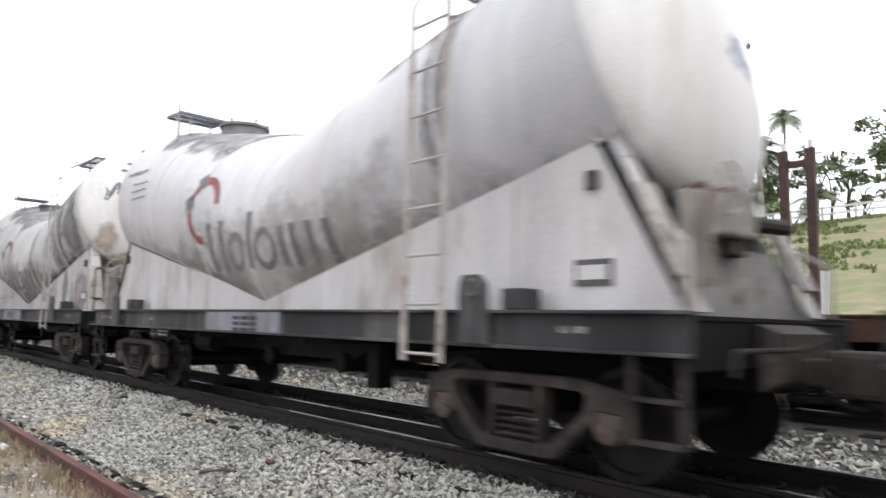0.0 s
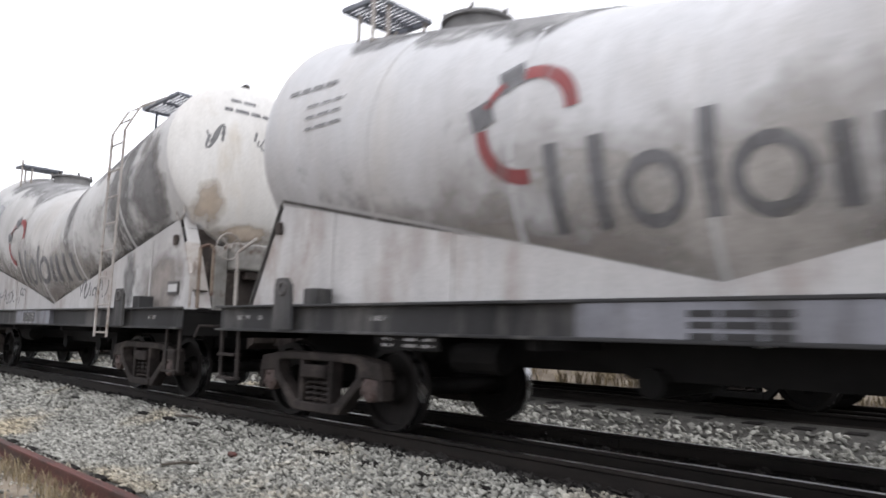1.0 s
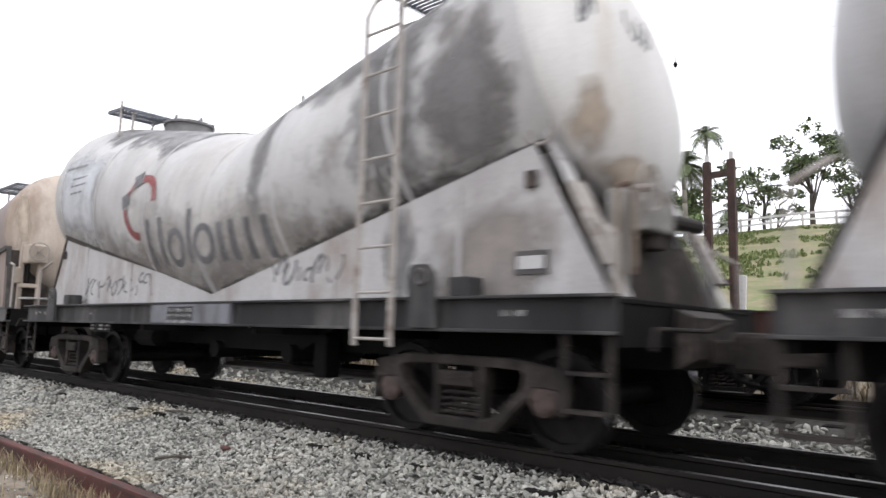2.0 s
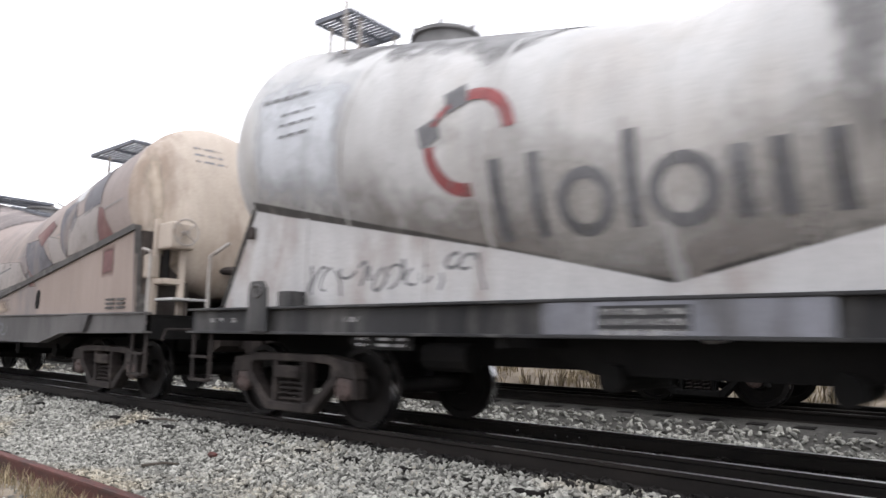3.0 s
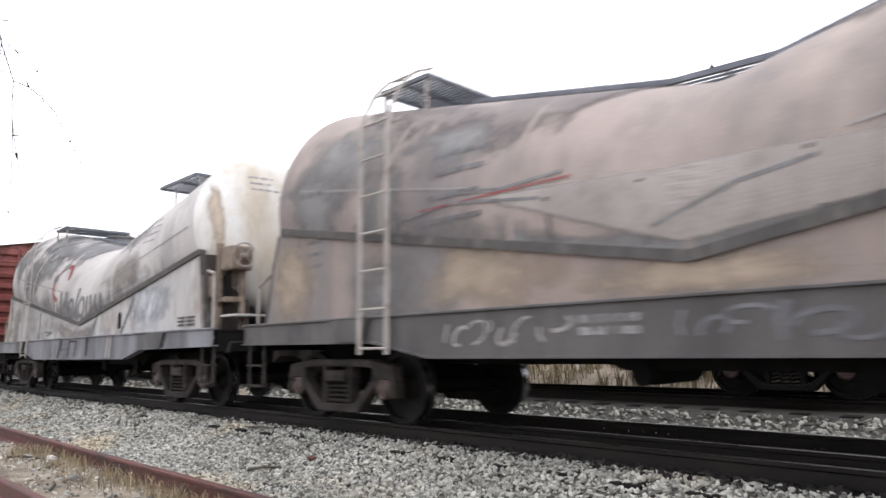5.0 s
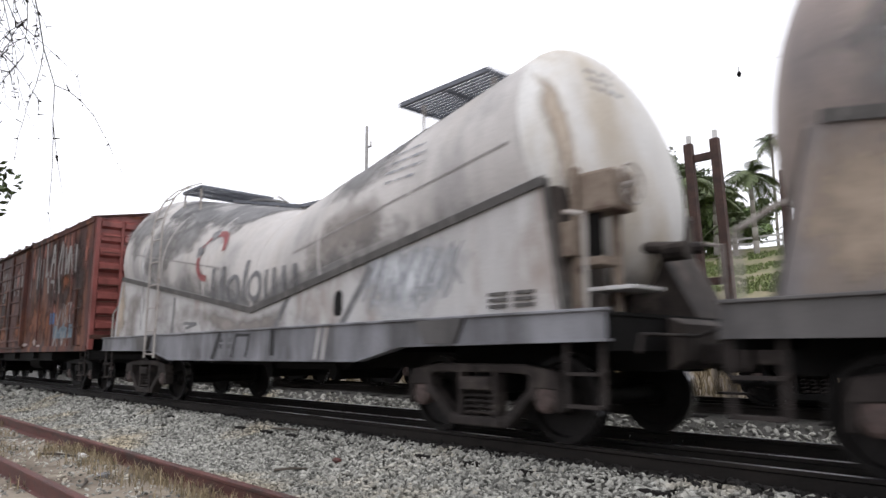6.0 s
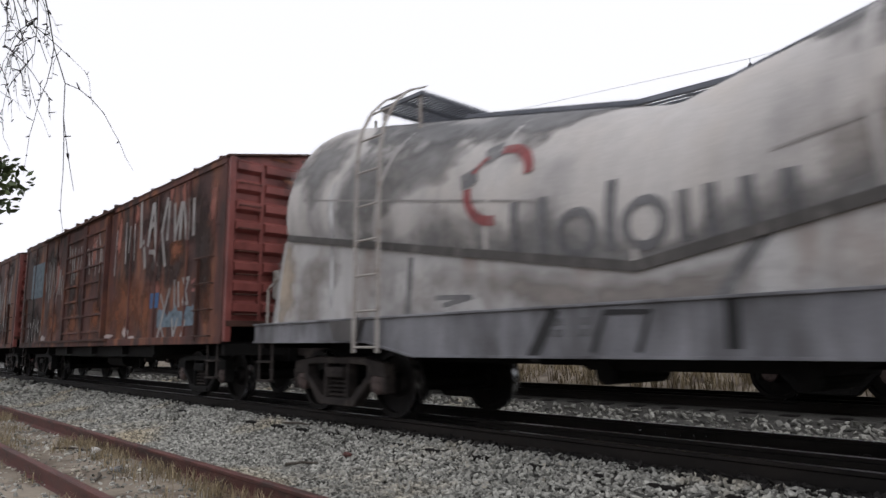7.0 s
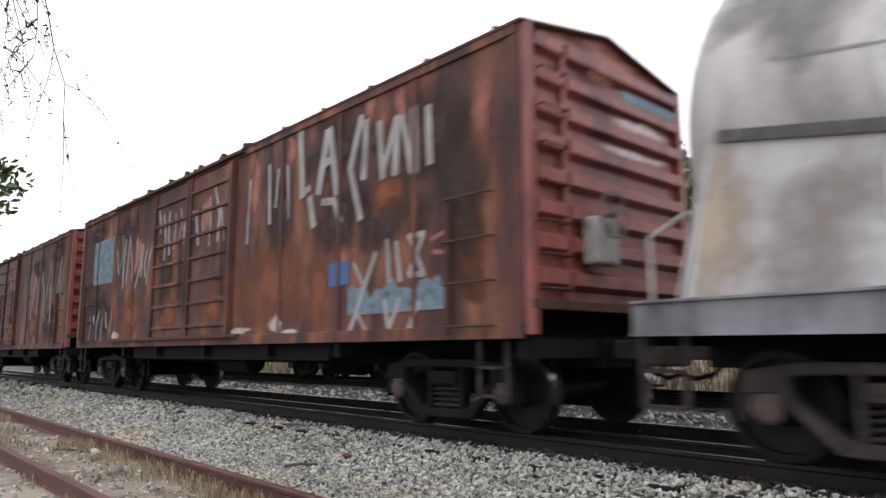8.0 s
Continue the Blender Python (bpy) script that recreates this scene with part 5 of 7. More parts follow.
    stand = part("brake_stand", bm, pale, root, "dusty upright brake stand on the end deck")
    part("brake_cabinet", box(B(), 11.14, 11.48, -1.08, -0.74, 1.95, 2.30, 0.03), pale, stand, "boxy brake gear cabinet")
    part("side_box", box(B(), 11.00, 11.14, -1.18, -1.02, 1.58, 1.88, 0.015), pale, stand)
    part("mast_plate", box(B(), 11.15, 11.29, -1.0, -0.97, 1.57, 1.96), BLACK, stand)
    part("end_step", box(B(), 11.22, 11.64, -1.10, -0.62, 1.28, 1.315, 0.008), SKIRT_WHITE, root)
    handwheel(root, 11.56, -0.92, 2.16, 0.17, LADDER)
    for s in (-1, 1):
        part("end_plate", prism(B(), [(10.95, 1.10), (11.05, 1.10), (11.0, 2.2), (10.85, 2.2)], *sorted((s * 0.55, s * 1.20))), BRONZE, root)
    bm = prism(B(), [(L, 1.08), (L + 0.14, 1.02), (L + 0.14, 0.72), (L, 0.64)], -0.42, 0.42)
    part("headstock", bm, BRONZE, root, "brown iron headstock")
    part("uncoupling_lever", pipe(B(), [(L + 0.2, -1.25, 0.78), (L + 0.2, -1.2, 0.92), (L + 0.2, -0.3, 0.92), (L + 0.28, -0.12, 0.98)], 0.016, 6), IRON, root)
    bm = prism(B(), [(L - 0.75, 1.10), (L - 0.04, 1.10), (L - 0.40, 1.75), (L - 0.75, 1.75)], 0.2, 0.95)
    part("end_gusset", bm, BRONZE, root)
    bm = B()
    tube(bm, (L - 0.5, -0.3, 1.75), (L - 0.1, 0.45, 1.78), 0.06, 10)
    tube(bm, (L - 0.3, 0.1, 1.72), (L - 0.05, 0.1, 1.72), 0.09, 12)
    part("discharge_pipe", bm, IRON, root, "dark capped discharge pipe")
    for y in (-1.24, 1.24):
        part("grab_rail", pipe(B(), [(0.10, y, 1.12), (0.10, y, 1.6), (0.42, y, 1.75)], 0.02, 6), LADDER, root)
        part("grab_rail", pipe(B(), [(L - 0.25, y, 1.12), (L - 0.25, y, 1.9), (L - 0.45, y, 1.95)], 0.022, 6), LADDER, root)
    seam = lambda v: 1.43 + 0.165 * abs(v - 5.85)
    band_on(root, lambda a, b: tk.put(a, b, 0.0025), seam, lambda v: seam(v) + (0.4 if brown else 0.65 if v < 6.5 else 0.5), 1.6, 10.6, SOOT, 3.0 + brown)
    if brown:
        band_on(root, lambda a, b: (a, -(hw + 0.0025), b), lambda v: 1.13, lambda v: seam(v) - 0.12, 1.9, 3.5, SOOT, 8.0, "soot_patch", True)
    else:
        band_on(root, lambda a, b: (a, -(hw + 0.0025), b), lambda v: 1.13, lambda v: seam(v) - 0.12, 2.2, 8.2, DUSTCOAT, 6.0, "dust_coat", True)
        band_on(root, lambda a, b: (a, -(hw + 0.002), b), lambda v: 1.13, lambda v: 2.2, 0.74, 2.3, DUSTCOAT, 16.0, "dust_coat", True)
        band_on(root, lambda a, b: tk.put(a, b, 0.002), lambda v: seam(v) + 0.1, lambda v: tk.zc(v) + 0.6, 7.0, 8.9, DUSTCOAT, 7.0, "dust_coat", True)
    # long welds along the barrels, a hand above the flange
    for va, vb in ((1.1, 5.0), (6.9, 10.55)):
        part("long_weld", strip_on(B(), [(va, seam(va) + 0.46), (vb, seam(vb) + 0.46)], 0.022, lambda a, b: tk.put(a, b, 0.007)), SEAMSOFT, root)
    if brown:
        for k, (v, z, rv, rz) in enumerate(((0.9, 1.6, 0.45, 0.55), (3.9, 1.45, 0.8, 0.35), (5.9, 1.26, 0.9, 0.14))):
            blob_on(root, lambda a, b, k=k: (max(a, 0.42 + 0.24 * (b - 1.1)), -(hw + 0.004 + 0.0005 * k), max(1.12, min(b, 1.38 + 0.165 * abs(a - 5.85)))), v, z, rv, rz, TANWEAR, 97.0 + k, "tan_patch")
    if not brown:
        blob_on(root, lambda a, b: tk.put(a, b, 0.006), 1.72, 2.45, 0.07, 0.42, WHITEDRIP, 91.0, "white_drip")
        blob_on(root, lambda a, b: (a, -(hw + 0.004), max(b, 1.12)), 1.72, 1.62, 0.06, 0.42, WHITEDRIP, 92.0, "white_drip")
        blob_on(root, lambda a, b: (max(a, 0.42 + 0.2 * (b - 1.1)), -(hw + 0.0035), max(b, 1.12)), 0.62, 1.62, 0.26, 0.6, RUSTBLEED, 93.0, "rust_bleed")
    dome = lambda y, u: tk.head_put(1, y, u)
    text_rows(root, dome, -0.50, 0.80, 0.5, 3, SCRAWL, 0.035, 0.11, 64 + brown)
    for k, (y, u, rv, rz) in enumerate(((-1.05, 0.1, 0.12, 0.55), (-0.85, -0.75, 0.2, 0.3))):
        blob_on(root, lambda p, q, k=k: tk.head_put(1, p, q, 0.004 + 0.001 * k), y, u, rv, rz, RUSTBLEED, 95.0 + k, "rust_bleed")
    crust_on(root, tk, 1.1, 5.75, 12.0 + 5 * brown, CRUSTBROWN if brown else CRUSTDARK, (40, 76))
    crust_on(root, tk, 6.0, 10.4, 17.0 + 5 * brown, CRUSTBROWN if brown else CRUSTDARK, (26, 60))
    for k, (v, z, rv, rz) in enumerate(((1.9, 2.9, 1.0, 0.5), (3.6, 2.85, 0.8, 0.4), (1.4, 2.4, 0.5, 0.6), (2.55, 2.2, 0.35, 0.6)) if brown else ((3.3, 2.8, 0.7, 0.4), (2.3, 2.6, 0.6, 0.5), (7.9, 2.95, 0.9, 0.3), (1.25, 3.15, 0.6, 0.42))):
        blob_on(root, lambda a, b, k=k: tk.put(a, b, 0.003 + 0.0015 * k), v, z, rv, rz, SOOT, 5.0 * k + brown)
    return root


def boxcar(x0, seed):
    """Boxcar, origin at its rear end, 13.25 m long."""
    L, hw, z0, z1, zr = 13.25, 1.36, 0.90, 3.70, 3.96
    root = tagged(new("boxcar"), "rusty red boxcar covered with faded white graffiti" if seed == 1 else "rusty red boxcar with dark streaked sides", "boxcar", "moving freight train")
    TRAIN.append((root, x0))
    rnd = random.Random(seed)
    d0, d1 = 4.60, 7.70
    for s in (-1, 1):
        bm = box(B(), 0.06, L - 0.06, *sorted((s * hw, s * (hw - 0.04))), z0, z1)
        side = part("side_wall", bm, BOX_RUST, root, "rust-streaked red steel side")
        for x in [0.08, L - 0.08] + [0.08 + (d0 - 0.1) * k / 4 for k in range(1, 4)] + [d1 + (L - 0.1 - d1) * k / 4 for k in range(1, 4)]:
            w = 0.07 if x in (0.08, L - 0.08) else 0.03
            part("side_post", box(B(), x - w, x + w, *sorted((s * hw, s * (hw + 0.022))), z0 + 0.1, z1 - 0.09, 0.006), BOX_RUST, side)
        bm = B()
        box(bm, 0.02, L - 0.02, *sorted((s * hw, s * (hw + 0.035))), z0 - 0.03, z0 + 0.10, 0.008)
        box(bm, 0.02, L - 0.02, *sorted((s * hw, s * (hw + 0.03))), z1 - 0.09, z1 + 0.01, 0.008)
        part("side_rail", bm, BOX_RUST, side)
        # double door with ribs
        for k, (a, b) in enumerate(((d0, (d0 + d1) / 2 - 0.02), ((d0 + d1) / 2 + 0.02, d1))):
            bm = box(B(), a, b, *sorted((s * hw, s * (hw + 0.05))), z0 + 0.12, z1 - 0.12, 0.008)
            dr = part("door", bm, BOX_RUST, root, "ribbed rusty sliding door")
            for j in range(7):
                z = z0 + 0.25 + 0.36 * j
                part("door_rib", box(B(), a + 0.06, b - 0.06, *sorted((s * (hw + 0.05), s * (hw + 0.085))), z, z + 0.05, 0.008), BOX_RUST, dr)
            for x in (a + 0.04, b - 0.04):
                part("door_stile", box(B(), x - 0.04, x + 0.04, *sorted((s * (hw + 0.05), s * (hw + 0.095))), z0 + 0.12, z1 - 0.12, 0.008), BOX_RUST, dr)
            bm = tube(B(), (b - 0.2, s * (hw + 0.11), z0 + 0.7), (b - 0.2, s * (hw + 0.11), z0 + 1.7), 0.016, 6)
            part("door_handle", bm, BOX_DARK, dr)
        bm = B()
        for z in (z0 + 0.07, z1 - 0.06):
            box(bm, d0 - 2.3, d1 + 0.3, *sorted((s * hw, s * (hw + 0.10))), z, z + 0.05, 0.006)
        part("door_track", bm, BOX_DARK, side)
        for x in (L - 0.95, 0.40):
            part("grab_post", box(B(), x - 0.03, x + 0.03, *sorted((s * (hw + 0.002), s * (hw + 0.05))), 0.92, 2.24, 0.006), BOX_DARK, side)
            for z in (0.99, 1.39, 1.79, 2.20):
                part("grab_iron", pipe(B(), [(x, s * (hw + 0.02), z), (x, s * (hw + 0.09), z), (x + 0.60, s * (hw + 0.09), z), (x + 0.60, s * (hw + 0.02), z)], 0.012, 6), BOX_DARK, side)
        # brackets along the eaves
        for k in range(6):
            x = d0 - 0.4 + 0.75 * k + rnd.uniform(-0.2, 0.2)
            bm = box(B(), x, x + 0.09, *sorted((s * (hw - 0.02), s * (hw + 0.05))), z1 + 0.01, z1 + 0.09)
            part("eave_bracket", bm, BOX_DARK, side)
    # ends: corrugated steel with corner posts
    for q, xe in ((1, L), (-1, 0.0)):
        bm = box(B(), *sorted((xe, xe - q * 0.05)), -hw, hw, 1.16, z1)
        # added black panel, set back, for the dark void below the end wall
        part("end_void_panel", box(B(), *sorted((xe - q * 0.45, xe - q * 0.38)), -hw + 0.06, hw - 0.06, z0, 1.16), BLACK, root)
        end = part("end_wall", bm, BOX_END_LIT, root, "corrugated red end wall with sunlit brightness in its colour")
        bm = B()
        a = [bm.verts.new((xe - q * 0.03, y, z)) for y, z in ((-hw, z1), (0, zr), (hw, z1))]
        bm.faces.new(a)
        part("gable", bm, BOX_END_LIT, end)
        for k in range(1, 9):
            z = z0 + 0.20 + 0.31 * k
            bm = B()
            sec = [(-0.11, 0), (-0.06, 0.085), (0.05, 0.085), (0.10, 0)]
            for ya, yb in ((-hw + 0.10, -hw + 0.50), (-hw + 0.58, hw - 0.10)):
                va = [bm.verts.new((xe + q * (0.002 + d), ya, z + dz)) for dz, d in sec]
                vb = [bm.verts.new((xe + q * (0.002 + d), yb, z + dz)) for dz, d in sec]
                for i in range(3):
                    bm.faces.new((va[i], va[i + 1], vb[i + 1], vb[i]))
                bm.faces.new(va)
                bm.faces.new(vb[::-1])
            bmesh.ops.recalc_face_normals(bm, faces=bm.faces)
            part("corrugation", bm, BOX_END_LIT, end)
        for y in (-hw + 0.04, hw - 0.04):
            part("corner_post", box(B(), *sorted((xe, xe + q * 0.075)), y - 0.05, y + 0.05, z0, z1, 0.01), BOX_END_LIT, end)
        part("ladder_post", box(B(), *sorted((xe, xe + q * 0.06)), -hw + 0.51, -hw + 0.57, 1.21, z1 - 0.1, 0.008), BOX_END_LIT, end)
        part("end_sill", box(B(), *sorted((xe, xe + q * 0.08)), -hw, hw, 1.12, 1.21, 0.01), BOX_DARK, end)
        for z in (1.3, 1.6, 1.9, 2.25, 2.6, 2.95, 3.3):
            part("end_rung", pipe(B(), [(xe + q * 0.02, -hw + 0.14, z), (xe + q * 0.13, -hw + 0.14, z), (xe + q * 0.13, -hw + 0.48, z), (xe + q * 0.02, -hw + 0.48, z)], 0.011, 6), BOX_DARK, end)
        if q > 0:
            bm = box(B(), xe + 0.06, xe + 0.22, -0.62, -0.22, 1.55, 2.0, 0.03)
            bk = part("brake_housing", bm, HOUSING, root, "pale worn brake gear housing")
            handwheel(bk, xe + 0.28, -0.40, 2.02, 0.22, SILL_GREY)
            part("pale_paint_band", box(B(), xe + 0.088, xe + 0.092, 0.1, 1.2, 3.31, 3.42), BLUE, end)
        coupler(root, xe, q)
    # roof with seams
    bm = B()
    prof = [(-hw - 0.04, z1 + 0.0), (-hw - 0.04, z1 + 0.03), (0, zr + 0.03), (hw + 0.04, z1 + 0.03), (hw + 0.04, z1), (0, zr)]
    a = [bm.verts.new((-0.05, y, z)) for y, z in prof]
    b = [bm.verts.new((L + 0.05, y, z)) for y, z in prof]
    for k in range(6):
        bm.faces.new((a[k], a[(k + 1) % 6], b[(k + 1) % 6], b[k]))
    bm.faces.new(a[::-1])
    bm.faces.new(b)
    bmesh.ops.recalc_face_normals(bm, faces=bm.faces)
    roof = part("roof", bm, BOX_DARK, root, "low-pitched rusty roof")
    for k in range(14):
        x = 0.3 + k * (L - 0.6) / 13
        bm = B()
        for s in (-1, 1):
            bar(bm, (x, 0, zr + 0.05), (x, s * (hw + 0.03), z1 + 0.05), 0.05, 0.04)
        part("roof_seam", bm, BOX_DARK, roof)
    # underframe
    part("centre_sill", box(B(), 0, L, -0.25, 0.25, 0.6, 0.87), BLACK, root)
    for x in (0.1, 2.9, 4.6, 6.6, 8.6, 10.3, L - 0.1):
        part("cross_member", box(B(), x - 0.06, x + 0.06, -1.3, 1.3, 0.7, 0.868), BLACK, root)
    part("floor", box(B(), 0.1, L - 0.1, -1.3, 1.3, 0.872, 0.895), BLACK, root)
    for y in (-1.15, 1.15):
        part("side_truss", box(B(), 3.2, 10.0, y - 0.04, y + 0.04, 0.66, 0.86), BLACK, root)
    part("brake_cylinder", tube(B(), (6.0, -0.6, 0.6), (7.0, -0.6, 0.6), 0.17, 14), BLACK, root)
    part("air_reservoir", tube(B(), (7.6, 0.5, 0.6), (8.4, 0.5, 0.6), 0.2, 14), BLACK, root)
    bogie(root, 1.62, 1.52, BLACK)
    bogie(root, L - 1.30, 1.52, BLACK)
    steps(root, 0.1, 1, 0.88)
    steps(root, L - 0.62, 1, 0.88)
    # faded paint and graffiti on the side that faces the siding
    y_side = -(hw + 0.006)
    put = lambda v, z: (v, y_side, z)
    put_door = lambda v, z: (v, -(hw + 0.054), z)
    # patches of bare rust, scorched dark paint and old red, uneven in outline
    for k, (v, z, rv, rz, mt) in enumerate(((8.9, 1.65, 1.0, 0.62, RUSTPATCH), (11.9, 2.95, 0.9, 0.55, DARKPATCH), (10.3, 3.2, 0.7, 0.4, DARKPATCH), (11.3, 2.25, 0.75, 0.4, DARKPATCH), (9.3, 3.35, 0.16, 0.32, SALMON), (8.3, 3.0, 0.22, 0.5, SALMON),
                                           (11.0, 3.55, 0.14, 0.25, SALMON), (11.55, 3.42, 0.12, 0.3, SALMON), (11.3, 2.45, 0.3, 0.22, RUSTPATCH), (10.5, 1.85, 0.2, 0.28, SALMON), (12.6, 1.7, 0.18, 0.5, RUSTPATCH), (10.0, 1.5, 0.24, 0.6, RUSTPATCH),
                                           (3.4, 1.5, 0.7, 0.4, RUSTPATCH), (1.6, 1.5, 0.8, 0.45, DARKPATCH), (3.6, 2.6, 0.4, 0.6, SALMON), (1.2, 3.3, 0.6, 0.3, DARKPATCH), (9.0, 2.6, 0.35, 0.5, DARKPATCH), (12.5, 2.3, 0.4, 0.8, DARKPATCH), (10.4, 2.35, 0.5, 0.5, DARKPATCH), (3.0, 3.1, 0.6, 0.3, DARKPATCH), (12.75, 3.0, 0.14, 0.5, SALMON))):
        if seed == 2:
            v = L - v
        blob_on(root, lambda a, b, k=k: (max(0.1, min(a, L - 0.1)), -(hw + 0.0015 + 0.0003 * k), max(1.0, min(b, z1 - 0.1))), v, z, rv, rz, mt, 7.0 * k + seed, "paint_patch" if mt == SALMON else "rust_patch")
    for k, (v, z, rv, rz, mt) in enumerate(((7.2, 1.5, 0.4, 0.4, RUSTPATCH), (5.2, 2.2, 0.4, 0.8, DARKPATCH), (6.8, 2.9, 0.3, 0.4, SALMON), (5.4, 1.4, 0.4, 0.3, RUSTPATCH))):
        blob_on(root, lambda a, b, k=k: (max(d0 + 0.1, min(a, d1 - 0.1)), -(hw + 0.0515 + 0.0003 * k), max(1.05, min(b, z1 - 0.15))), v, z, rv, rz, mt, 9.0 * k + seed, "door_rust_patch")
    if seed == 1:
        y_side -= 0.004
        # tall pale strokes above, a shorter row below, as plain bars
        for va, za, vb, zb, w in ((9.50, 3.62, 9.58, 2.74, 0.13), (9.58, 2.76, 9.74, 2.80, 0.09), (10.14, 3.43, 9.96, 2.72, 0.13), (10.20, 3.45, 10.36, 2.64, 0.12), (10.02, 3.02, 10.30, 3.10, 0.10), (10.84, 3.44, 10.64, 2.88, 0.11), (10.64, 2.86, 10.84, 2.26, 0.10), (10.94, 3.36, 10.90, 2.72, 0.11),
                                  (11.19, 3.28, 11.25, 2.66, 0.10), (11.25, 2.70, 11.48, 3.24, 0.09), (11.50, 3.26, 11.47, 2.66, 0.11), (11.59, 3.24, 11.74, 2.64, 0.09), (11.78, 3.28, 11.79, 2.62, 0.12), (12.01, 3.24, 12.03, 2.66, 0.10)):
            part("paint_stroke", strip_on(B(), [(va, za), (vb, zb)], w, put), CHALK, root, "tall faded white paint stroke")
        for va, za, vb, zb, w in ((9.76, 2.66, 9.86, 2.32, 0.12), (10.06, 2.57, 10.28, 2.55, 0.09), (10.30, 2.55, 10.44, 2.28, 0.10), (8.7, 3.3, 8.74, 2.5, 0.07), (8.95, 3.2, 8.9, 2.7, 0.06), (8.15, 3.2, 8.1, 2.3, 0.06), (9.2, 3.2, 9.25, 2.5, 0.05)):
            part("paint_stroke", strip_on(B(), [(va, za), (vb, zb)], w, put), CHALK, root, "short worn white paint stroke")
        bm = B()
        row = None
        for k in range(19):
            v = 10.62 + 1.62 * k / 18
            t = 1.44 + 0.06 * math.sin(k * 0.9) + 0.05 * math.sin(k * 2.3)
            now = (bm.verts.new(put(v, 1.17)), bm.verts.new(put(v, t)))
            if row:
                bm.faces.new((row[0], now[0], now[1], row[1]))
            row = now
        part("paint_swash", bm, BLUE, root, "pale blue graffiti swash")
        part("blue_square", patch_on(B(), 10.22, 10.64, 1.52, 1.79, put, 1, 1), BLUEDEEP, root, "small deep blue painted square")
        y_side -= 0.003
        for va, za, vb, zb, w in ((10.74, 1.74, 10.90, 1.52, 0.06), (11.14, 1.82, 10.66, 0.98, 0.07), (10.80, 1.2, 11.0, 0.95, 0.06), (11.34, 1.94, 11.38, 1.5, 0.07), (11.50, 1.90, 11.56, 1.5, 0.06), (11.30, 1.3, 11.38, 0.98, 0.06), (11.38, 1.0, 11.55, 1.3, 0.06),
                                  (11.86, 1.25, 11.68, 0.95, 0.06), (11.72, 1.93, 11.92, 1.56, 0.06), (11.92, 1.92, 11.72, 1.56, 0.06), (11.72, 1.54, 11.94, 1.53, 0.06), (11.70, 1.94, 11.94, 1.94, 0.06), (12.05, 1.86, 12.25, 1.92, 0.05), (12.08, 1.74, 12.22, 1.72, 0.05)):
            part("paint_stroke", strip_on(B(), [(va, za), (vb, zb)], w, put), CHALK if va < 12 else SALMONLINE, root, "thin pale paint stroke")
        scribble(root, put_door, d0 + 0.1, d1 - 0.2, 2.3, 3.3, 6, 0.07, CHALK, 55, False)
        scribble(root, put, 2.4, 4.4, 1.9, 3.1, 5, 0.07, CHALK, 57, False)
        scribble(root, put, 0.7, 2.4, 1.0, 1.7, 3, 0.07, CHALK, 58, False)
        part("faded_panel", patch_on(B(), 0.9, 2.2, 2.2, 3.15, put, 3, 3), BLUE, root, "faded grey-blue painted panel")
        for k, (v, z, rv, rz) in enumerate(((9.0, 1.12, 0.14, 0.12), (2.6, 1.10, 0.25, 0.08), (7.95, 1.06, 0.3, 0.05), (9.35, 1.02, 0.2, 0.04))):
            blob_on(root, put, v, z, rv, rz, PALEWEAR_GLINT, 71.0 + k, "pale_dab")
        # the two pale dabs are painted highlights on ribs; the orange one is rust
        for k, (y, z, rv, rz, mt) in enumerate(((0.4, 3.06, 0.5, 0.06, PALEWEAR_GLINT), (-0.25, 3.44, 0.24, 0.06, RUSTPATCH), (0.3, 2.75, 0.6, 0.04, PALEWEAR_GLINT))):
            blob_on(root, lambda a, b, k=k: (L + 0.090 + 0.001 * k, max(-hw + 0.12, min(a, hw - 0.12)), b), y, z, rv, rz, mt, 84.0 + k, "rib_glint_and_rust_dab")
        for k, (y, z, rv, rz) in enumerate(((-0.5, 3.80, 0.3, 0.04), (0.2, 3.86, 0.35, 0.05), (0.8, 3.77, 0.25, 0.03))):
            blob_on(root, lambda a, b, k=k: (L - 0.026 + 0.001 * k, a, min(b, zr - 0.02 - 0.19 * abs(a))), y, z, rv, rz, RUSTPATCH, 88.0 + k, "gable_rust")
    else:
        scribble(root, put, 9.0, 12.6, 1.5, 3.2, 6, 0.09, CHALK, 61, False)
    return root


tank_wagon_a(-1.00, False)
tank_wagon_a(-12.83, False)
tank_wagon_a(-24.62, True)
tank_wagon_b(-37.15, True)
tank_wagon_b(-49.57, False)
boxcar(-63.84, 1)
boxcar(-78.15, 2)


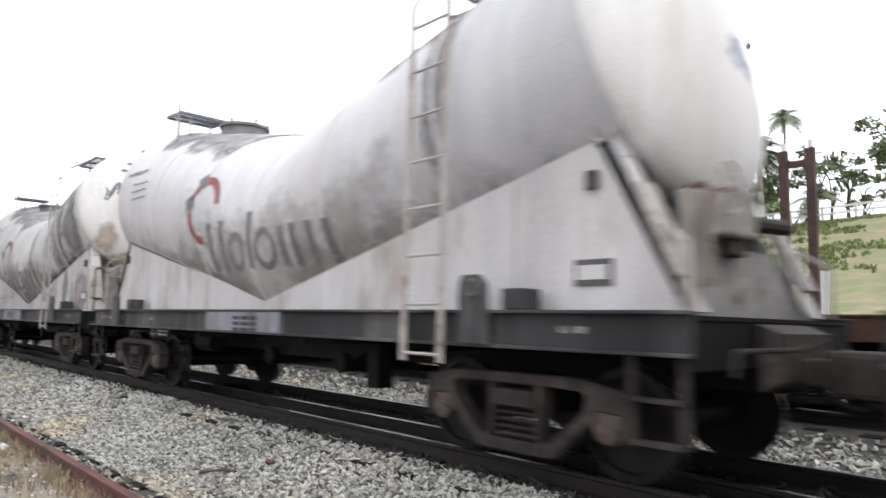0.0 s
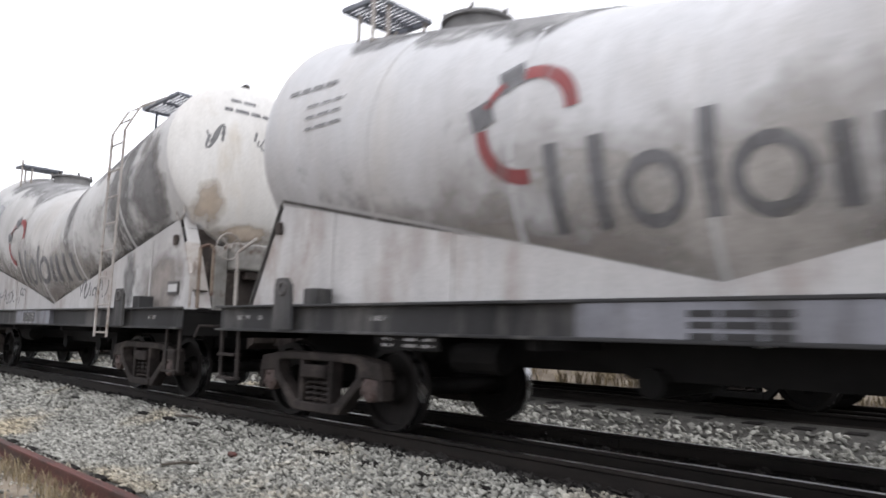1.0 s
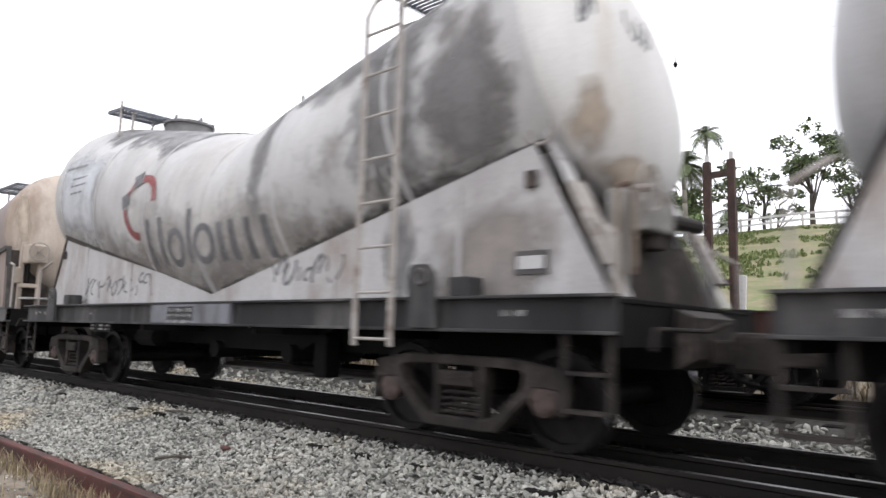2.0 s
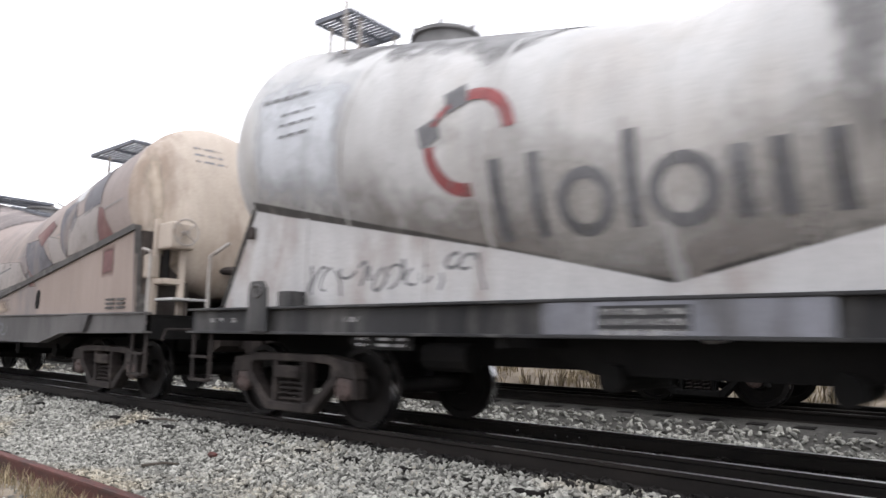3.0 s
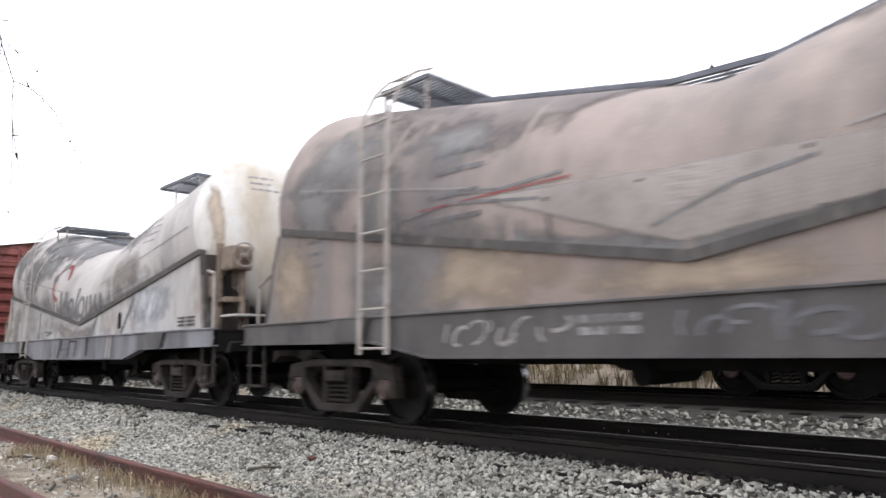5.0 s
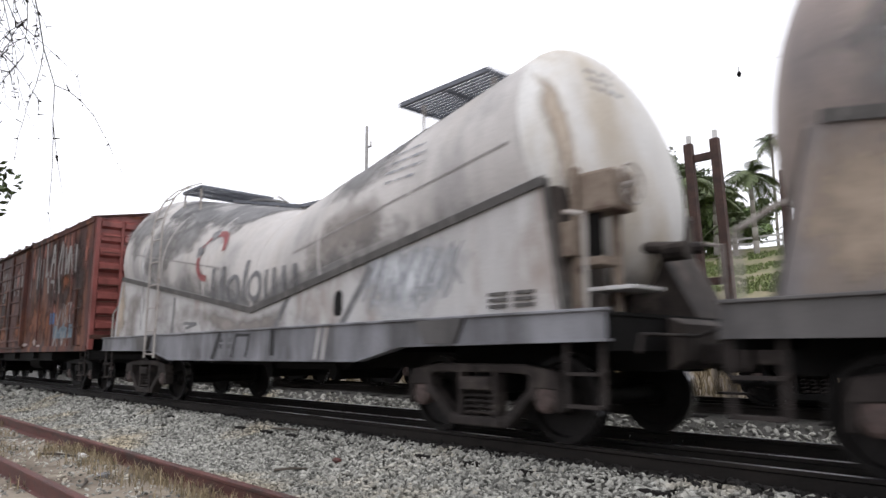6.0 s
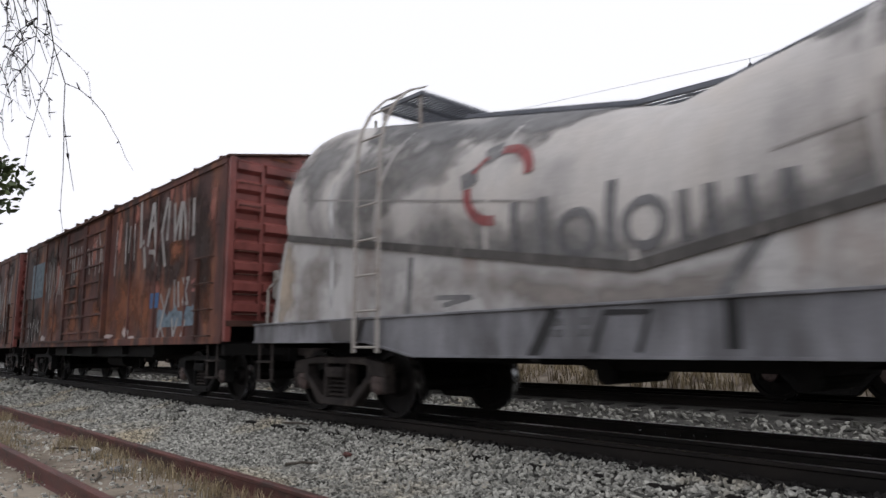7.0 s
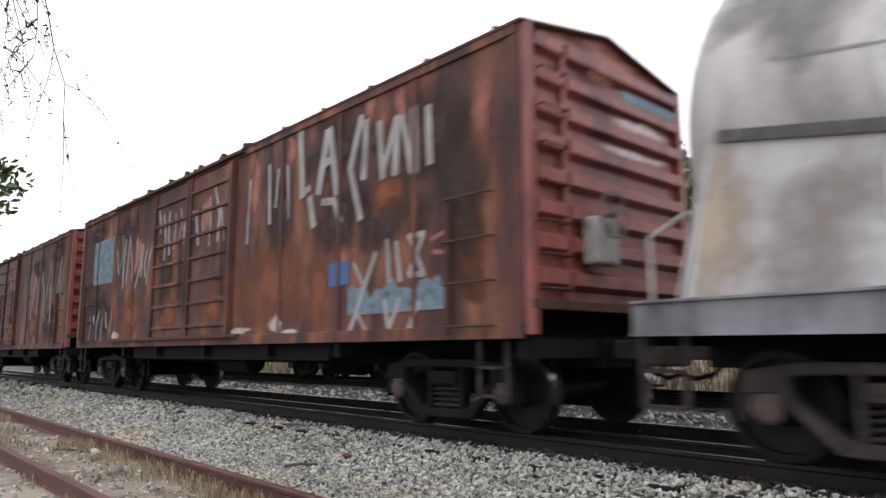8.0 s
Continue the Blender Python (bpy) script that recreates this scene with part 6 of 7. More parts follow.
# ---- stake wagons standing on the far track ----
def flat_wagon(x0, stakes, label):
    L = 12.3
    root = tagged(new("stake_wagon"), label, "flat wagon", "standing stake wagons")
    root.matrix_basis = pose(x0, Y2, 0.02)
    for s in (-1, 1):
        bm = prism(B(), [(0, 1.20), (L, 1.20), (L, 0.92), (9.9, 0.88), (8.0, 0.60), (4.3, 0.60), (2.4, 0.88), (0, 0.92)], *sorted((s * 1.38, s * 1.36)))
        box(bm, 0, L, *sorted((s * 1.40, s * 1.28)), 1.20, 1.225)
        sl = part("side_sill", bm, BOX_DARK, root, "dark rusty fish-bellied sill")
        bm = box(B(), 8.2, 8.95, *sorted((s * 1.382, s * 1.395)), 0.66, 0.86)
        pl = part("load_plate", bm, BLACK, sl, "black load plate")
        for k in range(2):
            for q in range(3):
                bm = box(B(), 8.25 + 0.23 * q, 8.43 + 0.23 * q, *sorted((s * 1.396, s * 1.399)), 0.78 - 0.08 * k, 0.82 - 0.08 * k)
                part("stencil_bar", bm, PALETEXT, pl)
        for v in stakes:
            lean = 0.10 if s < 0 else 0.0
            v += -0.10 if s < 0 else 0.22
            bm = B()
            for dv in (0, 0.42):
                bar(bm, (v + dv, s * 1.33, 1.0), (v + dv - lean, s * (1.33 + 0.3 * lean), 3.98), 0.125, 0.10, (0, 1, 0))
            st = part("stake_frame", bm, RUSTPOST, root, "pair of tall rusty side stakes")
            for z in (1.82, 3.74):
                bm = bar(B(), (v - lean * (z - 1) / 3, s * 1.33, z), (v + 0.42 - lean * (z - 1) / 3, s * 1.33, z), 0.07, 0.11)
                part("cross_bar", bm, RUSTPOST, st)
            for dv in (0, 0.42):
                bm = bar(B(), (v + dv - lean, s * 1.335, 3.98), (v + dv - lean, s * 1.335, 4.12), 0.06, 0.06, (0, 1, 0))
                part("stake_tip", bm, WHITEWASH, st)
    bm = B()
    box(bm, 0.02, L - 0.02, -1.35, 1.35, 1.14, 1.20)
    box(bm, 0, L, -0.3, 0.3, 0.62, 1.12)
    for x in (3.0, 5.2, 7.4, 9.4):
        box(bm, x - 0.06, x + 0.06, -1.3, 1.3, 0.7, 1.1)
    part("deck", bm, BLACK, root)
    bm = B()
    tube(bm, (5.6, -0.7, 0.62), (6.6, -0.7, 0.62), 0.18, 12)
    part("brake_cylinder", bm, BLACK, root)
    n = len(SPINNING)
    bogie(root, 1.5, 1.5, BLACK)
    bogie(root, L - 1.5, 1.5, BLACK)
    del SPINNING[n:]
    coupler(root, 0, -1)
    coupler(root, L, 1)
    return root


flat_wagon(-14.2, (1.1, 4.2, 6.95, 9.55), "dark empty flat wagon with pairs of tall rusty stakes")
flat_wagon(-1.0, (3.5, 8.0), "dark empty flat wagon with rusty stakes")
flat_wagon(-27.4, (2.0, 5.0, 8.0), "dark empty flat wagon with rusty stakes")
flat_wagon(-40.6, (2.0, 5.0, 8.0), "dark empty flat wagon with rusty stakes")

# ---- beyond the tracks ----
bm = box(B(), -0.085, 0.085, -0.06, 0.06, -0.3, 1.72, 0.015)
mk = tagged(part("marker_post", bm, WHITEWASH), "whitewashed square marker post in the grass", "marker post")
mk.matrix_basis = pose(-4.92, 15.5, ground_height(-4.92, 15.5), 0, 3, 10)
for x in (-9.6, -13.5):
    bm = box(B(), -0.03, 0.03, -0.03, 0.03, -0.3, 0.9, 0.005)
    o = tagged(part("marker_post", bm, WHITEWASH), "thin pale stake in dry grass", "marker post")
    o.matrix_basis = pose(x, 14.3, ground_height(x, 14.3))


def fence():
    root = tagged(new("fence"), "white painted post-and-rail fence on the bank", "fence")
    y = 50.0
    xs2 = [-24 + 2.0 * k for k in range(20)]
    pm = box(B(), -0.07, 0.07, -0.07, 0.07, -0.4, 1.05)
    post = None
    for x in xs2:
        if post is None:
            o = part("post", pm, WHITEWASH, root)
            post = o.data
        else:
            o = shared("post", post, root)
        o.location = (x, y, ground_height(x, y))
    for a, b in zip(xs2, xs2[1:]):
        for h in (0.92, 0.5):
            part("fence_rail", bar(B(), (a, y - 0.08, ground_height(a, y) + h), (b, y - 0.08, ground_height(b, y) + h), 0.05, 0.14), WHITEWASH, root)


fence()


def leaf_cloud(rnd, centres, per, size, flat=0.6):
    """Small leaves scattered through clumps, as bent quads."""
    verts, faces = [], []
    for (cx, cy, cz), r in centres:
        for _ in range(per):
            d = Vector((rnd.gauss(0, 1), rnd.gauss(0, 1), rnd.gauss(0, 1))).normalized() * r * rnd.uniform(0.35, 1.0) ** 0.6
            p = Vector((cx + d.x, cy + d.y, cz + d.z * flat))
            a = Vector((rnd.gauss(0, 1), rnd.gauss(0, 1), rnd.gauss(0, 0.6))).normalized()
            b = a.orthogonal().normalized()
            s = size * rnd.uniform(0.6, 1.4)
            i = len(verts)
            verts += [tuple(p - a * s), tuple(p + b * s * 0.45), tuple(p + a * s), tuple(p - b * s * 0.45)]
            faces.append((i, i + 1, i + 2, i + 3))
    m = bpy.data.meshes.new("crown")
    m.from_pydata(verts, [], faces)
    return m


def tree(x, y, height, spread, seed, label, leaf=LEAF, density=1.0, thin=False, size=0.16, low=0.55):
    rnd = random.Random(seed)
    g = ground_height(x, y)
    root = tagged(new("tree"), label, "tree")
    root.location = (x, y, g)
    bm = B()
    top = height * (0.55 if not thin else 0.75)
    r0 = 0.028 * height
    pts = [(0, 0, -0.3)]
    for k in range(1, 5):
        pts.append((rnd.uniform(-0.1, 0.1) * k, rnd.uniform(-0.1, 0.1) * k, top * k / 4))
    for k in range(4):
        tube(bm, pts[k], pts[k + 1], r0 * (1 - 0.18 * k), 8, r0 * (1 - 0.18 * (k + 1)))
    clumps = []
    for k in range(9 if not thin else 6):
        a = k * 2.4 + rnd.uniform(-0.4, 0.4)
        base = pts[2 + k % 3]
        rr = spread * rnd.uniform(0.45, 0.95)
        tip = (base[0] + rr * math.cos(a), base[1] + rr * math.sin(a), height * rnd.uniform(low, 0.95))
        mid = tuple((p + q) / 2 + rnd.uniform(-0.15, 0.15) * spread * 0.4 for p, q in zip(base, tip))
        tube(bm, base, mid, r0 * 0.4, 6, r0 * 0.25)
        tube(bm, mid, tip, r0 * 0.25, 6, r0 * 0.08)
        for _ in range(3):
            clumps.append(((tip[0] + rnd.gauss(0, 0.25) * spread * 0.6, tip[1] + rnd.gauss(0, 0.25) * spread * 0.6, tip[2] + rnd.gauss(0, 0.2) * spread * 0.5), spread * rnd.uniform(0.22, 0.40)))
    clumps.append(((0, 0, height * 0.92), spread * 0.4))
    part("trunk", bm, BARK, root, "tapered trunk with limbs", True)
    m = leaf_cloud(rnd, clumps, int(120 * density), size)
    m.materials.append(leaf)
    o = new("crown", m)
    o.parent = root
    return root


def palm(x, y, height, frond, seed, label):
    rnd = random.Random(seed)
    g = ground_height(x, y)
    root = tagged(new("palm_tree"), label, "palm")
    root.location = (x, y, g)
    bm = B()
    lean = rnd.uniform(-0.03, 0.03)
    for k in range(6):
        a, b = height * k / 6 - (0.3 if k == 0 else 0), height * (k + 1) / 6
        tube(bm, (lean * a, 0, a), (lean * b, 0, b), 0.20 - 0.012 * k, 10, 0.20 - 0.012 * (k + 1))
    part("trunk", bm, PALMBARK, root, "pale ringed palm trunk", True)
    c = Vector((lean * height, 0, height))
    for k in range(17):
        az, el = k * 2.4 + rnd.uniform(-0.2, 0.2), radians(rnd.uniform(-15, 70))
        d = Vector((math.cos(az) * math.cos(el), math.sin(az) * math.cos(el), math.sin(el)))
        side = d.cross(Vector((0, 0, 1))).normalized()
        bm = B()
        prev = c
        n = 9
        ln = frond * rnd.uniform(0.8, 1.1)
        for i in range(1, n + 1):
            t = i / n
            p = c + d * ln * t + Vector((0, 0, -0.75 * ln * t * t))
            quad(bm, [prev - side * 0.015, prev + side * 0.015, p + side * 0.012, p - side * 0.012])
            w = 0.5 * math.sin(math.pi * min(1, t * 0.92 + 0.08)) * frond / 2
            for q in (-1, 1):
                for f in (0.0, 0.33, 0.66):
                    o = prev.lerp(p, f)
                    e = o + side * q * w + (p - prev) * 0.9 + Vector((0, 0, -0.35 * w))
                    quad(bm, [o, o + (p - prev) * 0.34, e + (p - prev) * 0.16, e])
            prev = p
        part("frond", bm, FROND, root)
    return root


for az, d, h, f, sd in ((-21.7, 48, 5.4, 2.6, 1), (-24.6, 52, 4.6, 2.6, 2), (-26.6, 47, 5.6, 2.6, 3), (-29.6, 49, 5.2, 2.6, 4), (-20.2, 88, 16.4, 2.7, 5), (-18.1, 54, 1.6, 2.4, 6), (-23.2, 50, 2.4, 2.2, 7)):
    palm(d * math.sin(radians(az)), d * math.cos(radians(az)), h, f, sd, "palm tree with a pale trunk on the grassy bank")
for az, d, h, s, sd, lf, de, th in ((-28.3, 58, 8.2, 4.0, 11, LEAF, 1.2, False), (-31.5, 60, 8.0, 4.2, 12, LEAF, 1.2, False), (-25.5, 66, 7.0, 3.8, 13, LEAF, 1.1, False), (-23.4, 70, 5.4, 3.0, 14, LEAF, 0.7, False),
                                    (-18.5, 74, 9.6, 2.6, 16, LEAF, 0.22, True), (-17.3, 76, 8.2, 2.2, 17, LEAF, 0.16, True), (-16.1, 78, 9.6, 1.8, 18, LEAF, 0.12, True), (-15.3, 80, 7.5, 2.2, 15, LEAF, 0.2, True),
                                    (-12.9, 70, 12.2, 3.2, 19, LEAF, 0.55, False), (-10.2, 74, 9.0, 3.6, 20, LEAF, 0.4, False), (-34.5, 64, 7.6, 4.2, 21, LEAF, 1.1, False), (-38, 68, 7.0, 4.2, 22, LEAF, 1.1, False), (-23.8, 56, 3.4, 2.0, 23, LEAFPALE, 0.8, False)):
    tree(d * math.sin(radians(az)), d * math.cos(radians(az)), h, s, sd, "sparse tall tree on the hilltop" if th else "leafy green tree on the hilltop", lf, de, th, 0.26)
for k, (az, d) in enumerate(((-24.2, 57), (-25.2, 58), (-27.2, 54), (-28.9, 57), (-31.0, 56))):
    tree(d * math.sin(radians(az)), d * math.cos(radians(az)), 3.3 + 0.5 * (k % 3), 2.4, 60 + k, "low spreading leafy tree on the bank", LEAF if k % 2 else LEAFPALE, 0.8, False, 0.24, 0.2)
tree(-21.5, 0.5, 7.6, 3.5, 31, "dark leafy tree beside the siding", LEAF, 2.4, False, 0.13, 0.35)

bm = B()
tube(bm, (0, 0, -0.3), (0, 0, 10.2), 0.11, 10, 0.07)
pole = tagged(part("pole", bm, CONCRETE, None, "", True), "slim grey concrete pole with a short crossarm", "utility pole")
pole.location = (-24.1, 18.0, ground_height(-24.1, 18.0))
part("crossarm", bar(B(), (-0.1, 0, 9.2), (0.35, 0, 9.2), 0.06, 0.06), CONCRETE, pole)
part("insulator", tube(B(), (0.3, 0, 9.22), (0.3, 0, 9.42), 0.04, 8), WHITEWASH, pole)

bm = B()
pipe(bm, [(-60, 20.0, 12.6), (-40, 21.0, 11.6), (-20.2, 22.1, 11.35), (-9.4, 23.2, 10.75), (0, 24.1, 10.6), (14, 25.4, 11.0)], 0.006, 4)
cable = tagged(part("cable", bm, BLACK), "thin dark overhead cable across the sky", "cable")
for x, y, z in ((-20.2, 22.1, 11.35), (-9.4, 23.2, 10.75)):
    bm = B()
    tube(bm, (0, 0, 0), (0, 0, -0.18), 0.012, 6)
    tube(bm, (0, 0, -0.16), (0, 0, -0.26), 0.03, 8, 0.085)
    tube(bm, (0, 0, -0.26), (0, 0, -0.36), 0.085, 8, 0.04)
    o = tagged(part("hanging_lamp", bm, BLACK), "small dark lamp hung from the cable", "lamp")
    o.location = (x, y, z)


def bare_branch():
    """A leafless tree beside the siding, whose drooping twigs hang into view."""
    rnd = random.Random(77)
    root = tagged(new("bare_tree"), "leafless tree with thin drooping twigs", "tree")
    bm = B()
    pts = [(-7.0, -2.6, -0.7), (-6.9, -2.4, 1.2), (-6.6, -1.9, 2.8), (-6.2, -1.0, 3.9), (-5.5, -0.1, 3.95), (-4.9, 0.82, 3.55)]
    for k in range(5):
        tube(bm, pts[k], pts[k + 1], 0.09 - 0.016 * k, 8, 0.074 - 0.016 * k)
    part("trunk", bm, BARK, root, "", True)

    def twig(p, d, length, r, depth):
        bm = B()
        n = 7
        seg = length / n
        p, d = Vector(p), Vector(d).normalized()
        for k in range(n):
            d = (d + Vector((rnd.gauss(0, 0.13), rnd.gauss(0, 0.13), rnd.gauss(0, 0.1) - 0.16))).normalized()
            q = p + d * seg
            tube(bm, p, q, r * (1 - 0.1 * k), 5, r * (1 - 0.1 * (k + 1)))
            if rnd.random() < 0.35:
                tube(bm, q, q + Vector((rnd.gauss(0, 0.02), rnd.gauss(0, 0.02), rnd.gauss(0, 0.02))), r * 1.9, 5, r * 0.7)
            p = q
            if depth and rnd.random() < 0.5:
                twig(p, d + Vector((rnd.gauss(0, 0.7), rnd.gauss(0, 0.7), rnd.gauss(0, 0.3))), length * rnd.uniform(0.35, 0.6), r * 0.6, depth - 1)
        part("twig", bm, TWIG, root)

    for k in range(11):
        f = k / 10
        a = Vector((-5.5, -0.1, 3.95)).lerp(Vector((-4.9, 0.8, 3.55)), f)
        twig(a, (0.15, 0.35 + rnd.uniform(-0.3, 0.3), -0.7), rnd.uniform(0.8, 1.35), 0.0062, 2)
    twig((-4.9, 0.8, 3.5), (0.02, 0.25, -0.7), 1.75, 0.0055, 1)


bare_branch()


# ---- loose ballast, dry grass and litter ----
def stone_shape(rnd):
    """A sharp-edged crushed stone from a squeezed and chipped icosahedron."""
    p = (1 + 5 ** 0.5) / 2
    v = np.array([(-1, p, 0), (1, p, 0), (-1, -p, 0), (1, -p, 0), (0, -1, p), (0, 1, p), (0, -1, -p), (0, 1, -p), (p, 0, -1), (p, 0, 1), (-p, 0, -1), (-p, 0, 1)]) / 1.9
    v = v * (1 + rnd.uniform(-0.28, 0.28, (12, 1))) * rnd.uniform((0.85, 0.5, 0.32), (1.5, 0.9, 0.62))
    return v


ICO = [(0, 11, 5), (0, 5, 1), (0, 1, 7), (0, 7, 10), (0, 10, 11), (1, 5, 9), (5, 11, 4), (11, 10, 2), (10, 7, 6), (7, 1, 8), (3, 9, 4), (3, 4, 2), (3, 2, 6), (3, 6, 8), (3, 8, 9), (4, 9, 5), (2, 4, 11), (6, 2, 10), (8, 6, 7), (9, 8, 1)]


def spread_stones(rnd, n, x0, x1, y0, y1, size, height, shapes, dense_right=0.0):
    verts = np.zeros((n, 12, 3))
    for k in range(n):
        u = rnd.random() ** (1 - dense_right)
        x, y = x0 + (x1 - x0) * u, rnd.uniform(y0, y1)
        s = size * rnd.uniform(0.6, 1.45)
        m = np.array(Euler((rnd.normal(0, 0.55), rnd.normal(0, 0.55), rnd.uniform(-3, 3))).to_matrix())
        verts[k] = (shapes[k % len(shapes)] * s) @ m.T + (x, y, height(x, y) + s * rnd.uniform(-0.1, 0.35))
    return verts.reshape(-1, 3)


rs = np.random.RandomState(5)
SHAPES = [stone_shape(rs) for _ in range(40)]
bed_z = lambda x, y: bed_height(y) + 0.012
zones = [(24000, -10.5, -1.0, 3.05, 4.76, 0.0215), (13000, -20.0, -9.5, 3.0, 4.76, 0.03), (3500, -45.0, -19.0, 3.0, 4.76, 0.06), (4500, -1.2, 5.0, 3.05, 4.76, 0.034), (6000, -13.0, 0.5, 6.85, 9.7, 0.038), (2200, 0.4, 6.5, 6.85, 9.7, 0.045), (3000, -30.0, -12.0, 6.85, 9.7, 0.05)]
V = np.concatenate([spread_stones(rs, n, a, b, c, d, s, bed_z, SHAPES) for n, a, b, c, d, s in zones])
gz = lambda x, y: ground_height(x, y) + 0.0
V = np.concatenate([V, spread_stones(rs, 3000, -16, -2.0, 1.65, 3.05, 0.019, gz, SHAPES), spread_stones(rs, 1800, -16, -3, 0.4, 1.6, 0.018, gz, SHAPES)])
count = len(V) // 12
me = bpy.data.meshes.new("ballast_stones")
F = (np.array(ICO)[None] + 12 * np.arange(count)[:, None, None]).reshape(-1, 3)
me.from_pydata(V.tolist(), [], F.tolist())
me.materials.append(STONE)
tagged(new("ballast_stones", me), "loose grey crushed stone along the tracks", "ballast", kind="stuff")

# these stones carry the train's shade in their colour, besides oil
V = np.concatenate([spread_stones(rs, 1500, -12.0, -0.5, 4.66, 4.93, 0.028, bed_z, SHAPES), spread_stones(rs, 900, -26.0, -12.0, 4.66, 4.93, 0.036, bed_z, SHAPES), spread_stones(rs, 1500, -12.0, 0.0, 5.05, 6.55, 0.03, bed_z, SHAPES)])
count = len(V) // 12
me = bpy.data.meshes.new("shade_toned_oily_stones")
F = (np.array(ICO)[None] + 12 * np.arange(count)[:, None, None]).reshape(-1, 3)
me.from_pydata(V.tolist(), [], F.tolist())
me.materials.append(OILSHADE_STONE)
tagged(new("shade_toned_oily_stones", me), "oily stones beside the main rails, blackened by painted-in train shade", "ballast", kind="stuff")

stone_meshes = []
for k in range(10):
    m = bpy.data.meshes.new("stone")
    m.from_pydata(SHAPES[k].tolist(), [], ICO)
    m.materials.append(STONE)
    stone_meshes.append(m)
for k in range(290):
    x, y, s = rs.uniform(-5.6, -3.2), rs.uniform(3.5, 4.72), rs.uniform(0.020, 0.036)
    shared("stone", stone_meshes[k % 10], bed, Matrix.LocRotScale((x, y, bed_height(y) + 0.02), Euler(rs.uniform(-3, 3, 3)), (s, s, s)))


def blades(name, rnd, spots, per, height, width, mat, label, category):
    verts, faces = [], []
    for x, y in spots:
        g = ground_height(x, y)
        for _ in range(per):
            bx, by = x + rnd.gauss(0, 0.05), y + rnd.gauss(0, 0.05)
            a = rnd.uniform(0, math.tau)
            h = height * rnd.uniform(0.5, 1.3)
            bend = h * rnd.uniform(0.2, 0.9)
            dx, dy = math.cos(a), math.sin(a)
            w = width * rnd.uniform(0.6, 1.3)
            i = len(verts)
            verts += [(bx - dy * w, by + dx * w, g - 0.02), (bx + dy * w, by - dx * w, g - 0.02), (bx + dx * bend * 0.35 + dy * w * 0.8, by + dy * bend * 0.35 - dx * w * 0.8, g + h * 0.6),
                      (bx + dx * bend * 0.35 - dy * w * 0.8, by + dy * bend * 0.35 + dx * w * 0.8, g + h * 0.6), (bx + dx * bend, by + dy * bend, g + h)]
            faces += [(i, i + 1, i + 2, i + 3), (i + 3, i + 2, i + 4)]
    m = bpy.data.meshes.new(name)
    m.from_pydata(verts, [], faces)
    m.materials.append(mat)
    return tagged(new(name, m), label, category, kind="stuff")


rg = random.Random(8)
spots = []
for _ in range(900):
    x, y = rg.uniform(-14, -3), rg.choice((rg.uniform(0.3, 1.5), rg.uniform(1.62, 1.9), rg.gauss(2.48, 0.06), rg.uniform(1.9, 2.5)))
    if noise.noise((x * 0.9, y * 1.4, 5)) > -0.05:
        spots.append((x, y))
blades("dry_grass", rg, spots, 9, 0.11, 0.0035, DRYGRASS, "short dry straw-coloured grass along the siding", "grass")
spots = [(rg.uniform(-30, 3), rg.uniform(13.0, 17.5)) for _ in range(2600)]
blades("dry_grass", rg, spots, 7, 0.38, 0.012, DRYGRASS, "tall dry grass behind the far track", "grass")
spots = []
while len(spots) < 7000:
    x, y = rg.uniform(-34, 0), rg.uniform(15.5, 50)
    if noise.noise((x * 0.22, y * 0.22, 9)) + 0.45 * noise.noise((x * 0.8, y * 0.8, 2)) > 0.0:
        spots.append((x, y))
blades("green_grass", rg, spots, 9, 0.16, 0.035, GREENGRASS, "uneven green grass tufts on the bank", "grass")

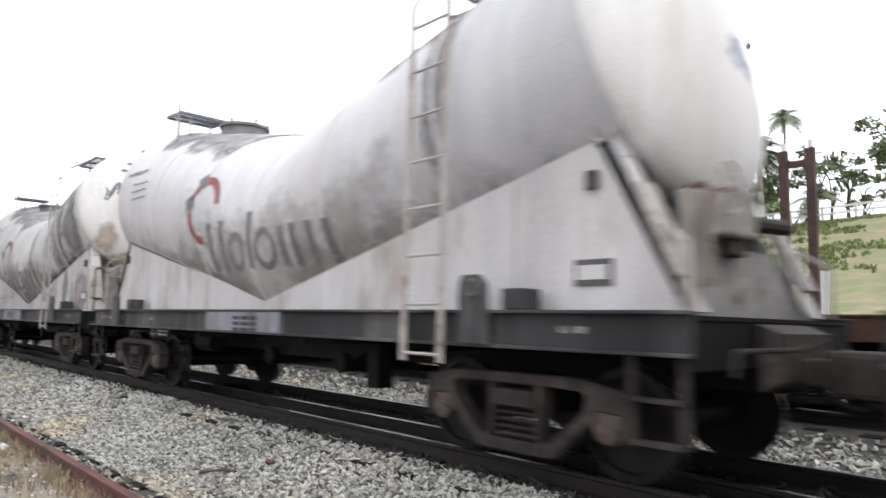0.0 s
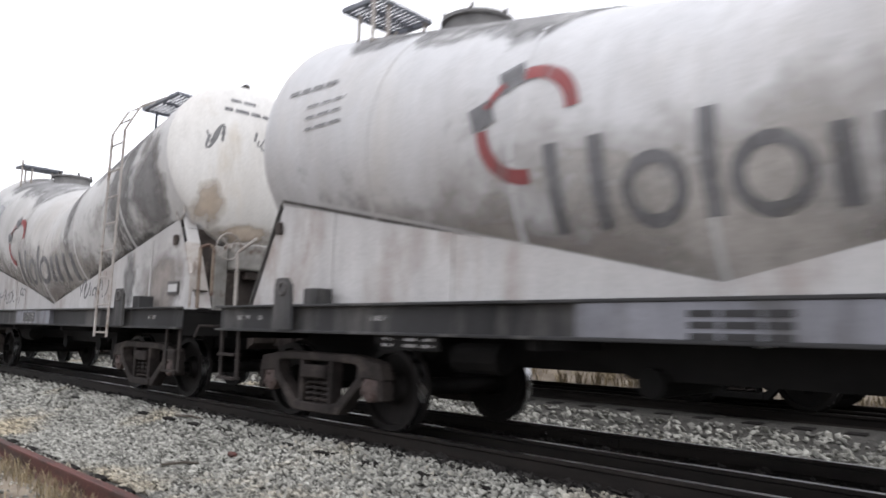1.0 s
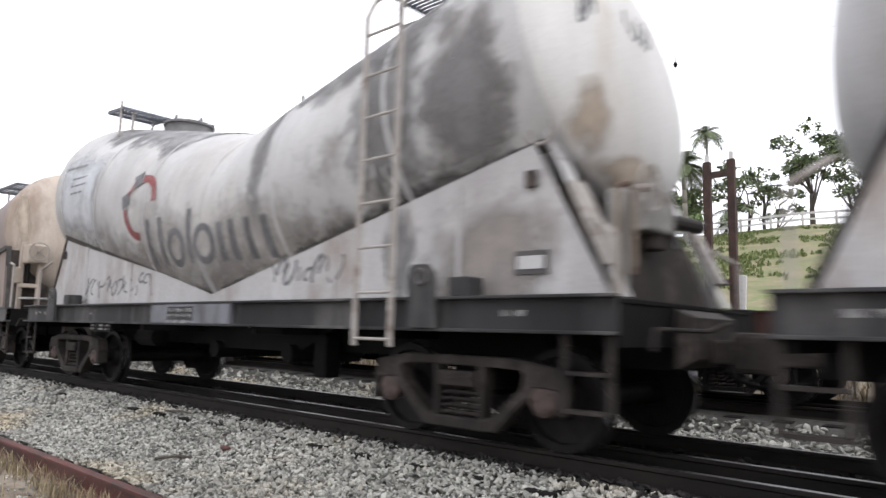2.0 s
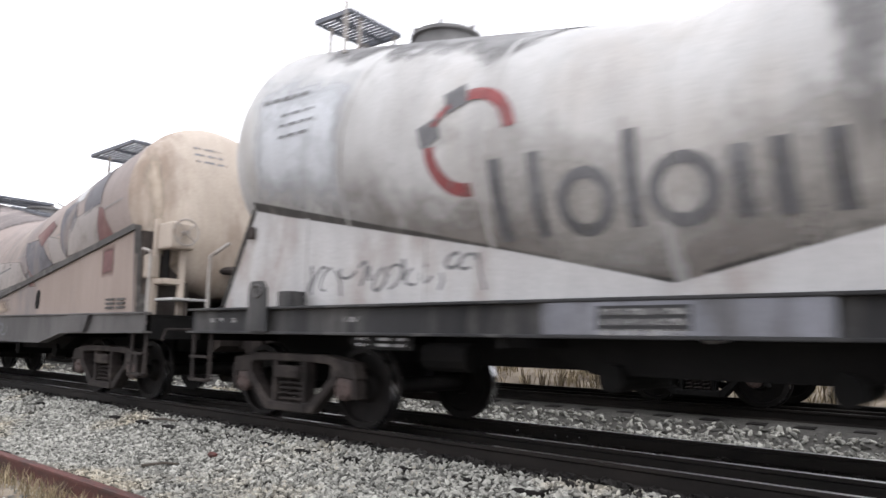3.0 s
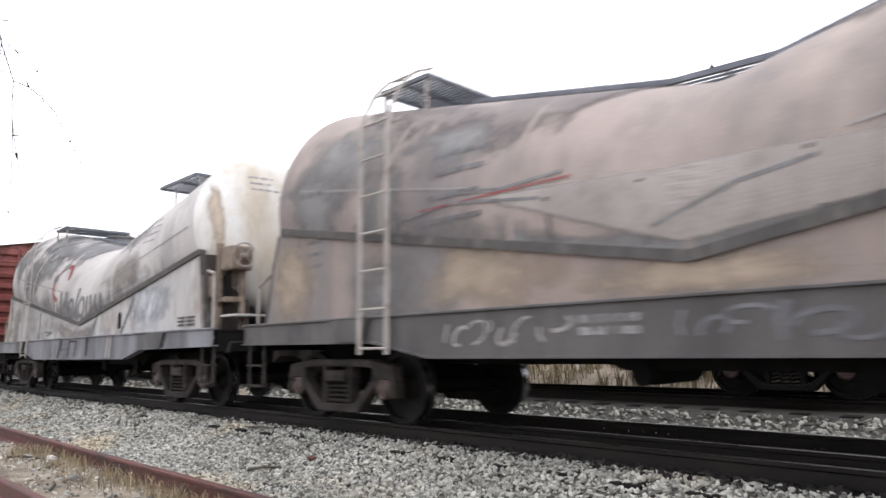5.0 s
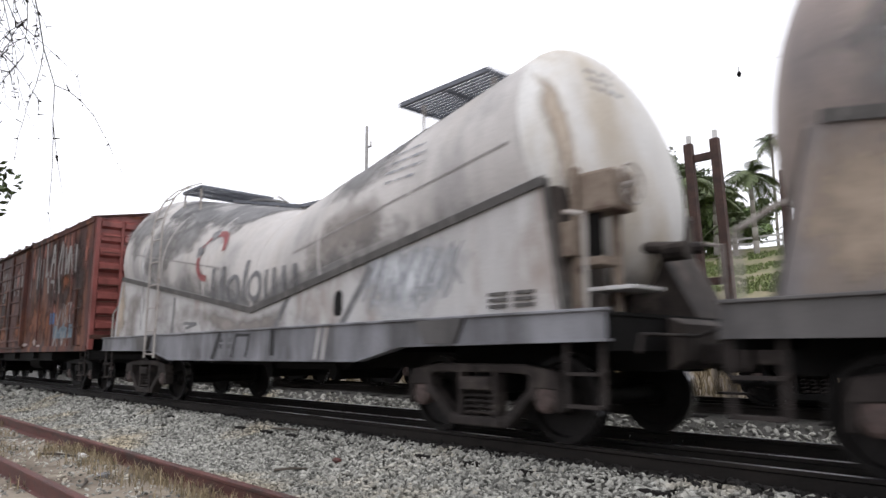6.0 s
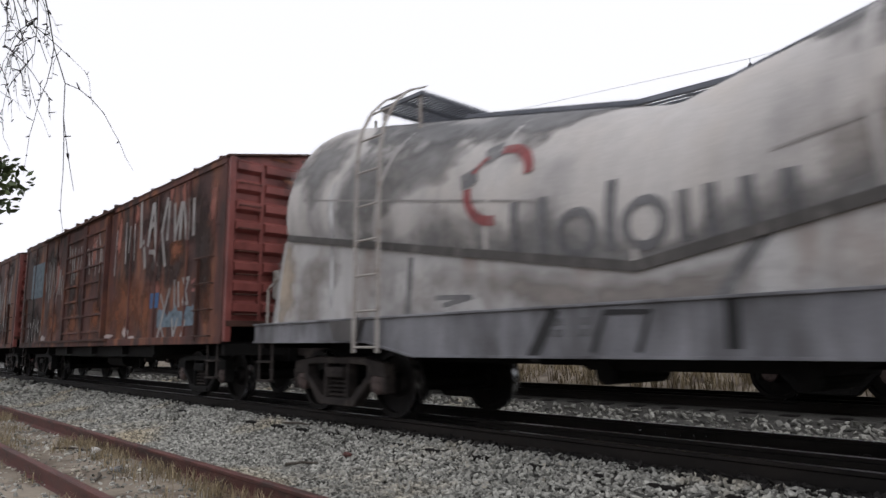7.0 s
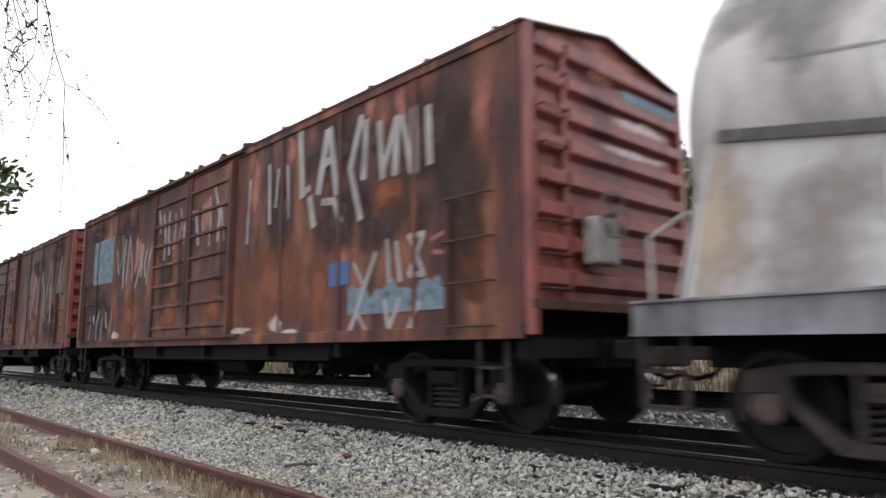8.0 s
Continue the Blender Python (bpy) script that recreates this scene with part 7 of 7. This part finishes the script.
# fish-plate with bright bolts on the far rail of the main track
bm = box(B(), -4.15, -3.25, 6.555, 6.572, -0.125, -0.045, 0.004)
fp = part("fish_plate", bm, RAIL_MAIN, bpy.data.objects["main_track"])
for x in (-4.057, -3.763, -3.595, -3.456, -3.327):
    part("bolt", tube(B(), (x, 6.535, -0.085), (x, 6.556, -0.085), 0.011, 6), TREAD, fp)

# litter on the siding
litter_rnd = random.Random(4)
for x, y, mt, lab, cat, s in ((-8.28, 2.40, WHITEWASH, "crumpled white paper scrap on the dirt", "paper scrap", 0.085), (-6.9, 2.2, SPRAY, "lump of grey stone between the rails", "stone", 0.07), (-9.6, 2.2, WHITEWASH, "small white scrap on the dirt", "paper scrap", 0.045),
                              (-5.9, 4.1, RAIL_RUST, "reddish stone on the ballast", "stone", 0.06), (-10.4, 2.9, WHITEWASH, "small white scrap by the rail", "paper scrap", 0.04)):
    bm = B()
    vs = [bm.verts.new(tuple(p * s)) for p in SHAPES[litter_rnd.randrange(40)]]
    for f in ICO:
        bm.faces.new([vs[i] for i in f])
    o = tagged(part("scrap" if "scrap" in lab else "stone_lump", bm, mt), lab, cat)
    o.location = (x, y, (ground_height(x, y) if y < 3 else bed_height(y) + 0.02) + s * 0.3)
for x, y, ln, rz in ((-8.6, 2.25, 0.55, 25), (-7.6, 4.52, 0.5, 12), (-6.1, 3.7, 0.35, 60), (-6.6, 1.95, 0.4, -20)):
    bm = B()
    tube(bm, (-ln / 2, 0, 0), (0, 0.02, 0.01), 0.014, 6)
    tube(bm, (0, 0.02, 0.01), (ln / 2, 0, 0), 0.014, 6, 0.008)
    o = tagged(part("stick", bm, BARK), "dead brown stick lying by the track", "stick")
    o.matrix_basis = pose(x, y, (ground_height(x, y) + 0.015 if y < 3 else bed_height(y) + 0.05), 0, 0, rz)


# ---- what moves ----
def motions():
    times = [0.5 * k for k in range(17)]
    for root, x0 in TRAIN:
        walk(root, [(t, pose(x0 + SPEED * t, YC, 0)) for t in times])
    step = math.degrees(SPEED * 0.1 / WHEEL_R)
    for ws, (x, y, z) in SPINNING:
        walk(ws, [(0.1 * k, pose(x, y, z, 0, step * k, 0)) for k in range(81)])


motions()
